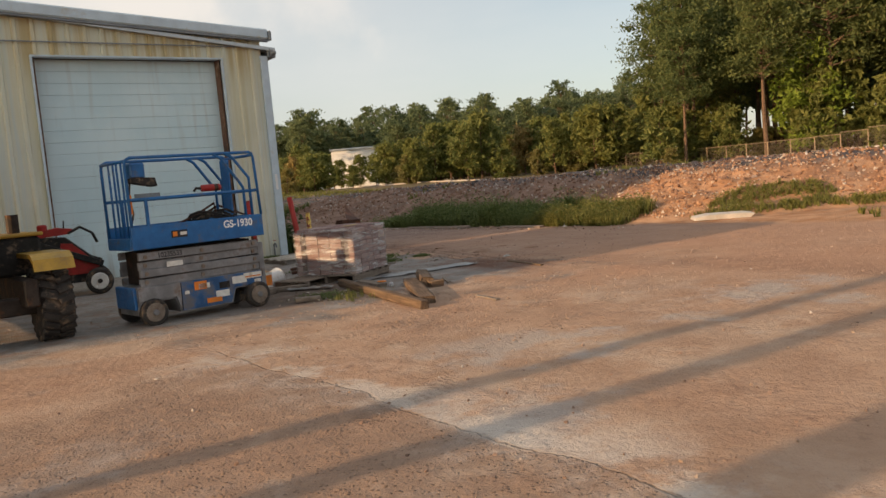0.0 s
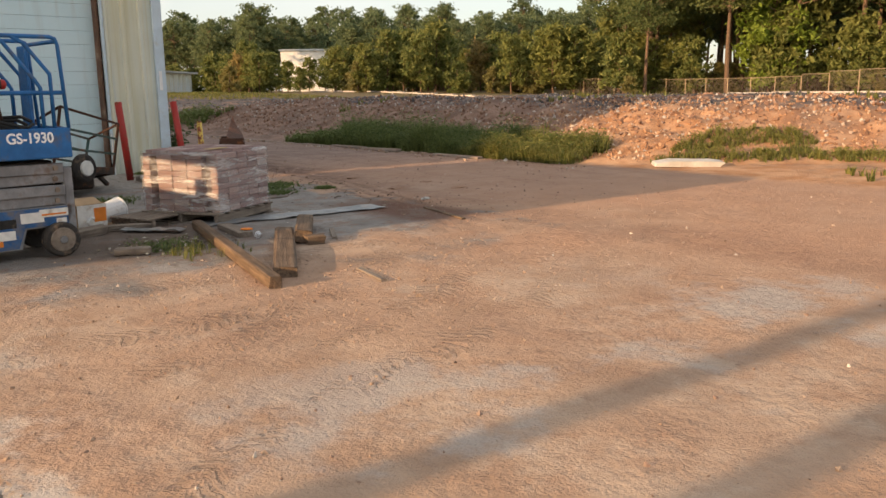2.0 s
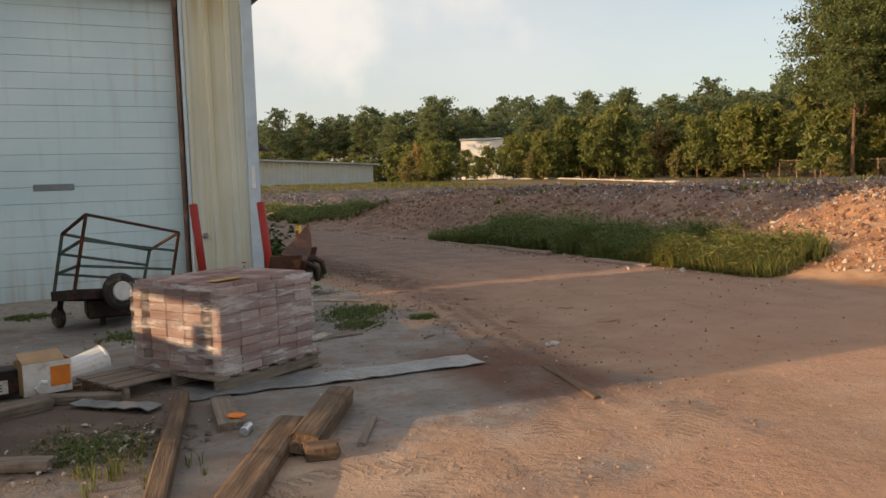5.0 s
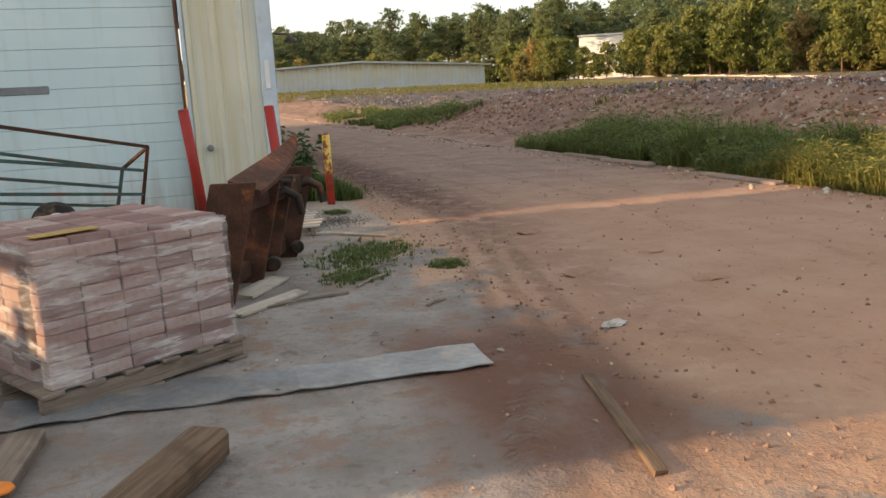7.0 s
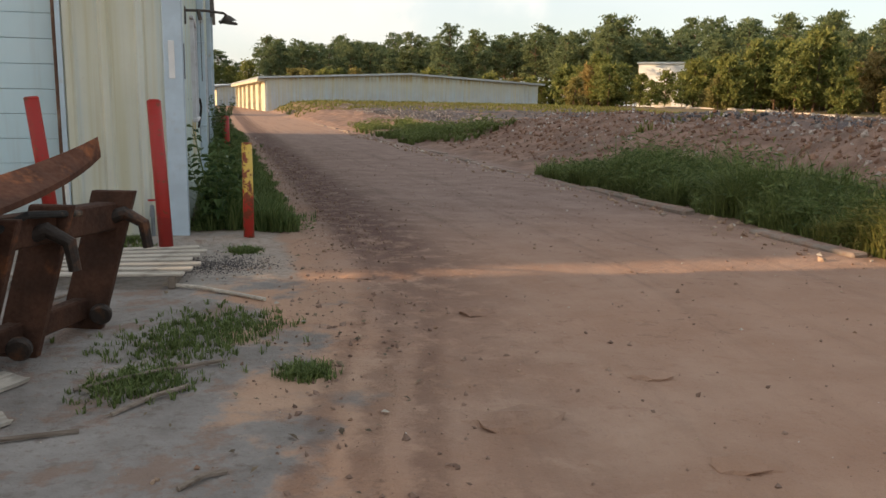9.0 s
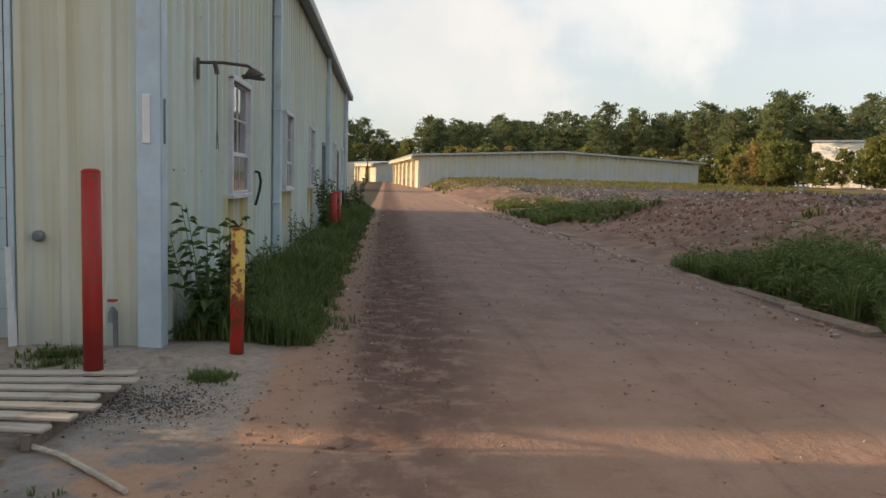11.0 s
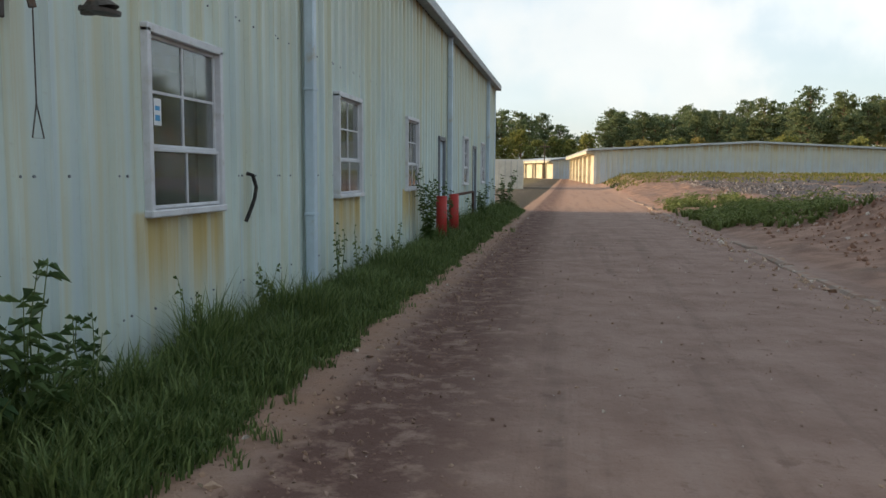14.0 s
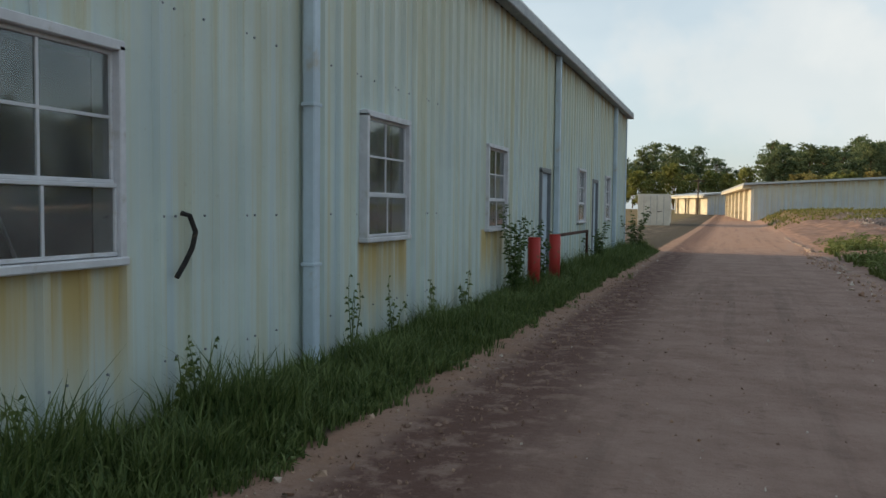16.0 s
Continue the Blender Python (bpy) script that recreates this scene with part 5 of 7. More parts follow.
def weed(name, x, y, h, stems, leaf, material, seed, label, spread=0.25, pairs=9):
    """A leafy weed: thin stems with leaves set along them."""
    rng = random.Random(seed)
    w = thing(name, label, "weed", "weeds by the siding", at=(x, y, land(x, y) - 0.02))
    vs, fs = [], []
    for _ in range(stems):
        a = rng.uniform(0, 6.28)
        r = spread * rng.uniform(0.2, 1)
        hh = h * rng.uniform(0.55, 1)
        pts = [Vector((math.cos(a) * r * k * 0.9, math.sin(a) * r * k * 0.9, hh * k)) + Vector((rng.uniform(-0.02, 0.02), rng.uniform(-0.02, 0.02), 0)) for k in (0, 0.35, 0.7, 1)]
        part("stem", tube(pts, 0.007, 5, None, False, 0.002), M["grass"], w)
        for j in range(pairs * 2):
            k = rng.uniform(0.12, 1)
            q = k * 3
            i0 = min(2, int(q))
            p = pts[i0].lerp(pts[i0 + 1], q - i0)
            b = rng.uniform(0, 6.28)
            d = Vector((math.cos(b), math.sin(b), rng.uniform(-0.35, 0.5))).normalized()
            s = leaf * rng.uniform(0.6, 1.25) * (1.1 - 0.5 * k)
            u = d.cross(Vector((0, 0, 1))).normalized()
            i = len(vs)
            vs += [p, p + d * s * 0.5 + u * s * 0.22 + Vector((0, 0, 0.02)), p + d * s - Vector((0, 0, s * 0.2)), p + d * s * 0.5 - u * s * 0.22 + Vector((0, 0, 0.02))]
            fs += [(i, i + 1, i + 2), (i, i + 2, i + 3)]
    me = bpy.data.meshes.new("leaves")
    me.from_pydata(vs, [], fs)
    part("leaves", me, material, w)
    return w


M["weed_leaf"] = foliage("weed_leaves", (0.045, 0.085, 0.03), (0.12, 0.18, 0.065), 0.5, 0.25)
weed("leafy_weed", 0.30, 0.32, 1.15, 9, 0.17, M["weed_leaf"], 61, "tall broad-leaved green weed by the corner", 0.34, 11)
weed("leafy_weed", 0.38, 0.75, 0.95, 8, 0.16, M["weed_leaf"], 62, "broad-leaved green weed against the siding", 0.30, 10)
weed("leafy_weed", 0.30, 1.35, 0.6, 6, 0.12, M["weed_leaf"], 63, "low green weed against the siding", 0.25, 8)
for i, (x, y, h) in enumerate(((0.30, 2.55, 0.7), (0.35, 3.75, 0.62), (0.22, 4.05, 0.55), (0.25, 6.2, 0.8), (0.2, 7.2, 0.7), (0.2, 8.4, 0.65), (0.2, 9.6, 0.6))):
    weed("stalky_weed", x, y, h, 4, 0.06, M["grass"], 70 + i, "thin seeding weed stalks in grass", 0.16, 7)
weed("feathery_weed", 0.32, 11.6, 1.55, 10, 0.12, M["weed_leaf"], 81, "tall feathery dark green weed", 0.4, 16)
weed("feathery_weed", 0.40, 12.9, 1.3, 8, 0.12, M["weed_leaf"], 82, "tall feathery dark green weed", 0.4, 14)
weed("feathery_weed", 0.45, 19.0, 1.2, 9, 0.14, M["weed_leaf"], 83, "tall feathery dark green weed", 0.5, 14)
weed("feathery_weed", 0.5, 26.5, 1.5, 10, 0.18, M["weed_leaf"], 84, "tall weed at the wall's end", 0.6, 14)


# ---- rubble ----
def rocks(name, place, n, s0, s1, material, label, seed):
    rng = random.Random(seed)
    vs, fs = [], []
    base = [(1, 0, 0), (-1, 0, 0), (0, 1, 0), (0, -1, 0), (0, 0, 1), (0, 0, -1)]
    tri = [(0, 2, 4), (2, 1, 4), (1, 3, 4), (3, 0, 4), (2, 0, 5), (1, 2, 5), (3, 1, 5), (0, 3, 5)]
    for _ in range(n):
        x, y = place(rng)
        s = s0 + (s1 - s0) * rng.random() ** 3
        m = Euler((rng.uniform(0, 6), rng.uniform(0, 6), rng.uniform(0, 6))).to_matrix()
        k = (rng.uniform(0.5, 1.3), rng.uniform(0.5, 1.2), rng.uniform(0.4, 0.9))
        i = len(vs)
        z = land(x, y) + s * 0.15
        for b in base:
            v = m @ Vector([q * w * s * rng.uniform(0.75, 1.2) for q, w in zip(b, k)])
            vs.append((x + v.x, y + v.y, z + v.z))
        fs += [(i + a, i + b, i + c) for a, b, c in tri]
    me = bpy.data.meshes.new(name)
    me.from_pydata(vs, [], fs)
    me.materials.append(material)
    return tagged(new(name, me), label, "rubble", kind="stuff")


def stone_mix(name, a, b, c):
    k = Mat(name, 0.9)
    r = k.island()
    col = k.mix(k.ramp(r, 0.0, 0.5), a, b)
    col = k.mix(k.ramp(r, 0.78, 0.98), col, c)
    k.colour(k.mix(k.ramp(k.noise(k.world, 18, 4), 0.45, 0.7, 0, 0.5), col, tuple(v * 0.5 for v in a)))
    return k.m


M["rubble"] = stone_mix("rubble_stone", (0.16, 0.085, 0.055), (0.29, 0.165, 0.11), (0.48, 0.42, 0.37))
M["asphalt_rubble"] = stone_mix("asphalt_rubble", (0.045, 0.043, 0.045), (0.10, 0.088, 0.083), (0.30, 0.25, 0.22))
M["pebble"] = stone_mix("pebbles", (0.25, 0.15, 0.10), (0.40, 0.28, 0.20), (0.58, 0.52, 0.46))


def on_bank(rng):
    while True:
        y = rng.uniform(-16, 26)
        x = toe(y) + rng.uniform(0.5, 9)
        if rng.random() < 0.35 + 0.65 * step(1.0, 3.0, x - toe(y)):
            return x, y


def on_field(rng):
    y = rng.uniform(-20, 60)
    return toe(y) + 5 + 32 * rng.random() ** 1.5, y


def on_yard(rng):
    return rng.uniform(-7, 6), rng.uniform(-15, 14)


def by_kerb(rng):
    y = rng.uniform(-5, 30)
    return 5.75 + rng.gauss(0, 0.2), y


def by_grass(rng):
    y = rng.uniform(-1, 25)
    return 1.25 + rng.gauss(0, 0.16), y


def gravel_patch(rng):
    return 0.3 + rng.gauss(0, 0.22), -1.35 + rng.gauss(0, 0.2)


rocks("rubble", on_bank, 27000, 0.008, 0.085, M["rubble"], "broken brick and stone rubble on red soil", 91)
rocks("field_rubble", on_field, 20000, 0.02, 0.10, M["asphalt_rubble"], "dark broken asphalt and stone field", 92)
rocks("pebbles", on_yard, 3600, 0.004, 0.020, M["pebble"], "small stones strewn on the dirt", 93)
rocks("kerb_debris", by_kerb, 800, 0.012, 0.07, M["pebble"], "stones and crumbs along the kerb", 94)
rocks("verge_pebbles", by_grass, 500, 0.010, 0.04, M["pebble"], "pale pebbles along the grass edge", 95)
rocks("gravel_patch", gravel_patch, 2600, 0.004, 0.012, M["asphalt_rubble"], "patch of grey gravel on concrete", 96)


def mud_crumbs(rng):
    y = rng.uniform(-8.5, 16)
    return (1.65 + rng.gauss(0, 0.28) if y > -1.5 else 1.15 + rng.gauss(0, 0.3) - 0.08 * (y + 1.5) * -1), y


def drive_crumbs(rng):
    return rng.uniform(0.6, 5.8), rng.uniform(-9, 14)


def dust_lumps(rng):
    return -2.4 + rng.gauss(0, 1.4), -9.6 + rng.gauss(0, 0.9)


def on_clay(rng):
    y = rng.uniform(-18, 0.5)
    return toe(y) + 0.4 + 7.5 * rng.random(), y


def on_crest(rng):
    y = rng.uniform(-14, 70)
    return toe(y) + 4.2 + 9 * rng.random() ** 1.4, y


M["clay_stone"] = stone_mix("clay_stones", (0.30, 0.15, 0.08), (0.46, 0.27, 0.16), (0.60, 0.50, 0.40))
M["pale_rubble"] = stone_mix("pale_rubble", (0.20, 0.17, 0.16), (0.38, 0.34, 0.31), (0.62, 0.58, 0.54))
rocks("clay_rubble", on_clay, 15000, 0.008, 0.065, M["clay_stone"], "lumps of orange clay and broken stone", 101)
rocks("crest_rubble", on_crest, 7000, 0.015, 0.085, M["pale_rubble"], "pale broken concrete along the crest of the field", 102)


def yard_bits(rng):
    return rng.uniform(-8, 5), -16 + 11 * rng.random()


M["mud"] = stone_mix("dried_mud", (0.16, 0.10, 0.075), (0.26, 0.17, 0.13), (0.33, 0.23, 0.18))
M["dust_clod"] = stone_mix("dusty_clods", (0.28, 0.18, 0.125), (0.38, 0.265, 0.19), (0.44, 0.34, 0.27))
rocks("mud_crumbs", mud_crumbs, 3000, 0.004, 0.024, M["mud"], "crumbs of dark dried mud along the ruts", 97)
def rut_clods(rng):
    y = rng.uniform(-1.0, 18)
    return 1.62 + rng.gauss(0, 0.16), y


rocks("rut_clods", rut_clods, 500, 0.008, 0.040, M["mud"], "clods of dark red mud beside the wheel rut", 104)
rocks("drive_crumbs", drive_crumbs, 1600, 0.004, 0.022, M["mud"], "scattered dark crumbs on the drive", 98)
rocks("yard_scraps", yard_bits, 1500, 0.004, 0.020, M["mud"], "dark scraps trodden into the dirt", 103)
rocks("dust_clods", dust_lumps, 2600, 0.004, 0.017, M["dust_clod"], "churned dusty clods of dirt", 99)


# ---- things in the yard ----
M["blue"] = plain("blue_paint", (0.012, 0.125, 0.35), 0.45, 0, 0.25, 5, 0, (0.10, 0.10, 0.11), 0.10)
M["worn_blue"] = plain("worn_blue_paint", (0.02, 0.10, 0.26), 0.55, 0, 0.35, 5, 0.001, (0.15, 0.13, 0.115), 0.17)
M["grey_steel"] = plain("grey_painted_steel", (0.24, 0.24, 0.25), 0.55, 0.2, 0.3, 5, 0.001, (0.16, 0.10, 0.07), 0.1)
M["sticker"] = plain("white_sticker", (0.72, 0.70, 0.66), 0.5, 0, 0.15, 12, 0, (0.4, 0.3, 0.22), 0.06)
M["orange"] = plain("orange_sticker", (0.75, 0.22, 0.03), 0.5, 0, 0.15, 9)
M["yellow"] = plain("yellow_paint", (0.42, 0.25, 0.035), 0.45, 0, 0.2, 4, 0, (0.16, 0.10, 0.06), 0.1)
M["tyre"] = plain("dusty_tyre", (0.040, 0.035, 0.032), 0.9, 0, 0.3, 9, 0.003, (0.22, 0.15, 0.10), 0.12)
M["hub"] = plain("dusty_hub", (0.24, 0.19, 0.15), 0.7, 0.1, 0.3, 9, 0.001, (0.12, 0.08, 0.06), 0.12)
M["lettering"] = plain("white_lettering", (0.85, 0.86, 0.87), 0.5, 0, 0.05)
M["dark_lettering"] = plain("dark_lettering", (0.02, 0.02, 0.025), 0.6, 0, 0.05)


def wood_material(name, a, b):
    k = Mat(name, 0.85, 0, 0.25)
    g = k.noise(k.stretch(k.local, (1.5, 26, 26)), 1.3, 6, 0.6)
    n = k.noise(k.local, 5, 5)
    col = k.mix(k.ramp(g, 0.3, 0.7), a, b)
    col = k.mix(k.ramp(n, 0.5, 0.75, 0, 0.6), col, tuple(v * 0.45 for v in a))
    r = k.random()
    col = k.mix(k.ramp(r, 0, 1, 0, 0.35), col, tuple(v * 0.6 for v in b))
    k.colour(col)
    k.bump(k.math("ADD", g, k.math("MULTIPLY", n, 0.6)), 0.016)
    return k.m


M["beam_wood"] = wood_material("weathered_beam", (0.075, 0.050, 0.035), (0.225, 0.150, 0.098))
M["pallet_wood"] = wood_material("grey_pallet_wood", (0.15, 0.115, 0.09), (0.30, 0.245, 0.20))
M["pale_wood"] = wood_material("pale_board", (0.40, 0.35, 0.29), (0.58, 0.52, 0.45))


def lettering(text, size, m, material, parent, name="lettering"):
    cu = bpy.data.curves.new(name, "FONT")
    cu.body, cu.size, cu.extrude, cu.offset, cu.align_x, cu.align_y = text, size, 0.0012, size * 0.025, "CENTER", "CENTER"
    tmp = new(name + "_tmp", cu)
    me = bpy.data.meshes.new_from_object(tmp.evaluated_get(bpy.context.evaluated_depsgraph_get()))
    bpy.data.objects.remove(tmp)
    me.materials.clear()
    ob = part(name, me, material, parent)
    ob.matrix_basis = m
    return ob


# ---- scissor lift ----
def scissor_lift(x, y, turn):
    s = thing("scissor_lift", "dirty blue and grey scissor lift with raised guard rails", "scissor lift", at=(x, y, 0), turn=turn)
    # base
    part("chassis", prism([(-0.92, 0.13), (-0.72, 0.13), (-0.66, 0.27), (-0.42, 0.27), (-0.36, 0.10), (0.40, 0.10), (0.46, 0.27), (0.86, 0.27), (0.92, 0.40), (0.92, 0.46), (-0.92, 0.46)], 0.60), M["grey_steel"], s)
    for sy in (-1, 1):
        part("side_panel", prism([(-0.34, 0.115), (0.36, 0.115), (0.44, 0.29), (0.86, 0.29), (0.86, 0.45), (-0.34, 0.45)], 0.03, pose(0, sy * 0.316, 0)), M["worn_blue"], s)
        part("side_panel", prism([(-0.92, 0.30), (-0.42, 0.30), (-0.36, 0.12), (-0.35, 0.45), (-0.92, 0.45)], 0.034, pose(0, sy * 0.318, 0)), M["grey_steel"], s, "grey battery-tray panel")
    for wx in (-0.66, 0.68):
        for sy in (-1, 1):
            w = part("wheel", disc((wx, sy * 0.325, 0.158), (0, 1, 0), 0.158, 0.12, 28, 0.018), M["tyre"], s)
            part("rim", disc((wx, sy * 0.375, 0.158), (0, 1, 0), 0.115, 0.035, 20, 0.012), M["hub"], w)
            part("hub_cap", disc((wx, sy * 0.395, 0.158), (0, 1, 0), 0.035, 0.03, 12, 0.006), M["grey_steel"], w)
    part("mast_plate", box(0.86, 0.955, -0.3, 0.3, 0.18, 0.80, 0.012), M["grey_steel"], s)
    part("step_plate", box(-0.965, -0.92, -0.28, 0.28, 0.20, 0.46, 0.01), M["blue"], s)
    # stacked scissor arms
    for i in range(4):
        z = 0.50 + i * 0.098
        for sy in (-1, 1):
            out = 0.27 + (0.03 if i % 2 else 0)
            part("scissor_arm", beam((-0.86, sy * out, z + 0.012 * (i % 2)), (0.86, sy * out, z + 0.012 * ((i + 1) % 2)), 0.05, 0.092, 0.006), M["grey_steel"], s)
            for px in (-0.78, 0.0, 0.78):
                part("pin", disc((px, sy * (out + 0.03), z + 0.006), (0, 1, 0), 0.024, 0.03, 12), M["hub"], s)
    part("lift_cylinder", tube([(-0.5, 0, 0.52), (0.45, 0, 0.82)], 0.05, 12), M["dark_steel"], s)
    part("stack_core", box(-0.80, 0.80, -0.22, 0.22, 0.47, 0.86, 0.01), M["dark_steel"], s)
    # platform tray
    part("deck", box(-0.94, 0.94, -0.37, 0.37, 0.895, 0.925), M["grey_steel"], s)
    for sy in (-1, 1):
        part("toe_board", box(-0.94, 0.94, sy * 0.375 - 0.014, sy * 0.375 + 0.014, 0.89, 1.155, 0.008), M["blue"], s)
    for sx in (-1, 1):
        part("toe_board", box(sx * 0.94 - 0.014, sx * 0.94 + 0.014, -0.36, 0.36, 0.89, 1.155 if sx > 0 else 1.03, 0.008), M["blue"], s)
    # guard rails
    r = 0.019
    for sy in (-1, 1):
        yy = sy * 0.37
        part("guard_rail", smooth_tube([(-0.92, yy, 0.95), (-0.92, yy, 1.86), (-0.90, yy, 1.91), (-0.85, yy, 1.935), (0.83, yy, 1.935), (0.88, yy, 1.92), (0.90, yy, 1.87), (0.935, yy, 1.15)], r, 10), M["blue"], s)
        part("mid_rail", smooth_tube([(-0.92, yy, 1.46), (0.91, yy, 1.46)], r, 10), M["blue"], s)
        part("brace", smooth_tube([(0.30, yy, 1.93), (0.40, yy, 1.88), (0.66, yy, 1.56), (0.70, yy, 1.50), (0.70, yy, 1.16)], r, 10), M["blue"], s)
        part("brace", smooth_tube([(0.48, yy, 1.93), (0.58, yy, 1.88), (0.80, yy, 1.62), (0.80, yy, 1.16)], r, 10), M["blue"], s)
        part("post", box(-0.72, -0.68, yy - 0.015, yy + 0.015, 1.13, 1.47, 0.004), M["blue"], s)
    for px in (-0.92, -0.86):
        for yy in (-0.12, 0.13):
            part("gate_bar", smooth_tube([(px, yy, 0.98), (px, yy, 1.90)], 0.015, 8), M["blue"], s)
    part("end_rail", smooth_tube([(-0.92, -0.37, 1.90), (-0.92, 0.37, 1.90)], r, 10), M["blue"], s)
    part("end_rail", smooth_tube([(0.89, -0.37, 1.90), (0.89, 0.37, 1.90)], r, 10), M["blue"], s)
    part("end_rail", smooth_tube([(0.91, -0.37, 1.46), (0.91, 0.37, 1.46)], r, 10), M["blue"], s)
    part("end_plate", box(0.76, 0.80, 0.10, 0.30, 1.16, 1.88, 0.01), M["blue"], s)
    # control box
    c = part("control_box", box(-0.83, -0.64, -0.33, -0.10, 1.70, 1.88, 0.02), M["blue"], s)
    part("control_panel", prism([(-0.82, 1.66), (-0.50, 1.60), (-0.52, 1.70), (-0.82, 1.72)], 0.22, pose(0, -0.22, 0)), M["black"], c, "black control panel")
    part("cable", tube([(-0.80, -0.2, 1.68), (-0.84, -0.22, 1.50), (-0.80, -0.2, 1.30), (-0.86, -0.2, 1.12)], 0.012, 6), M["black"], s)
    part("warning_sticker", box(-0.875, -0.845, -0.30, -0.27, 1.30, 1.52), M["orange"], s)
    # stickers and lettering on the near side
    def decal(x0, x1, z0, z1, yy, mat):
        part("sticker", box(x0, x1, yy - 0.003, yy, z0, z1), M[mat], s)
    decal(-0.42, -0.20, 0.985, 1.07, -0.390, "dark_lettering")
    decal(-0.40, -0.34, 1.0, 1.055, -0.394, "orange")
    decal(-0.30, -0.21, 1.01, 1.045, -0.394, "sticker")
    decal(-0.50, -0.28, 0.655, 0.715, -0.328, "sticker")
    for x0, x1, z0, z1, m in ((-0.16, 0.02, 0.33, 0.43, "orange"), (-0.10, 0.06, 0.34, 0.40, "sticker"), (0.14, 0.34, 0.20, 0.28, "sticker"), (0.40, 0.62, 0.33, 0.42, "sticker"),
                              (0.58, 0.86, 0.37, 0.44, "sticker"), (0.00, 0.22, 0.15, 0.21, "orange"), (0.74, 0.84, 0.30, 0.35, "sticker")):
        decal(x0, x1, z0, z1, -0.334, m)
    decal(0.60, 0.84, 0.385, 0.40, -0.337, "orange")
    decal(-0.30, -0.24, 0.05 + 0.25, 0.34, -0.336, "sticker")
    part("charger_port", box(0.20, 0.36, -0.336, -0.30, 0.30, 0.38, 0.006), M["black"], s)
    lettering("GS-1930", 0.125, pose(0.55, -0.3925, 1.07, 90), M["lettering"], s)
    lettering("10235533", 0.085, pose(-0.44, -0.3255, 0.80, 90), M["dark_lettering"], s)
    return s


the_lift = scissor_lift(-4.475, -6.735, 5.0)
the_lift.scale = (0.885, 1, 1)
for w in the_lift.children:
    if w.name.startswith("wheel"):
        w.scale = (1 / 0.885, 1, 1)
ext = thing("fire_extinguisher", "red cylinder lying on the lift's rail", "extinguisher", at=(-4.20, -6.95, 1.505), turn=5)
part("cylinder", disc((0, 0, 0.03), (1, 0, 0), 0.042, 0.26, 16, 0.016), M["red"], ext)
part("band", disc((0.06, 0, 0.03), (1, 0, 0), 0.0435, 0.05, 16), M["dark_steel"], ext)
part("valve", tube([(-0.13, 0, 0.03), (-0.19, 0, 0.035), (-0.22, 0, 0.0)], 0.016, 8), M["black"], ext)
tools = thing("tool_heap", "black hose and tools heaped on the lift deck", "tools", at=(-4.15, -6.75, 0.925), turn=10)
for i in range(3):
    pts = [(0.45 * math.cos(a) * (0.5 + 0.1 * i), 0.18 * math.sin(a), 0.22 + 0.03 * i + 0.05 * math.sin(2 * a)) for a in [j * 0.55 for j in range(12)]]
    part("hose_coil", tube(pts, 0.016, 7), M["black"], tools)
part("tool_case", box(-0.05, 0.28, -0.12, 0.12, 0.0, 0.20, 0.02), M["blue"], tools)
part("tool_tray", box(-0.5, -0.1, -0.16, 0.14, 0.0, 0.17, 0.02), M["black"], tools)
part("lever", tube([(-0.55, 0, 0.18), (-0.2, 0, 0.30), (0.05, 0, 0.42), (0.06, 0, 0.30)], 0.014, 7), M["rust"], tools)


# ---- wrapped pallet of bricks ----
def wrap_material():
    k = Mat("stretch_wrap", 0.22, 0, 0.5)
    n = k.noise(k.stretch(k.local, (1.5, 1.5, 9)), 2.0, 6, 0.65)
    k.colour((0.82, 0.79, 0.78))
    k.l.new(k.ramp(n, 0.40, 0.76, 0.05, 0.64), k.b.inputs["Alpha"])
    k.bump(n, 0.02)
    return k.m


M["wrap"] = wrap_material()


def brick_material():
    k = Mat("paver_brick", 0.85)
    r = k.random()
    col = k.mix(k.ramp(r, 0.0, 0.6), (0.19, 0.105, 0.095), (0.30, 0.19, 0.17))
    col = k.mix(k.ramp(r, 0.65, 1.0), col, (0.40, 0.31, 0.28))
    n = k.noise(k.local, 40, 4)
    k.colour(k.mix(k.ramp(n, 0.4, 0.7, 0, 0.45), col, (0.16, 0.10, 0.09)))
    k.bump(n, 0.003)
    return k.m


M["brick"] = brick_material()


def pallet_frame(p, w, d, z=0.0):
    for yy in (-d / 2 + 0.05, 0, d / 2 - 0.05):
        part("stringer", box(-w / 2, w / 2, yy - 0.022, yy + 0.022, z + 0.018, z + 0.105, 0.004), M["pallet_wood"], p)
    for i in range(6):
        xx = -w / 2 + 0.05 + i * (w - 0.1) / 5
        part("deck_board", box(xx - 0.05, xx + 0.05, -d / 2, d / 2, z + 0.106, z + 0.128, 0.004), M["pallet_wood"], p)
    for xx in (-w / 2 + 0.05, 0, w / 2 - 0.05):
        part("bottom_board", box(xx - 0.05, xx + 0.05, -d / 2, d / 2, z, z + 0.017, 0.003), M["pallet_wood"], p)


base_pallet = thing("wooden_pallet", "worn grey wooden pallet under wrapped bricks", "pallet", at=(-1.76, -5.68, 0.0), turn=30)
pallet_frame(base_pallet, 1.10, 1.06)
stack = thing("brick_stack", "stack of pinkish paver bricks in stretch wrap", "brick stack", at=(-1.76, -5.68, 0.13), turn=30)
b_rng = random.Random(9)
b_l, b_h = 0.198, 0.0655
brick_me = [mesh_of(box(-b_l / 2 + 0.002, b_l / 2 - 0.002, -0.048, 0.048, 0.001, b_h - 0.002, 0.005), "brick") for _ in range(1)]
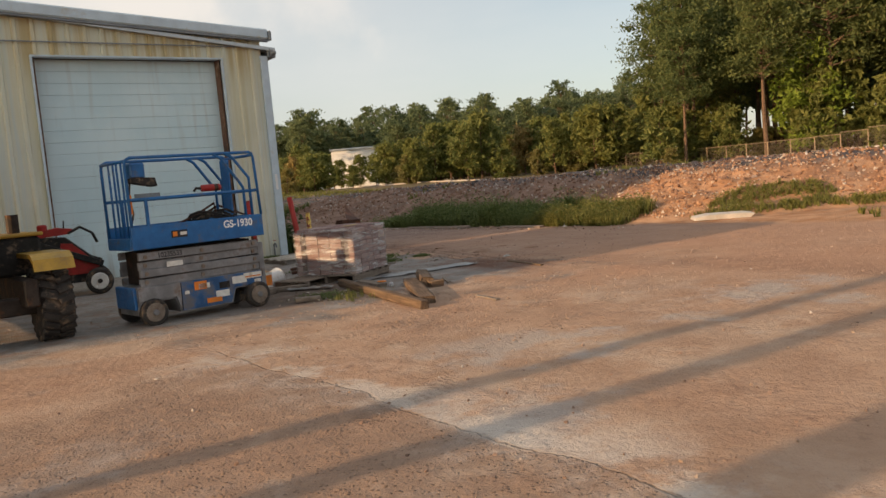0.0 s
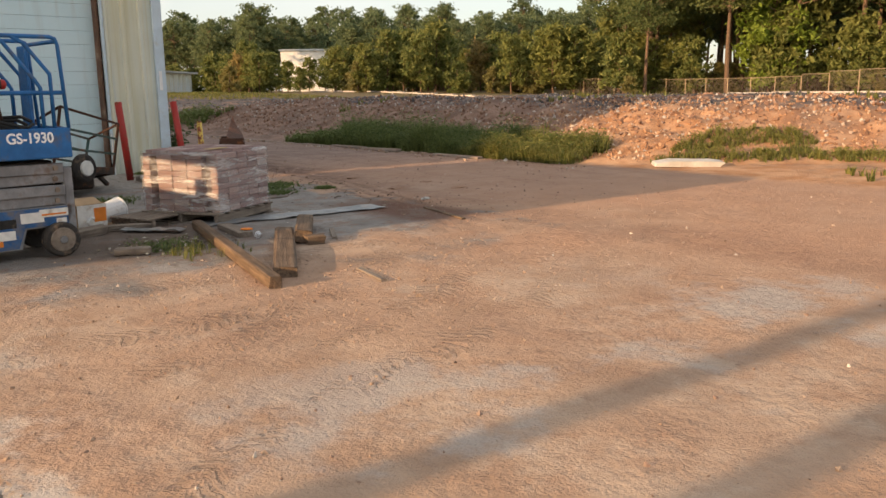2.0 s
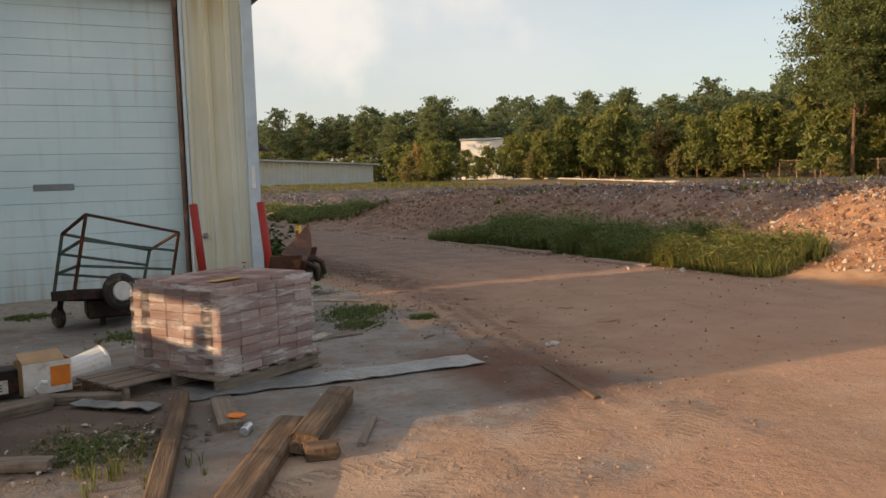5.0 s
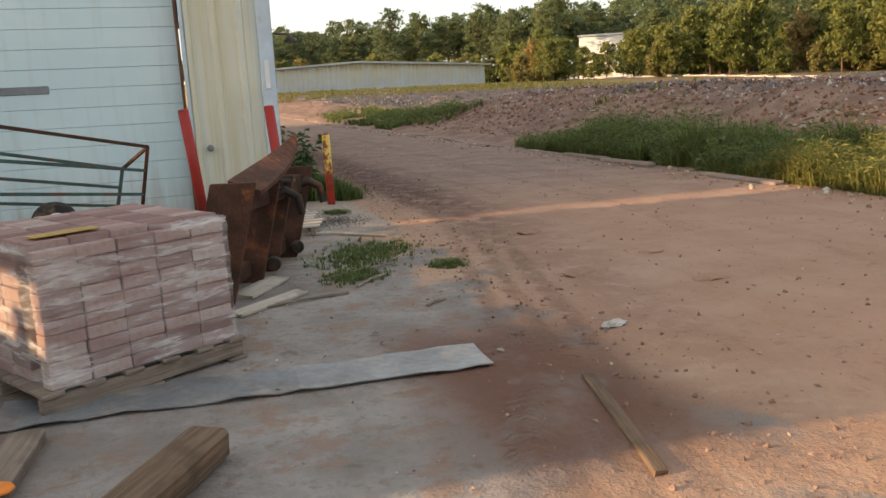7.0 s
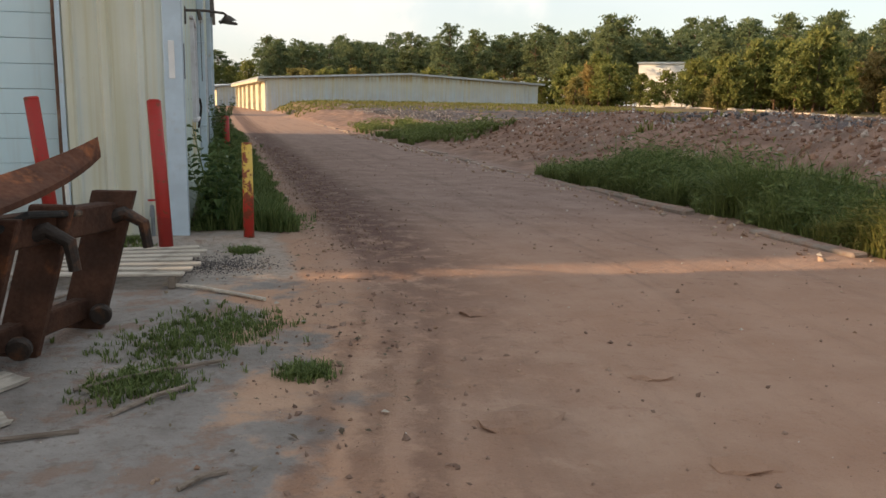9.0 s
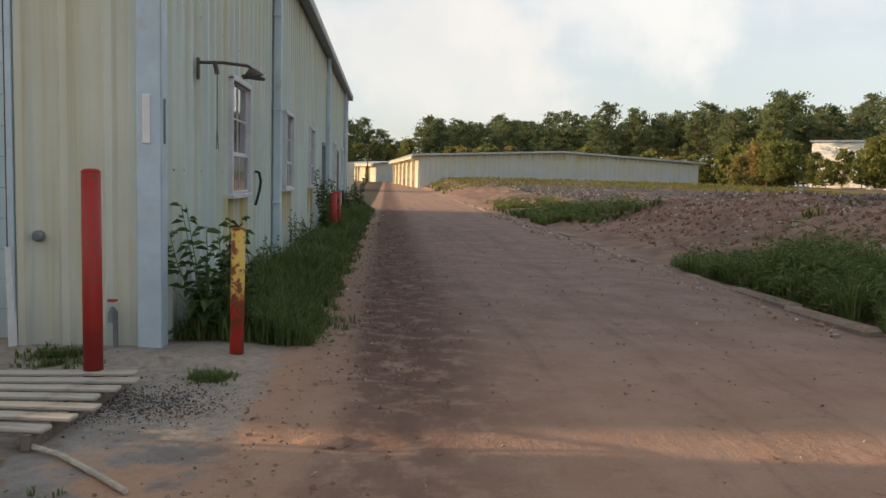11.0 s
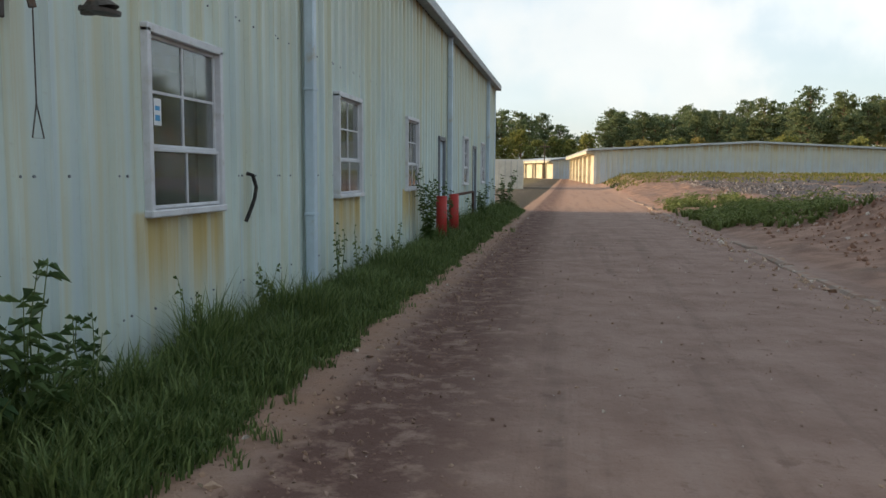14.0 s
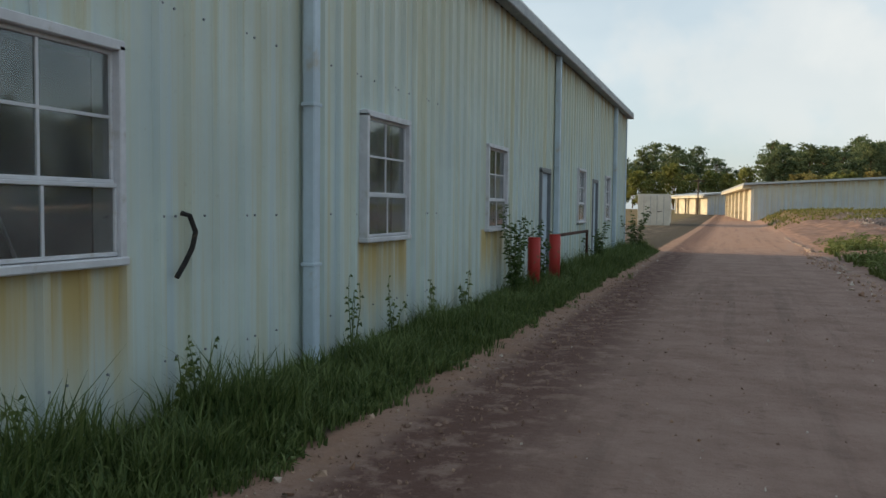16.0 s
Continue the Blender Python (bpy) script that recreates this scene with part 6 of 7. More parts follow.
for layer in range(10):
    z = layer * b_h
    off = 0.10 if layer % 2 else 0.0
    for edge in range(4):
        for i in range(5):
            m = pose(0, 0, 0, 0, 0, edge * 90) @ pose(-0.40 + i * 0.2 + b_rng.uniform(-0.004, 0.004), -0.452 + b_rng.uniform(-0.006, 0.006), z, 0, 0, b_rng.uniform(-0.8, 0.8))
            if edge % 2 == 0 or 0 < i < 4:
                part("brick", brick_me[0], M["brick"], stack).matrix_basis = m
for i in range(5):
    for j in range(9):
        tilt = b_rng.uniform(-1.2, 1.2)
        part("brick", brick_me[0], M["brick"], stack).matrix_basis = pose(-0.4 + i * 0.2, -0.4 + j * 0.1, 10 * b_h - 0.03, tilt, tilt, b_rng.uniform(-1, 1))
part("brick_core", box(-0.39, 0.39, -0.39, 0.39, 0.0, 10 * b_h - 0.03), M["brick"], stack)


def wrap_mesh():
    """Loose film round the stack, creased, open on top with a turned-in rim."""
    bm = bmesh.new()
    n, rows = 96, 22
    rings = []
    for j in range(rows + 1):
        z = j / rows * 0.675
        ring = []
        for i in range(n):
            t = i / n * 4
            side, u = int(t), (t - int(t)) * 2 - 1
            crease = 0.006 * noise.noise((t * 4, z * 26, 3)) + 0.004 * noise.noise((t * 16, z * 50, 8))
            half = 0.512 + crease + (0.008 if j % 5 == 0 else 0)
            p = Vector((u * 0.512, -half, z))
            p.rotate(Matrix.Rotation(side * math.pi / 2, 3, "Z"))
            ring.append(bm.verts.new(p))
        rings.append(ring)
    inner = []
    for v in rings[-1]:
        inner.append(bm.verts.new(Vector((v.co.x * 0.80, v.co.y * 0.80, 0.685 + 0.008 * noise.noise((v.co.x * 20, v.co.y * 20, 1))))))
    rings.append(inner)
    for a, b in zip(rings, rings[1:]):
        for i in range(n):
            f = bm.faces.new((a[i], a[(i + 1) % n], b[(i + 1) % n], b[i]))
            f.smooth = True
    return bm


part("stretch_wrap", wrap_mesh(), M["wrap"], stack, "creased clear stretch wrap")
part("label_sheet", box(-0.44, -0.12, -0.40, -0.30, 0.70, 0.703), M["yellow"], stack, "faded yellow paper sheet")
lower = thing("wooden_pallet", "broken grey pallet boards beside the bricks", "pallet", at=(-2.48, -5.75, 0.0), turn=24)
for i in range(4):
    part("deck_board", box(-0.32, 0.42, -0.26 + i * 0.15, -0.15 + i * 0.15, 0.09, 0.112, 0.004), M["pallet_wood"], lower)
for xx in (-0.26, 0.3):
    part("stringer", box(xx, xx + 0.045, -0.28, 0.34, 0, 0.089, 0.004), M["pallet_wood"], lower)


# ---- sheet metal, beams, scrap wood ----
def bent_strip(name, a, b, w, material, label, category, sag=0.012, seed=1, n=24, thick=0.006, lift=0.006):
    bm = bmesh.new()
    a, b = Vector((*a, 0)), Vector((*b, 0))
    d = (b - a).normalized()
    u = Vector((-d.y, d.x, 0))
    rows = []
    for i in range(n + 1):
        p = a.lerp(b, i / n)
        row = []
        for s in (-1, 0, 1):
            q = p + u * (w / 2 * s)
            z = max(0, land(q.x, q.y)) + lift + abs(sag * noise.noise((i * 0.35, s * 0.8, seed)))
            row.append((Vector((q.x, q.y, z)), Vector((q.x, q.y, z + thick))))
        rows.append(row)
    lo = [[bm.verts.new(p[0]) for p in r] for r in rows]
    hi = [[bm.verts.new(p[1]) for p in r] for r in rows]
    for i in range(n):
        for s in range(2):
            bm.faces.new((hi[i][s + 1], hi[i][s], hi[i + 1][s], hi[i + 1][s + 1]))
            bm.faces.new((lo[i][s], lo[i][s + 1], lo[i + 1][s + 1], lo[i + 1][s]))
        bm.faces.new((hi[i][0], lo[i][0], lo[i + 1][0], hi[i + 1][0]))
        bm.faces.new((lo[i][2], hi[i][2], hi[i + 1][2], lo[i + 1][2]))
    for k in (0, n):
        bm.faces.new((lo[k][0], lo[k][1], hi[k][1], hi[k][0]))
        bm.faces.new((lo[k][1], lo[k][2], hi[k][2], hi[k][1]))
    bmesh.ops.recalc_face_normals(bm, faces=bm.faces)
    return solid(name, bm, material, label, category)


M["zinc"] = plain("zinc_sheet", (0.22, 0.23, 0.24), 0.5, 0.3, 0.25, 3, 0.001, (0.36, 0.31, 0.27), 0.14)
bent_strip("metal_sheet", (0.16, -6.44), (-2.2, -6.28), 0.36, M["zinc"], "long dull zinc sheet lying on concrete", "metal sheet", 0.03, 2)
bent_strip("metal_sheet", (-2.45, -6.55), (-2.92, -6.10), 0.16, M["zinc"], "short bent zinc offcut on the ground", "metal sheet", 0.05, 4, 10, 0.006, 0.02)


def timber(a, b, w, h, label, seed, z=0.0, roll=0.0, material="beam_wood"):
    """A worn timber lying from a to b."""
    ln = (Vector(b) - Vector(a)).length
    bm = bmesh.new()
    n = 14
    rng = random.Random(seed)
    rings = []
    for i in range(n + 1):
        x = -ln / 2 + ln * i / n
        k = [1 + 0.03 * noise.noise((i * 0.6, j * 3.1, seed)) - (0.06 * rng.random() if i in (0, n) else 0) for j in range(8)]
        c = 0.12
        ring = [(-w / 2, -h / 2 + h * c), (-w / 2 + w * c, -h / 2), (w / 2 - w * c, -h / 2), (w / 2, -h / 2 + h * c), (w / 2, h / 2 - h * c), (w / 2 - w * c, h / 2), (-w / 2 + w * c, h / 2), (-w / 2, h / 2 - h * c)]
        end = rng.uniform(-0.02, 0.02) if i in (0, n) else 0
        rings.append([bm.verts.new((x + end * (j % 3), p[0] * k[j], p[1] * k[j])) for j, p in enumerate(ring)])
    for p, q in zip(rings, rings[1:]):
        for j in range(8):
            bm.faces.new((p[j], q[j], q[(j + 1) % 8], p[(j + 1) % 8]))
    bm.faces.new(rings[0])
    bm.faces.new(rings[-1][::-1])
    bmesh.ops.recalc_face_normals(bm, faces=bm.faces)
    ob = solid("timber", bm, M[material], label, "timber", "old timbers on the yard")
    turn = math.degrees(math.atan2(b[1] - a[1], b[0] - a[0]))
    ob.matrix_basis = pose((a[0] + b[0]) / 2, (a[1] + b[1]) / 2, z + h / 2, roll, 0, turn)
    return ob


timber((-2.95, -9.48), (-2.26, -6.48), 0.105, 0.10, "long weathered timber beam lying on dirt", 3)
timber((-2.72, -9.22), (-1.76, -7.48), 0.19, 0.09, "wide weathered timber beam lying on dirt", 4)
timber((-1.86, -8.02), (-1.28, -7.08), 0.17, 0.13, "short dark timber lying on concrete", 5, 0, 6)
timber((-2.10, -7.30), (-2.02, -6.62), 0.15, 0.06, "short grey plank end with orange paint", 6, 0.0, 0, "pallet_wood")
timber((-1.84, -8.08), (-1.70, -8.12), 0.13, 0.09, "small square timber offcut", 7)
timber((-1.52, -8.05), (-1.24, -7.55), 0.05, 0.03, "thin dark wood strip on concrete", 8, 0, 0, "pallet_wood")
timber((-2.22, -9.85), (-2.12, -9.35), 0.05, 0.025, "thin split wood strip on dirt", 9, 0, 0, "pallet_wood")
timber((-3.40, -7.30), (-3.12, -7.44), 0.13, 0.06, "small grey timber block on dirt", 10, 0, 0, "pallet_wood")
timber((-3.65, -6.25), (-3.10, -6.02), 0.12, 0.09, "dark rotten timber beside boxes", 11, 0, 8, "pallet_wood")
timber((-3.20, -5.85), (-2.62, -6.12), 0.10, 0.07, "grey plank under cardboard boxes", 12, 0, 0, "pallet_wood")
timber((0.50, -6.96), (0.24, -7.98), 0.06, 0.04, "splintered stick half sunk in mud", 13, -0.015)
M["can"] = plain("can_aluminium", (0.62, 0.64, 0.68), 0.3, 0.8, 0.1, 30)
can = thing("drink_can", "crushed silver drink can on concrete", "can", at=(-2.03, -7.42, 0.033), turn=60)
part("body", disc((0, 0, 0), (1, 0, 0), 0.032, 0.115, 18, 0.006), M["can"], can)
part("end_ring", disc((0.06, 0, 0), (1, 0, 0), 0.027, 0.006, 18), M["dark_steel"], can)
# flat disc added to show the orange paint on the plank end
solid("orange_paint_patch", disc((-2.04, -7.20, 0.069), (0.05, 0.04, 1), 0.062, 0.016, 9, 0.005), M["orange"], "flat orange paint patch on a plank end", "plastic scrap")


def board(a, b, w, label, z=0.005, material="pale_wood", tilt=0):
    ob = timber(a, b, w, 0.022, label, 15, z, tilt, material)
    ob.name = "board"
    tagged(ob, label, "board", "loose pale boards")
    return ob


board((-1.02, -4.98), (-0.52, -4.56), 0.14, "pale flat board lying on concrete")
board((-0.93, -4.50), (-0.60, -4.02), 0.20, "pale flat board lying on concrete")
slat_pallet = thing("slatted_pallet", "sun-bleached flat pallet of loose slats", "pallet", at=(-0.45, -1.55, 0), turn=-4)
for i in range(7):
    s = part("slat", box(-0.62, 0.58, -0.045, 0.045, 0.085, 0.105, 0.004), M["pale_wood"], slat_pallet)
    s.matrix_basis = pose(0.04 * (i % 3), -0.50 + i * 0.165, 0, 0, 0, (-7 + 3.2 * i) * 0.6)
for xx in (-0.52, 0.0, 0.50):
    part("stringer", box(xx - 0.025, xx + 0.025, -0.60, 0.56, 0.0, 0.084, 0.004), M["pallet_wood"], slat_pallet)
solid("pale_pipe", tube([(-0.05, -2.10, 0.02), (0.2, -2.28, 0.025), (0.45, -2.52, 0.02), (0.62, -2.70, 0.02)], 0.014, 8), M["pale_wood"], "bent pale plastic pipe on concrete", "pipe")
for a, b in (((-0.3, -4.25), (0.35, -3.95)), ((-0.75, -2.45), (-0.5, -2.2)), ((-0.9, -5.0 + 0.1), (-0.2, -4.75)), ((0.2, -5.35), (0.36, -5.25)), ((-0.1, -4.6), (0.2, -4.3))):
    st = solid("stick", tube([(*a, 0.012), ((a[0] + b[0]) / 2, (a[1] + b[1]) / 2 + 0.02, 0.02), (*b, 0.012)], 0.011, 6), M["pallet_wood"], "thin dead stick on the ground", "stick", "dead sticks")


# ---- boxes and jug by the bricks ----
M["card"] = plain("cardboard", (0.42, 0.28, 0.16), 0.85, 0, 0.15, 6)
M["plastic"] = plain("milky_plastic", (0.72, 0.73, 0.73), 0.35, 0, 0.08, 6, 0, (0.4, 0.34, 0.28), 0.05)
carton = thing("open_carton", "torn white and orange cardboard carton", "carton", at=(-3.12, -5.55, 0.03), turn=14)
part("side", box(-0.17, 0.17, -0.125, -0.120, 0, 0.24), M["sticker"], carton)
part("side", box(-0.17, 0.17, 0.12, 0.125, 0, 0.24), M["card"], carton)
part("side", box(-0.17, -0.165, -0.12, 0.12, 0, 0.24), M["card"], carton)
part("side", box(0.165, 0.17, -0.12, 0.12, 0, 0.24), M["orange"], carton)
part("bottom", box(-0.164, 0.164, -0.119, 0.119, 0, 0.006), M["card"], carton)
part("flap", beam((-0.02, -0.12, 0.242), (-0.02, 0.05, 0.30), 0.30, 0.005), M["card"], carton)
part("print_band", box(0.02, 0.16, -0.129, -0.1255, 0.05, 0.20), M["orange"], carton)
dark_box = thing("dark_carton", "dark cardboard box with a white label", "carton", at=(-3.43, -5.48, 0.03), turn=6)
part("body", box(-0.14, 0.14, -0.11, 0.11, 0, 0.19, 0.006), M["dark_steel"], dark_box)
part("label", box(-0.12, 0.06, -0.116, -0.112, 0.02, 0.12), M["sticker"], dark_box)
for i in range(3):
    part("print_bar", box(-0.10, 0.02, -0.119, -0.117, 0.04 + i * 0.022, 0.048 + i * 0.022), M["dark_lettering"], dark_box)
jug = thing("plastic_bucket", "dented milky white plastic tub lying tilted", "tub", at=(-2.84, -5.38, 0.12), turn=25)
part("shell", tube([(-0.16, 0, -0.01), (0.0, 0, 0.01), (0.16, 0, 0.03)], 0.10, 18, None, True, 0.13), M["plastic"], jug)
part("rim", disc((0.165, 0, 0.03), (1, 0, 0.1), 0.14, 0.025, 18, 0.006), M["plastic"], jug)
cup = solid("bent_white_strip", tube([(-3.14, -5.74, 0.03), (-3.17, -5.76, 0.10), (-3.13, -5.76, 0.14), (-3.10, -5.75, 0.13)], 0.018, 7), M["plastic"], "curled white plastic strip", "plastic scrap")
M["litter"] = plain("pale_litter", (0.47, 0.44, 0.41), 0.8, 0, 0.3, 8)
M["dead_leaf"] = stone_mix("dead_leaves", (0.075, 0.055, 0.036), (0.18, 0.135, 0.09), (0.42, 0.38, 0.32))


def litter_heap(rng):
    return -2.85 + rng.gauss(0, 0.26), -7.15 + rng.gauss(0, 0.24)


def litter_yard(rng):
    return rng.choice(((0.3 + rng.gauss(0, 0.5)), -2.6 + rng.gauss(0, 0.9))), rng.uniform(-6.5, -1)


def debris(name, place, n, size, label, seed):
    rng = random.Random(seed)
    vs, fs = [], []
    for _ in range(n):
        x, y = place(rng)
        z = land(x, y) + 0.008
        a = rng.uniform(0, 6.28)
        s = size * rng.uniform(0.4, 1.5)
        u, w = Vector((math.cos(a), math.sin(a), rng.uniform(-0.3, 0.3))), Vector((-math.sin(a), math.cos(a), rng.uniform(-0.4, 0.4)))
        p = Vector((x, y, z + 0.3 * s * rng.random()))
        i = len(vs)
        vs += [p - u * s, p - w * s * 0.5 + Vector((0, 0, s * 0.25)), p + u * s, p + w * s * 0.5 + Vector((0, 0, s * 0.2)), p + Vector((0, 0, s * 0.4))]
        fs += [(i, i + 1, i + 4), (i + 1, i + 2, i + 4), (i + 2, i + 3, i + 4), (i + 3, i, i + 4)]
    me = bpy.data.meshes.new(name)
    me.from_pydata(vs, [], fs)
    me.materials.append(M["dead_leaf"])
    return tagged(new(name, me), label, "litter", kind="stuff")


debris("leaf_litter", litter_heap, 620, 0.022, "heap of dead leaves and scraps", 5)
grass("dry_tufts", lambda q: (-2.72 + q.gauss(0, 0.22), -7.75 + q.gauss(0, 0.20), 1.0), 280, 0.03, 0.13, M["lit_grass"], "thin yellowed grass tufts in litter", 59, 0.0035, 8, 0.9)
debris("yard_litter", litter_yard, 160, 0.022, "scattered scraps and dead leaves", 6)
debris("verge_litter", lambda r: (1.0 + r.gauss(0, 0.25), r.uniform(-5, 8)), 140, 0.02, "scraps and leaves along the drive", 7)
bag = bmesh.new()
bmesh.ops.create_icosphere(bag, subdivisions=3, radius=1)
for v in bag.verts:
    q = 1 + 0.55 * noise.noise(v.co * 2.6) + 0.3 * noise.noise(v.co * 6)
    v.co = Vector((v.co.x * 0.095 * q, v.co.y * 0.045 * q, max(0.0, v.co.z * 0.028 * q)))
solid("plastic_bag", bag, M["litter"], "crumpled white plastic bag on the drive", "bag").matrix_basis = pose(1.06, -6.27, 0.0, 0, 0, 25)
for x, y, s in ((1.55, -5.0, 0.14), (2.25, -5.6, 0.10), (1.35, -2.0, 0.10), (2.4, -4.6, 0.08), (1.95, -3.2, 0.09)):
    clod = bmesh.new()
    bmesh.ops.create_icosphere(clod, subdivisions=2, radius=1)
    for v in clod.verts:
        q = 1 + 0.45 * noise.noise(v.co * 1.9 + Vector((x, y, 0)))
        v.co = Vector((v.co.x * s * 1.5 * q, v.co.y * s * q, max(-0.02, v.co.z * s * 0.28 * q)))
    ob = solid("mud_clod", clod, M["ground"], "flattened clod of dried red mud", "clod", "mud clods on the drive")
    ob.location = (x, y, land(x, y))


# ---- rusty fork-carriage attachment ----
# rust made oranger for the blade, low sun put into its colour
M["sunlit_orange_rust"] = plain("sunlit_orange_rust", (0.11, 0.042, 0.022), 0.85, 0.05, 0.5, 4, 0.003, (0.36, 0.12, 0.04), 0.10)


def carriage():
    c = thing("fork_carriage", "rusty steel fork carriage standing on edge", "attachment", at=(0, 0, 0))
    a, b = Vector((-1.14, -4.66, 0)), Vector((-0.42, -3.10, 0))
    d = (b - a).normalized()
    lean = Vector((0.24, 0.04, 0.9))
    side_v = Vector((-d.y, d.x, 0))
    for k, w, top in ((0.0, 0.25, 0.94), (0.42, 0.20, 0.84), (0.66, 0.18, 0.86), (0.98, 0.20, 0.88)):
        p = a.lerp(b, k)
        q = p + lean * top
        face, edge = Vector((0.95, -0.30, 0)) * (w * 0.62), Vector((0.30, 0.95, 0)) * 0.025
        pl = bmesh.new()
        vs = [pl.verts.new(o + face * sx + edge * sy) for o in (p, q) for sx, sy in ((-1, -1), (1, -1), (1, 1), (-1, 1))]
        for f in ((3, 2, 1, 0), (4, 5, 6, 7), (0, 1, 5, 4), (1, 2, 6, 5), (2, 3, 7, 6), (3, 0, 4, 7)):
            pl.faces.new([vs[i] for i in f])
        bmesh.ops.bevel(pl, geom=list(pl.edges), offset=0.006, segments=1, affect="EDGES")
        part("plate", pl, M["rust"], c)
    part("lower_bar", beam(a + Vector((0, 0, 0.12)), b + Vector((0, 0, 0.12)), 0.09, 0.12, 0.01), M["rust"], c)
    part("upper_bar", beam(a + lean * 0.78, b + lean * 0.72, 0.12, 0.16, 0.012), M["rust"], c)
    # the long curved blade on top
    blade = bmesh.new()
    rows = []
    for i in range(13):
        k = i / 12
        p = a.lerp(b, 0.03 + 0.80 * k) + lean * (0.92 + 0.06 * math.sin(k * 3)) + Vector((0.06, 0, 0.24 * k ** 2.6))
        wid = 0.22 * (1 - k ** 2) + 0.012
        rows.append([blade.verts.new(p - side_v * wid * 0.5 + Vector((0, 0, -0.05))), blade.verts.new(p + side_v * wid * 0.5 + Vector((0, 0, 0.03))),
                     blade.verts.new(p + side_v * wid * 0.5 + Vector((0, 0, 0.0))), blade.verts.new(p - side_v * wid * 0.5 + Vector((0, 0, -0.08)))])
    for p, q in zip(rows, rows[1:]):
        for j in range(4):
            blade.faces.new((p[j], q[j], q[(j + 1) % 4], p[(j + 1) % 4]))
    blade.faces.new(rows[0])
    blade.faces.new(rows[-1][::-1])
    bmesh.ops.recalc_face_normals(blade, faces=blade.faces)
    part("blade", blade, M["sunlit_orange_rust"], c, "curved rust-orange blade")
    for k in (0.55, 0.95):
        p = a.lerp(b, k) + lean * 0.70
        part("hook", tube([p, p + Vector((0.12, 0.0, 0.04)), p + Vector((0.22, -0.02, -0.02)), p + Vector((0.24, -0.03, -0.16))], 0.045, 10, None, True, 0.03), M["dark_steel"], c)
        part("lug", disc(a.lerp(b, k) + Vector((0.14, -0.04, 0.10)), (0, 1, 0.2), 0.06, 0.05, 16, 0.01), M["dark_steel"], c)
    for k in (0.12, 0.5):
        p = a.lerp(b, k)
        part("tine", beam(p + Vector((-0.02, 0.03, 0.10)), p + Vector((-0.85, 0.30, 0.05)), 0.10, 0.05, 0.008), M["rust"], c)
    part("hydraulic_hose", tube([a.lerp(b, 0.3) + lean * 0.7, a.lerp(b, 0.45) + lean * 0.85 + Vector((0.1, 0, 0)), a.lerp(b, 0.7) + lean * 0.8 + Vector((0.1, 0, 0))], 0.018, 8), M["black"], c)
    return c


carriage()


# ---- tipped rail cart ----
def rail_cart():
    c = thing("rail_cart", "tipped steel cart with a pipe rail cage", "cart", at=(0, 0, 0))
    # deck corners and post tops of the tipped cart, near and far side
    n0, n1, f1, f0 = Vector((-2.76, -3.0, 0.45)), Vector((-1.62, -1.9, 0.28)), Vector((-1.90, -1.3, 0.16)), Vector((-2.94, -2.4, 0.38))
    tops = {0: Vector((-2.59, -3.0, 1.29)), 1: Vector((-1.48, -1.9, 0.99)), 2: Vector((-1.76, -1.3, 0.75)), 3: Vector((-2.81, -2.4, 1.07))}
    feet = (n0, n1, f1, f0)
    for i in range(4):
        part("deck_edge", beam(feet[i], feet[(i + 1) % 4], 0.06, 0.11, 0.006), M["dark_steel"], c)
    deck = bmesh.new()
    vs = [deck.verts.new(p + Vector((0, 0, dz))) for dz in (-0.03, 0.02) for p in feet]
    for f in ((3, 2, 1, 0), (4, 5, 6, 7), (0, 1, 5, 4), (1, 2, 6, 5), (2, 3, 7, 6), (3, 0, 4, 7)):
        deck.faces.new([vs[i] for i in f])
    part("deck", deck, M["dark_steel"], c)
    for i in range(4):
        part("post", beam(feet[i], tops[i], 0.036, 0.036, 0.004), M["rust"] if i < 2 else M["teal"], c)
    for k in (1.0, 0.68, 0.36):
        for i, j in ((0, 1), (3, 2), (0, 3)) + (((1, 2),) if k == 1.0 else ()):
            part("rail", beam(feet[i].lerp(tops[i], k), feet[j].lerp(tops[j], k), 0.030, 0.030, 0.003), M["teal"] if k < 0.9 or i == 3 else M["rust"], c)
    part("gear_box", box(-2.62, -2.10, -2.55, -2.05, 0.10, 0.34, 0.03), M["dark_steel"], c)
    w = part("caster", disc((-2.90, -2.25, 0.12), (0.9, 0.4, 0), 0.12, 0.07, 20, 0.015), M["tyre"], c)
    part("fork", beam((-2.90, -2.25, 0.12), (-2.86, -2.40, 0.40), 0.06, 0.03), M["dark_steel"], w)
    w = part("wheel", disc((-2.28, -2.72, 0.42), (0.45, -0.88, 0.05), 0.20, 0.11, 26, 0.03), M["tyre"], c)
    part("rim", disc((-2.26, -2.78, 0.42), (0.45, -0.88, 0.05), 0.11, 0.05, 18, 0.01), M["sticker"], w)
    part("axle", tube([(-2.28, -2.72, 0.42), (-2.35, -2.45, 0.38)], 0.03), M["dark_steel"], c)
    part("tongue", beam((-1.76, -1.6, 0.2), (-1.55, -1.35, 0.02), 0.06, 0.06, 0.005), M["dark_steel"], c)
    part("prop", beam((-2.45, -2.4, 0.40), (-2.45, -2.4, 0.0), 0.06, 0.06, 0.005), M["dark_steel"], c)
    return c


M["teal"] = plain("worn_teal_paint", (0.05, 0.105, 0.095), 0.6, 0.1, 0.3, 8, 0, (0.14, 0.06, 0.03), 0.16)
rail_cart()


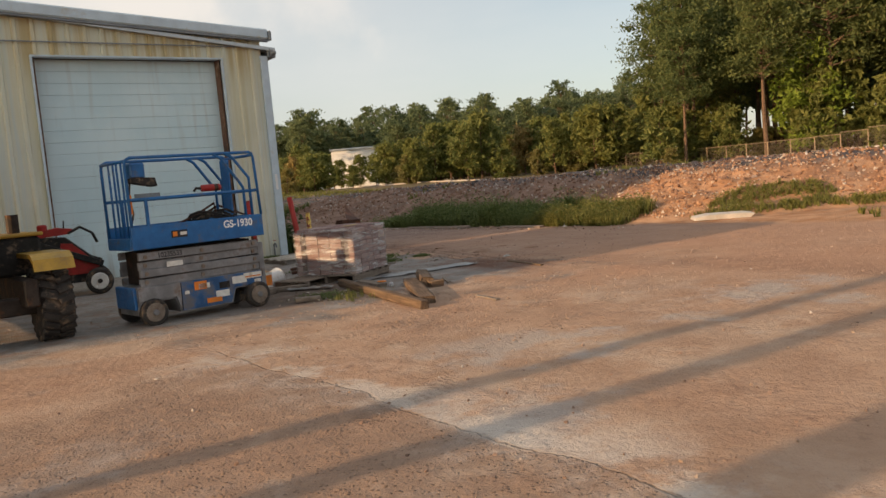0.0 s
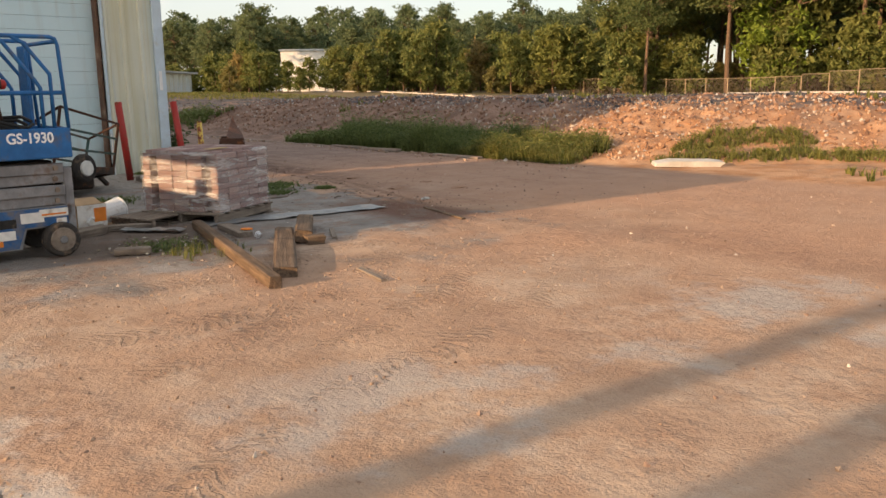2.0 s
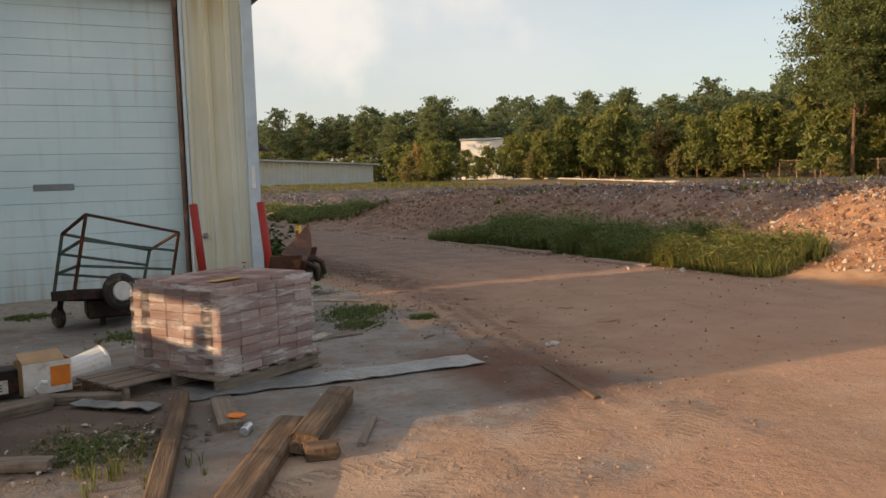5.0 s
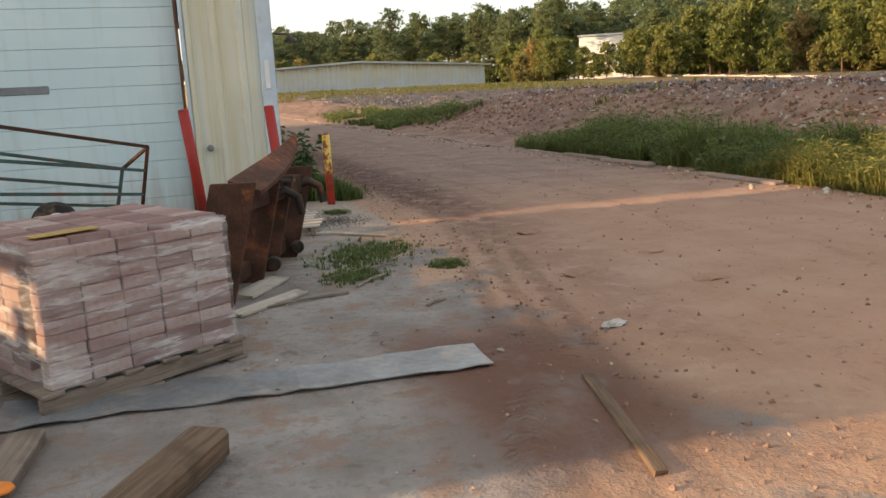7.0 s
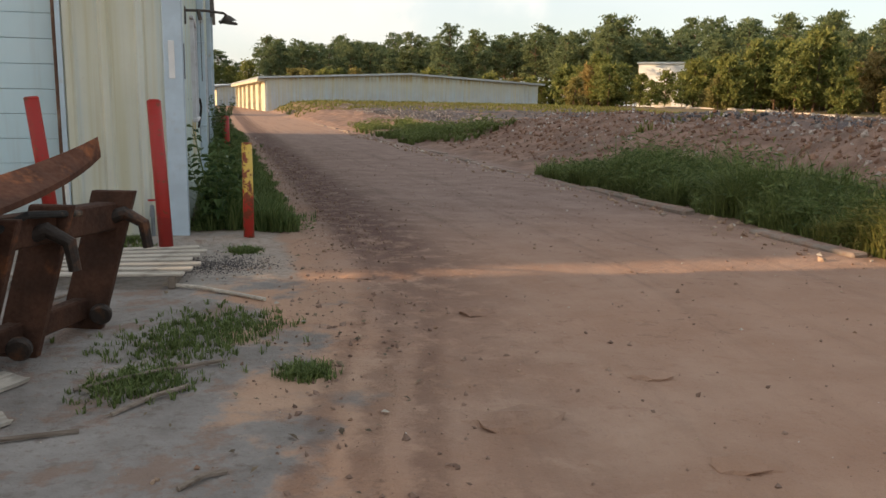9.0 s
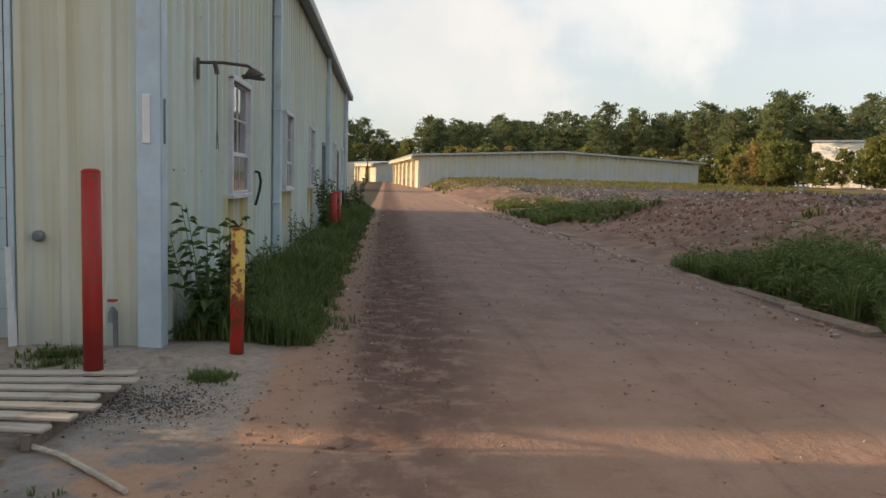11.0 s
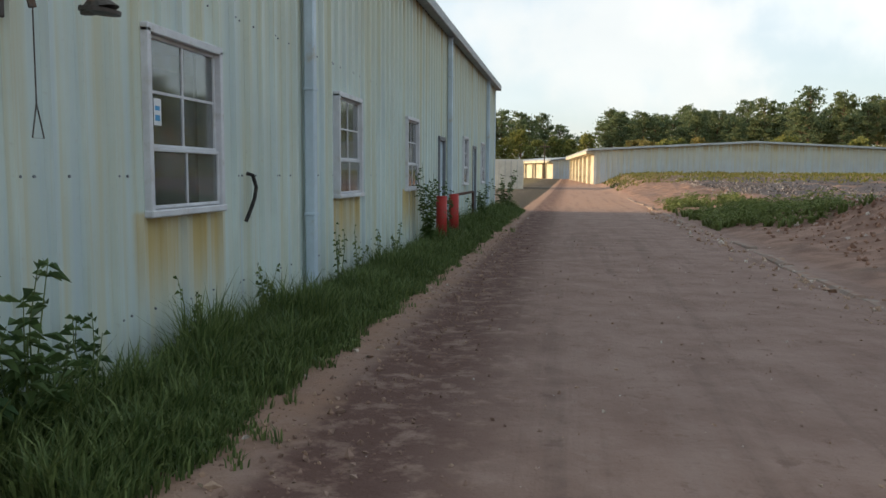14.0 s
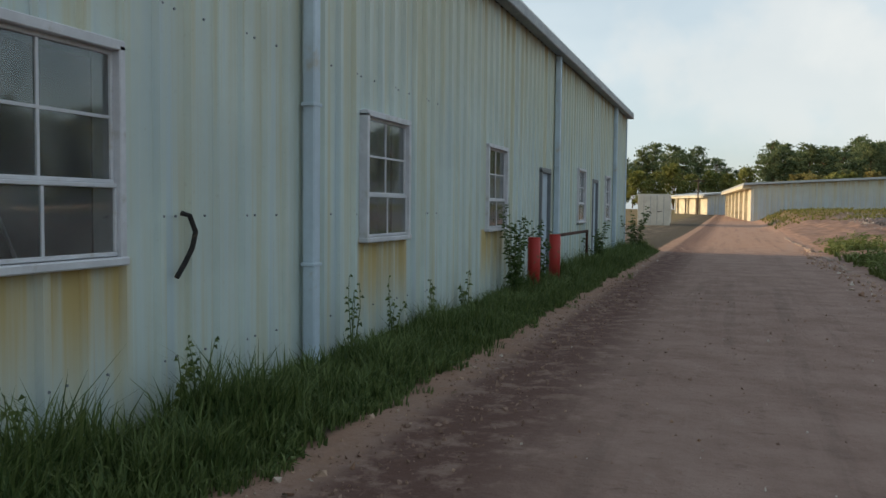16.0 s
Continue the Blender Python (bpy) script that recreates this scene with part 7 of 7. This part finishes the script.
# ---- red compact loader ----
def red_loader():
    r = thing("compact_loader", "small red walk-behind loader with black parts", "loader", at=(-4.85, -1.75, 0), turn=-12)
    part("body", prism([(-0.62, 0.22), (0.42, 0.22), (0.55, 0.42), (0.40, 0.62), (0.02, 0.98), (-0.40, 1.02), (-0.66, 0.80)], 0.62), M["black"], r)
    part("side_cover", prism([(-0.18, 0.36), (0.40, 0.36), (0.50, 0.48), (0.10, 0.88), (-0.06, 0.90)], 0.66, pose(0, 0, 0)), M["red"], r)
    part("hood", prism([(-0.66, 0.98), (-0.30, 1.02), (0.06, 1.04), (0.14, 1.12), (-0.10, 1.16), (-0.56, 1.10)], 0.46), M["red"], r)
    for sy in (-1, 1):
        for wx, rad in ((0.46, 0.22), (-0.42, 0.22)):
            w = part("wheel", disc((wx, sy * 0.42, rad), (0, 1, 0), rad, 0.17, 26, 0.03), M["tyre"], r)
            part("rim", disc((wx, sy * 0.505, rad), (0, 1, 0), 0.14, 0.03, 20, 0.01), M["sticker"], w)
            part("hub_nut", disc((wx, sy * 0.522, rad), (0, 1, 0), 0.04, 0.02, 10), M["dark_steel"], w)
        part("lift_arm", beam((-0.5, sy * 0.38, 0.95), (0.55, sy * 0.38, 0.50), 0.06, 0.10, 0.01), M["black"], r)
    part("handle_bar", smooth_tube([(0.06, -0.22, 1.05), (0.26, -0.22, 1.14), (0.44, -0.22, 1.02), (0.50, -0.22, 0.86)], 0.022, 10), M["black"], r)
    part("handle_bar", smooth_tube([(0.06, 0.22, 1.05), (0.26, 0.22, 1.14), (0.44, 0.22, 1.02), (0.50, 0.22, 0.86)], 0.022, 10), M["black"], r)
    part("lever", tube([(0.0, -0.1, 1.1), (0.02, -0.1, 1.27)], 0.012, 6), M["black"], r)
    part("engine_cap", disc((-0.32, -0.05, 1.17), (0, 0, 1), 0.08, 0.12, 16, 0.02), M["red"], r)
    return r


red_loader()


# ---- yellow machine parked at the side, with tall unseen shadow blocks ----
def treaded_tyre(cx, cy, r, w):
    bm = disc((cx, cy, r), (1, 0, 0), r - 0.025, w, 32, 0.04)
    for i in range(22):
        a = 2 * math.pi * i / 22
        for s in (-1, 1):
            b2 = a + (0.14 if s > 0 else 0)
            p = Vector((cx + s * w * 0.25, cy + math.cos(b2) * (r - 0.022), r + math.sin(b2) * (r - 0.022)))
            m = Matrix.Translation(p) @ Matrix.Rotation(b2, 4, "X") @ Matrix.Rotation(s * 0.35, 4, "Y") @ Matrix.Diagonal((w * 0.48, 0.05, 0.06, 1))
            made = bmesh.ops.create_cube(bm, size=1)["verts"]
            bmesh.ops.transform(bm, matrix=m, verts=made)
    return bm


def yellow_machine():
    m = thing("rough_terrain_forklift", "black and yellow rough-terrain forklift with lugged tyres and added shadow blocks", "forklift", at=(0, 0, 0))
    for x, y in ((-6.10, -6.78), (-8.30, -6.78), (-6.10, -2.6), (-8.30, -2.6)):
        w = part("tyre", treaded_tyre(x, y, 0.41, 0.34), M["tyre"], m)
        part("rim", disc((x + (0.16 if x > -7 else -0.16), y, 0.41), (1, 0, 0), 0.22, 0.05, 20, 0.01), M["sticker"], w)
    part("frame_rail", box(-6.42, -6.28, -7.2, -1.6, 0.42, 0.72, 0.02), M["dark_steel"], m)
    part("frame_rail", box(-8.14, -8.0, -7.2, -1.6, 0.42, 0.72, 0.02), M["dark_steel"], m)
    part("axle_beam", box(-8.2, -6.25, -6.86, -6.70, 0.32, 0.52, 0.02), M["dark_steel"], m)
    part("axle_beam", box(-8.2, -6.25, -2.68, -2.52, 0.32, 0.52, 0.02), M["dark_steel"], m)
    part("fender", prism([(-0.62, 0.80), (-0.56, 0.92), (-0.42, 0.98), (0.42, 0.98), (0.56, 0.92), (0.62, 0.80), (0.58, 0.80), (0.52, 0.88), (0.40, 0.93), (-0.40, 0.93), (-0.52, 0.88), (-0.58, 0.80)], 0.40, pose(-6.12, -6.70, 0, 0, 0, 90)), M["yellow"], m)
    part("engine_cover", box(-6.95, -6.05, -6.35, -5.2, 0.72, 1.16, 0.03), M["black"], m)
    part("cover_lid", box(-6.97, -6.02, -6.38, -5.15, 1.16, 1.20, 0.012), M["yellow"], m)
    part("exhaust", tube([(-6.25, -5.9, 1.2), (-6.25, -5.9, 1.42)], 0.07, 12), M["dark_steel"], m)
    # unseen tall blocks shaped to cast the yard's shadow; their gap lets sun through
    part("shadow_block_front", box(-8.4, -6.72, -7.2, -6.05, 0.72, 2.40, 0.05), M["black"], m)
    part("shadow_block_top", box(-8.42, -6.70, -7.22, -4.93, 2.05, 2.95, 0.05), M["yellow"], m)
    part("shadow_block_rear", box(-8.4, -6.72, -4.95, -1.60, 0.72, 2.95, 0.05), M["yellow"], m)
    part("shadow_block_sill", box(-8.3, -6.80, -6.05, -4.95, 0.66, 0.76, 0.02), M["dark_steel"], m)
    return m


yellow_machine()


# unseen poles added to cast the shadow stripes across the yard
def wood_pole(y, r):
    p = thing("wood_pole", "unseen wooden pole added to cast a shadow stripe", "pole", "poles beside the yard", at=(-15.0, y, 0))
    part("post", tube([(0, 0, -0.3), (0.02, 0, 3), (0.0, 0.02, 6.2)], r, 14, None, True, r * 0.85), M["beam_wood"], p)
    part("collar", disc((0, 0, 5.6), (0, 0, 1), r * 1.02, 0.12, 14), M["dark_steel"], p)
    return p


for y, r in ((-11.72, 0.13), (-12.62, 0.14), (-14.1, 0.26)):
    wood_pole(y, r)
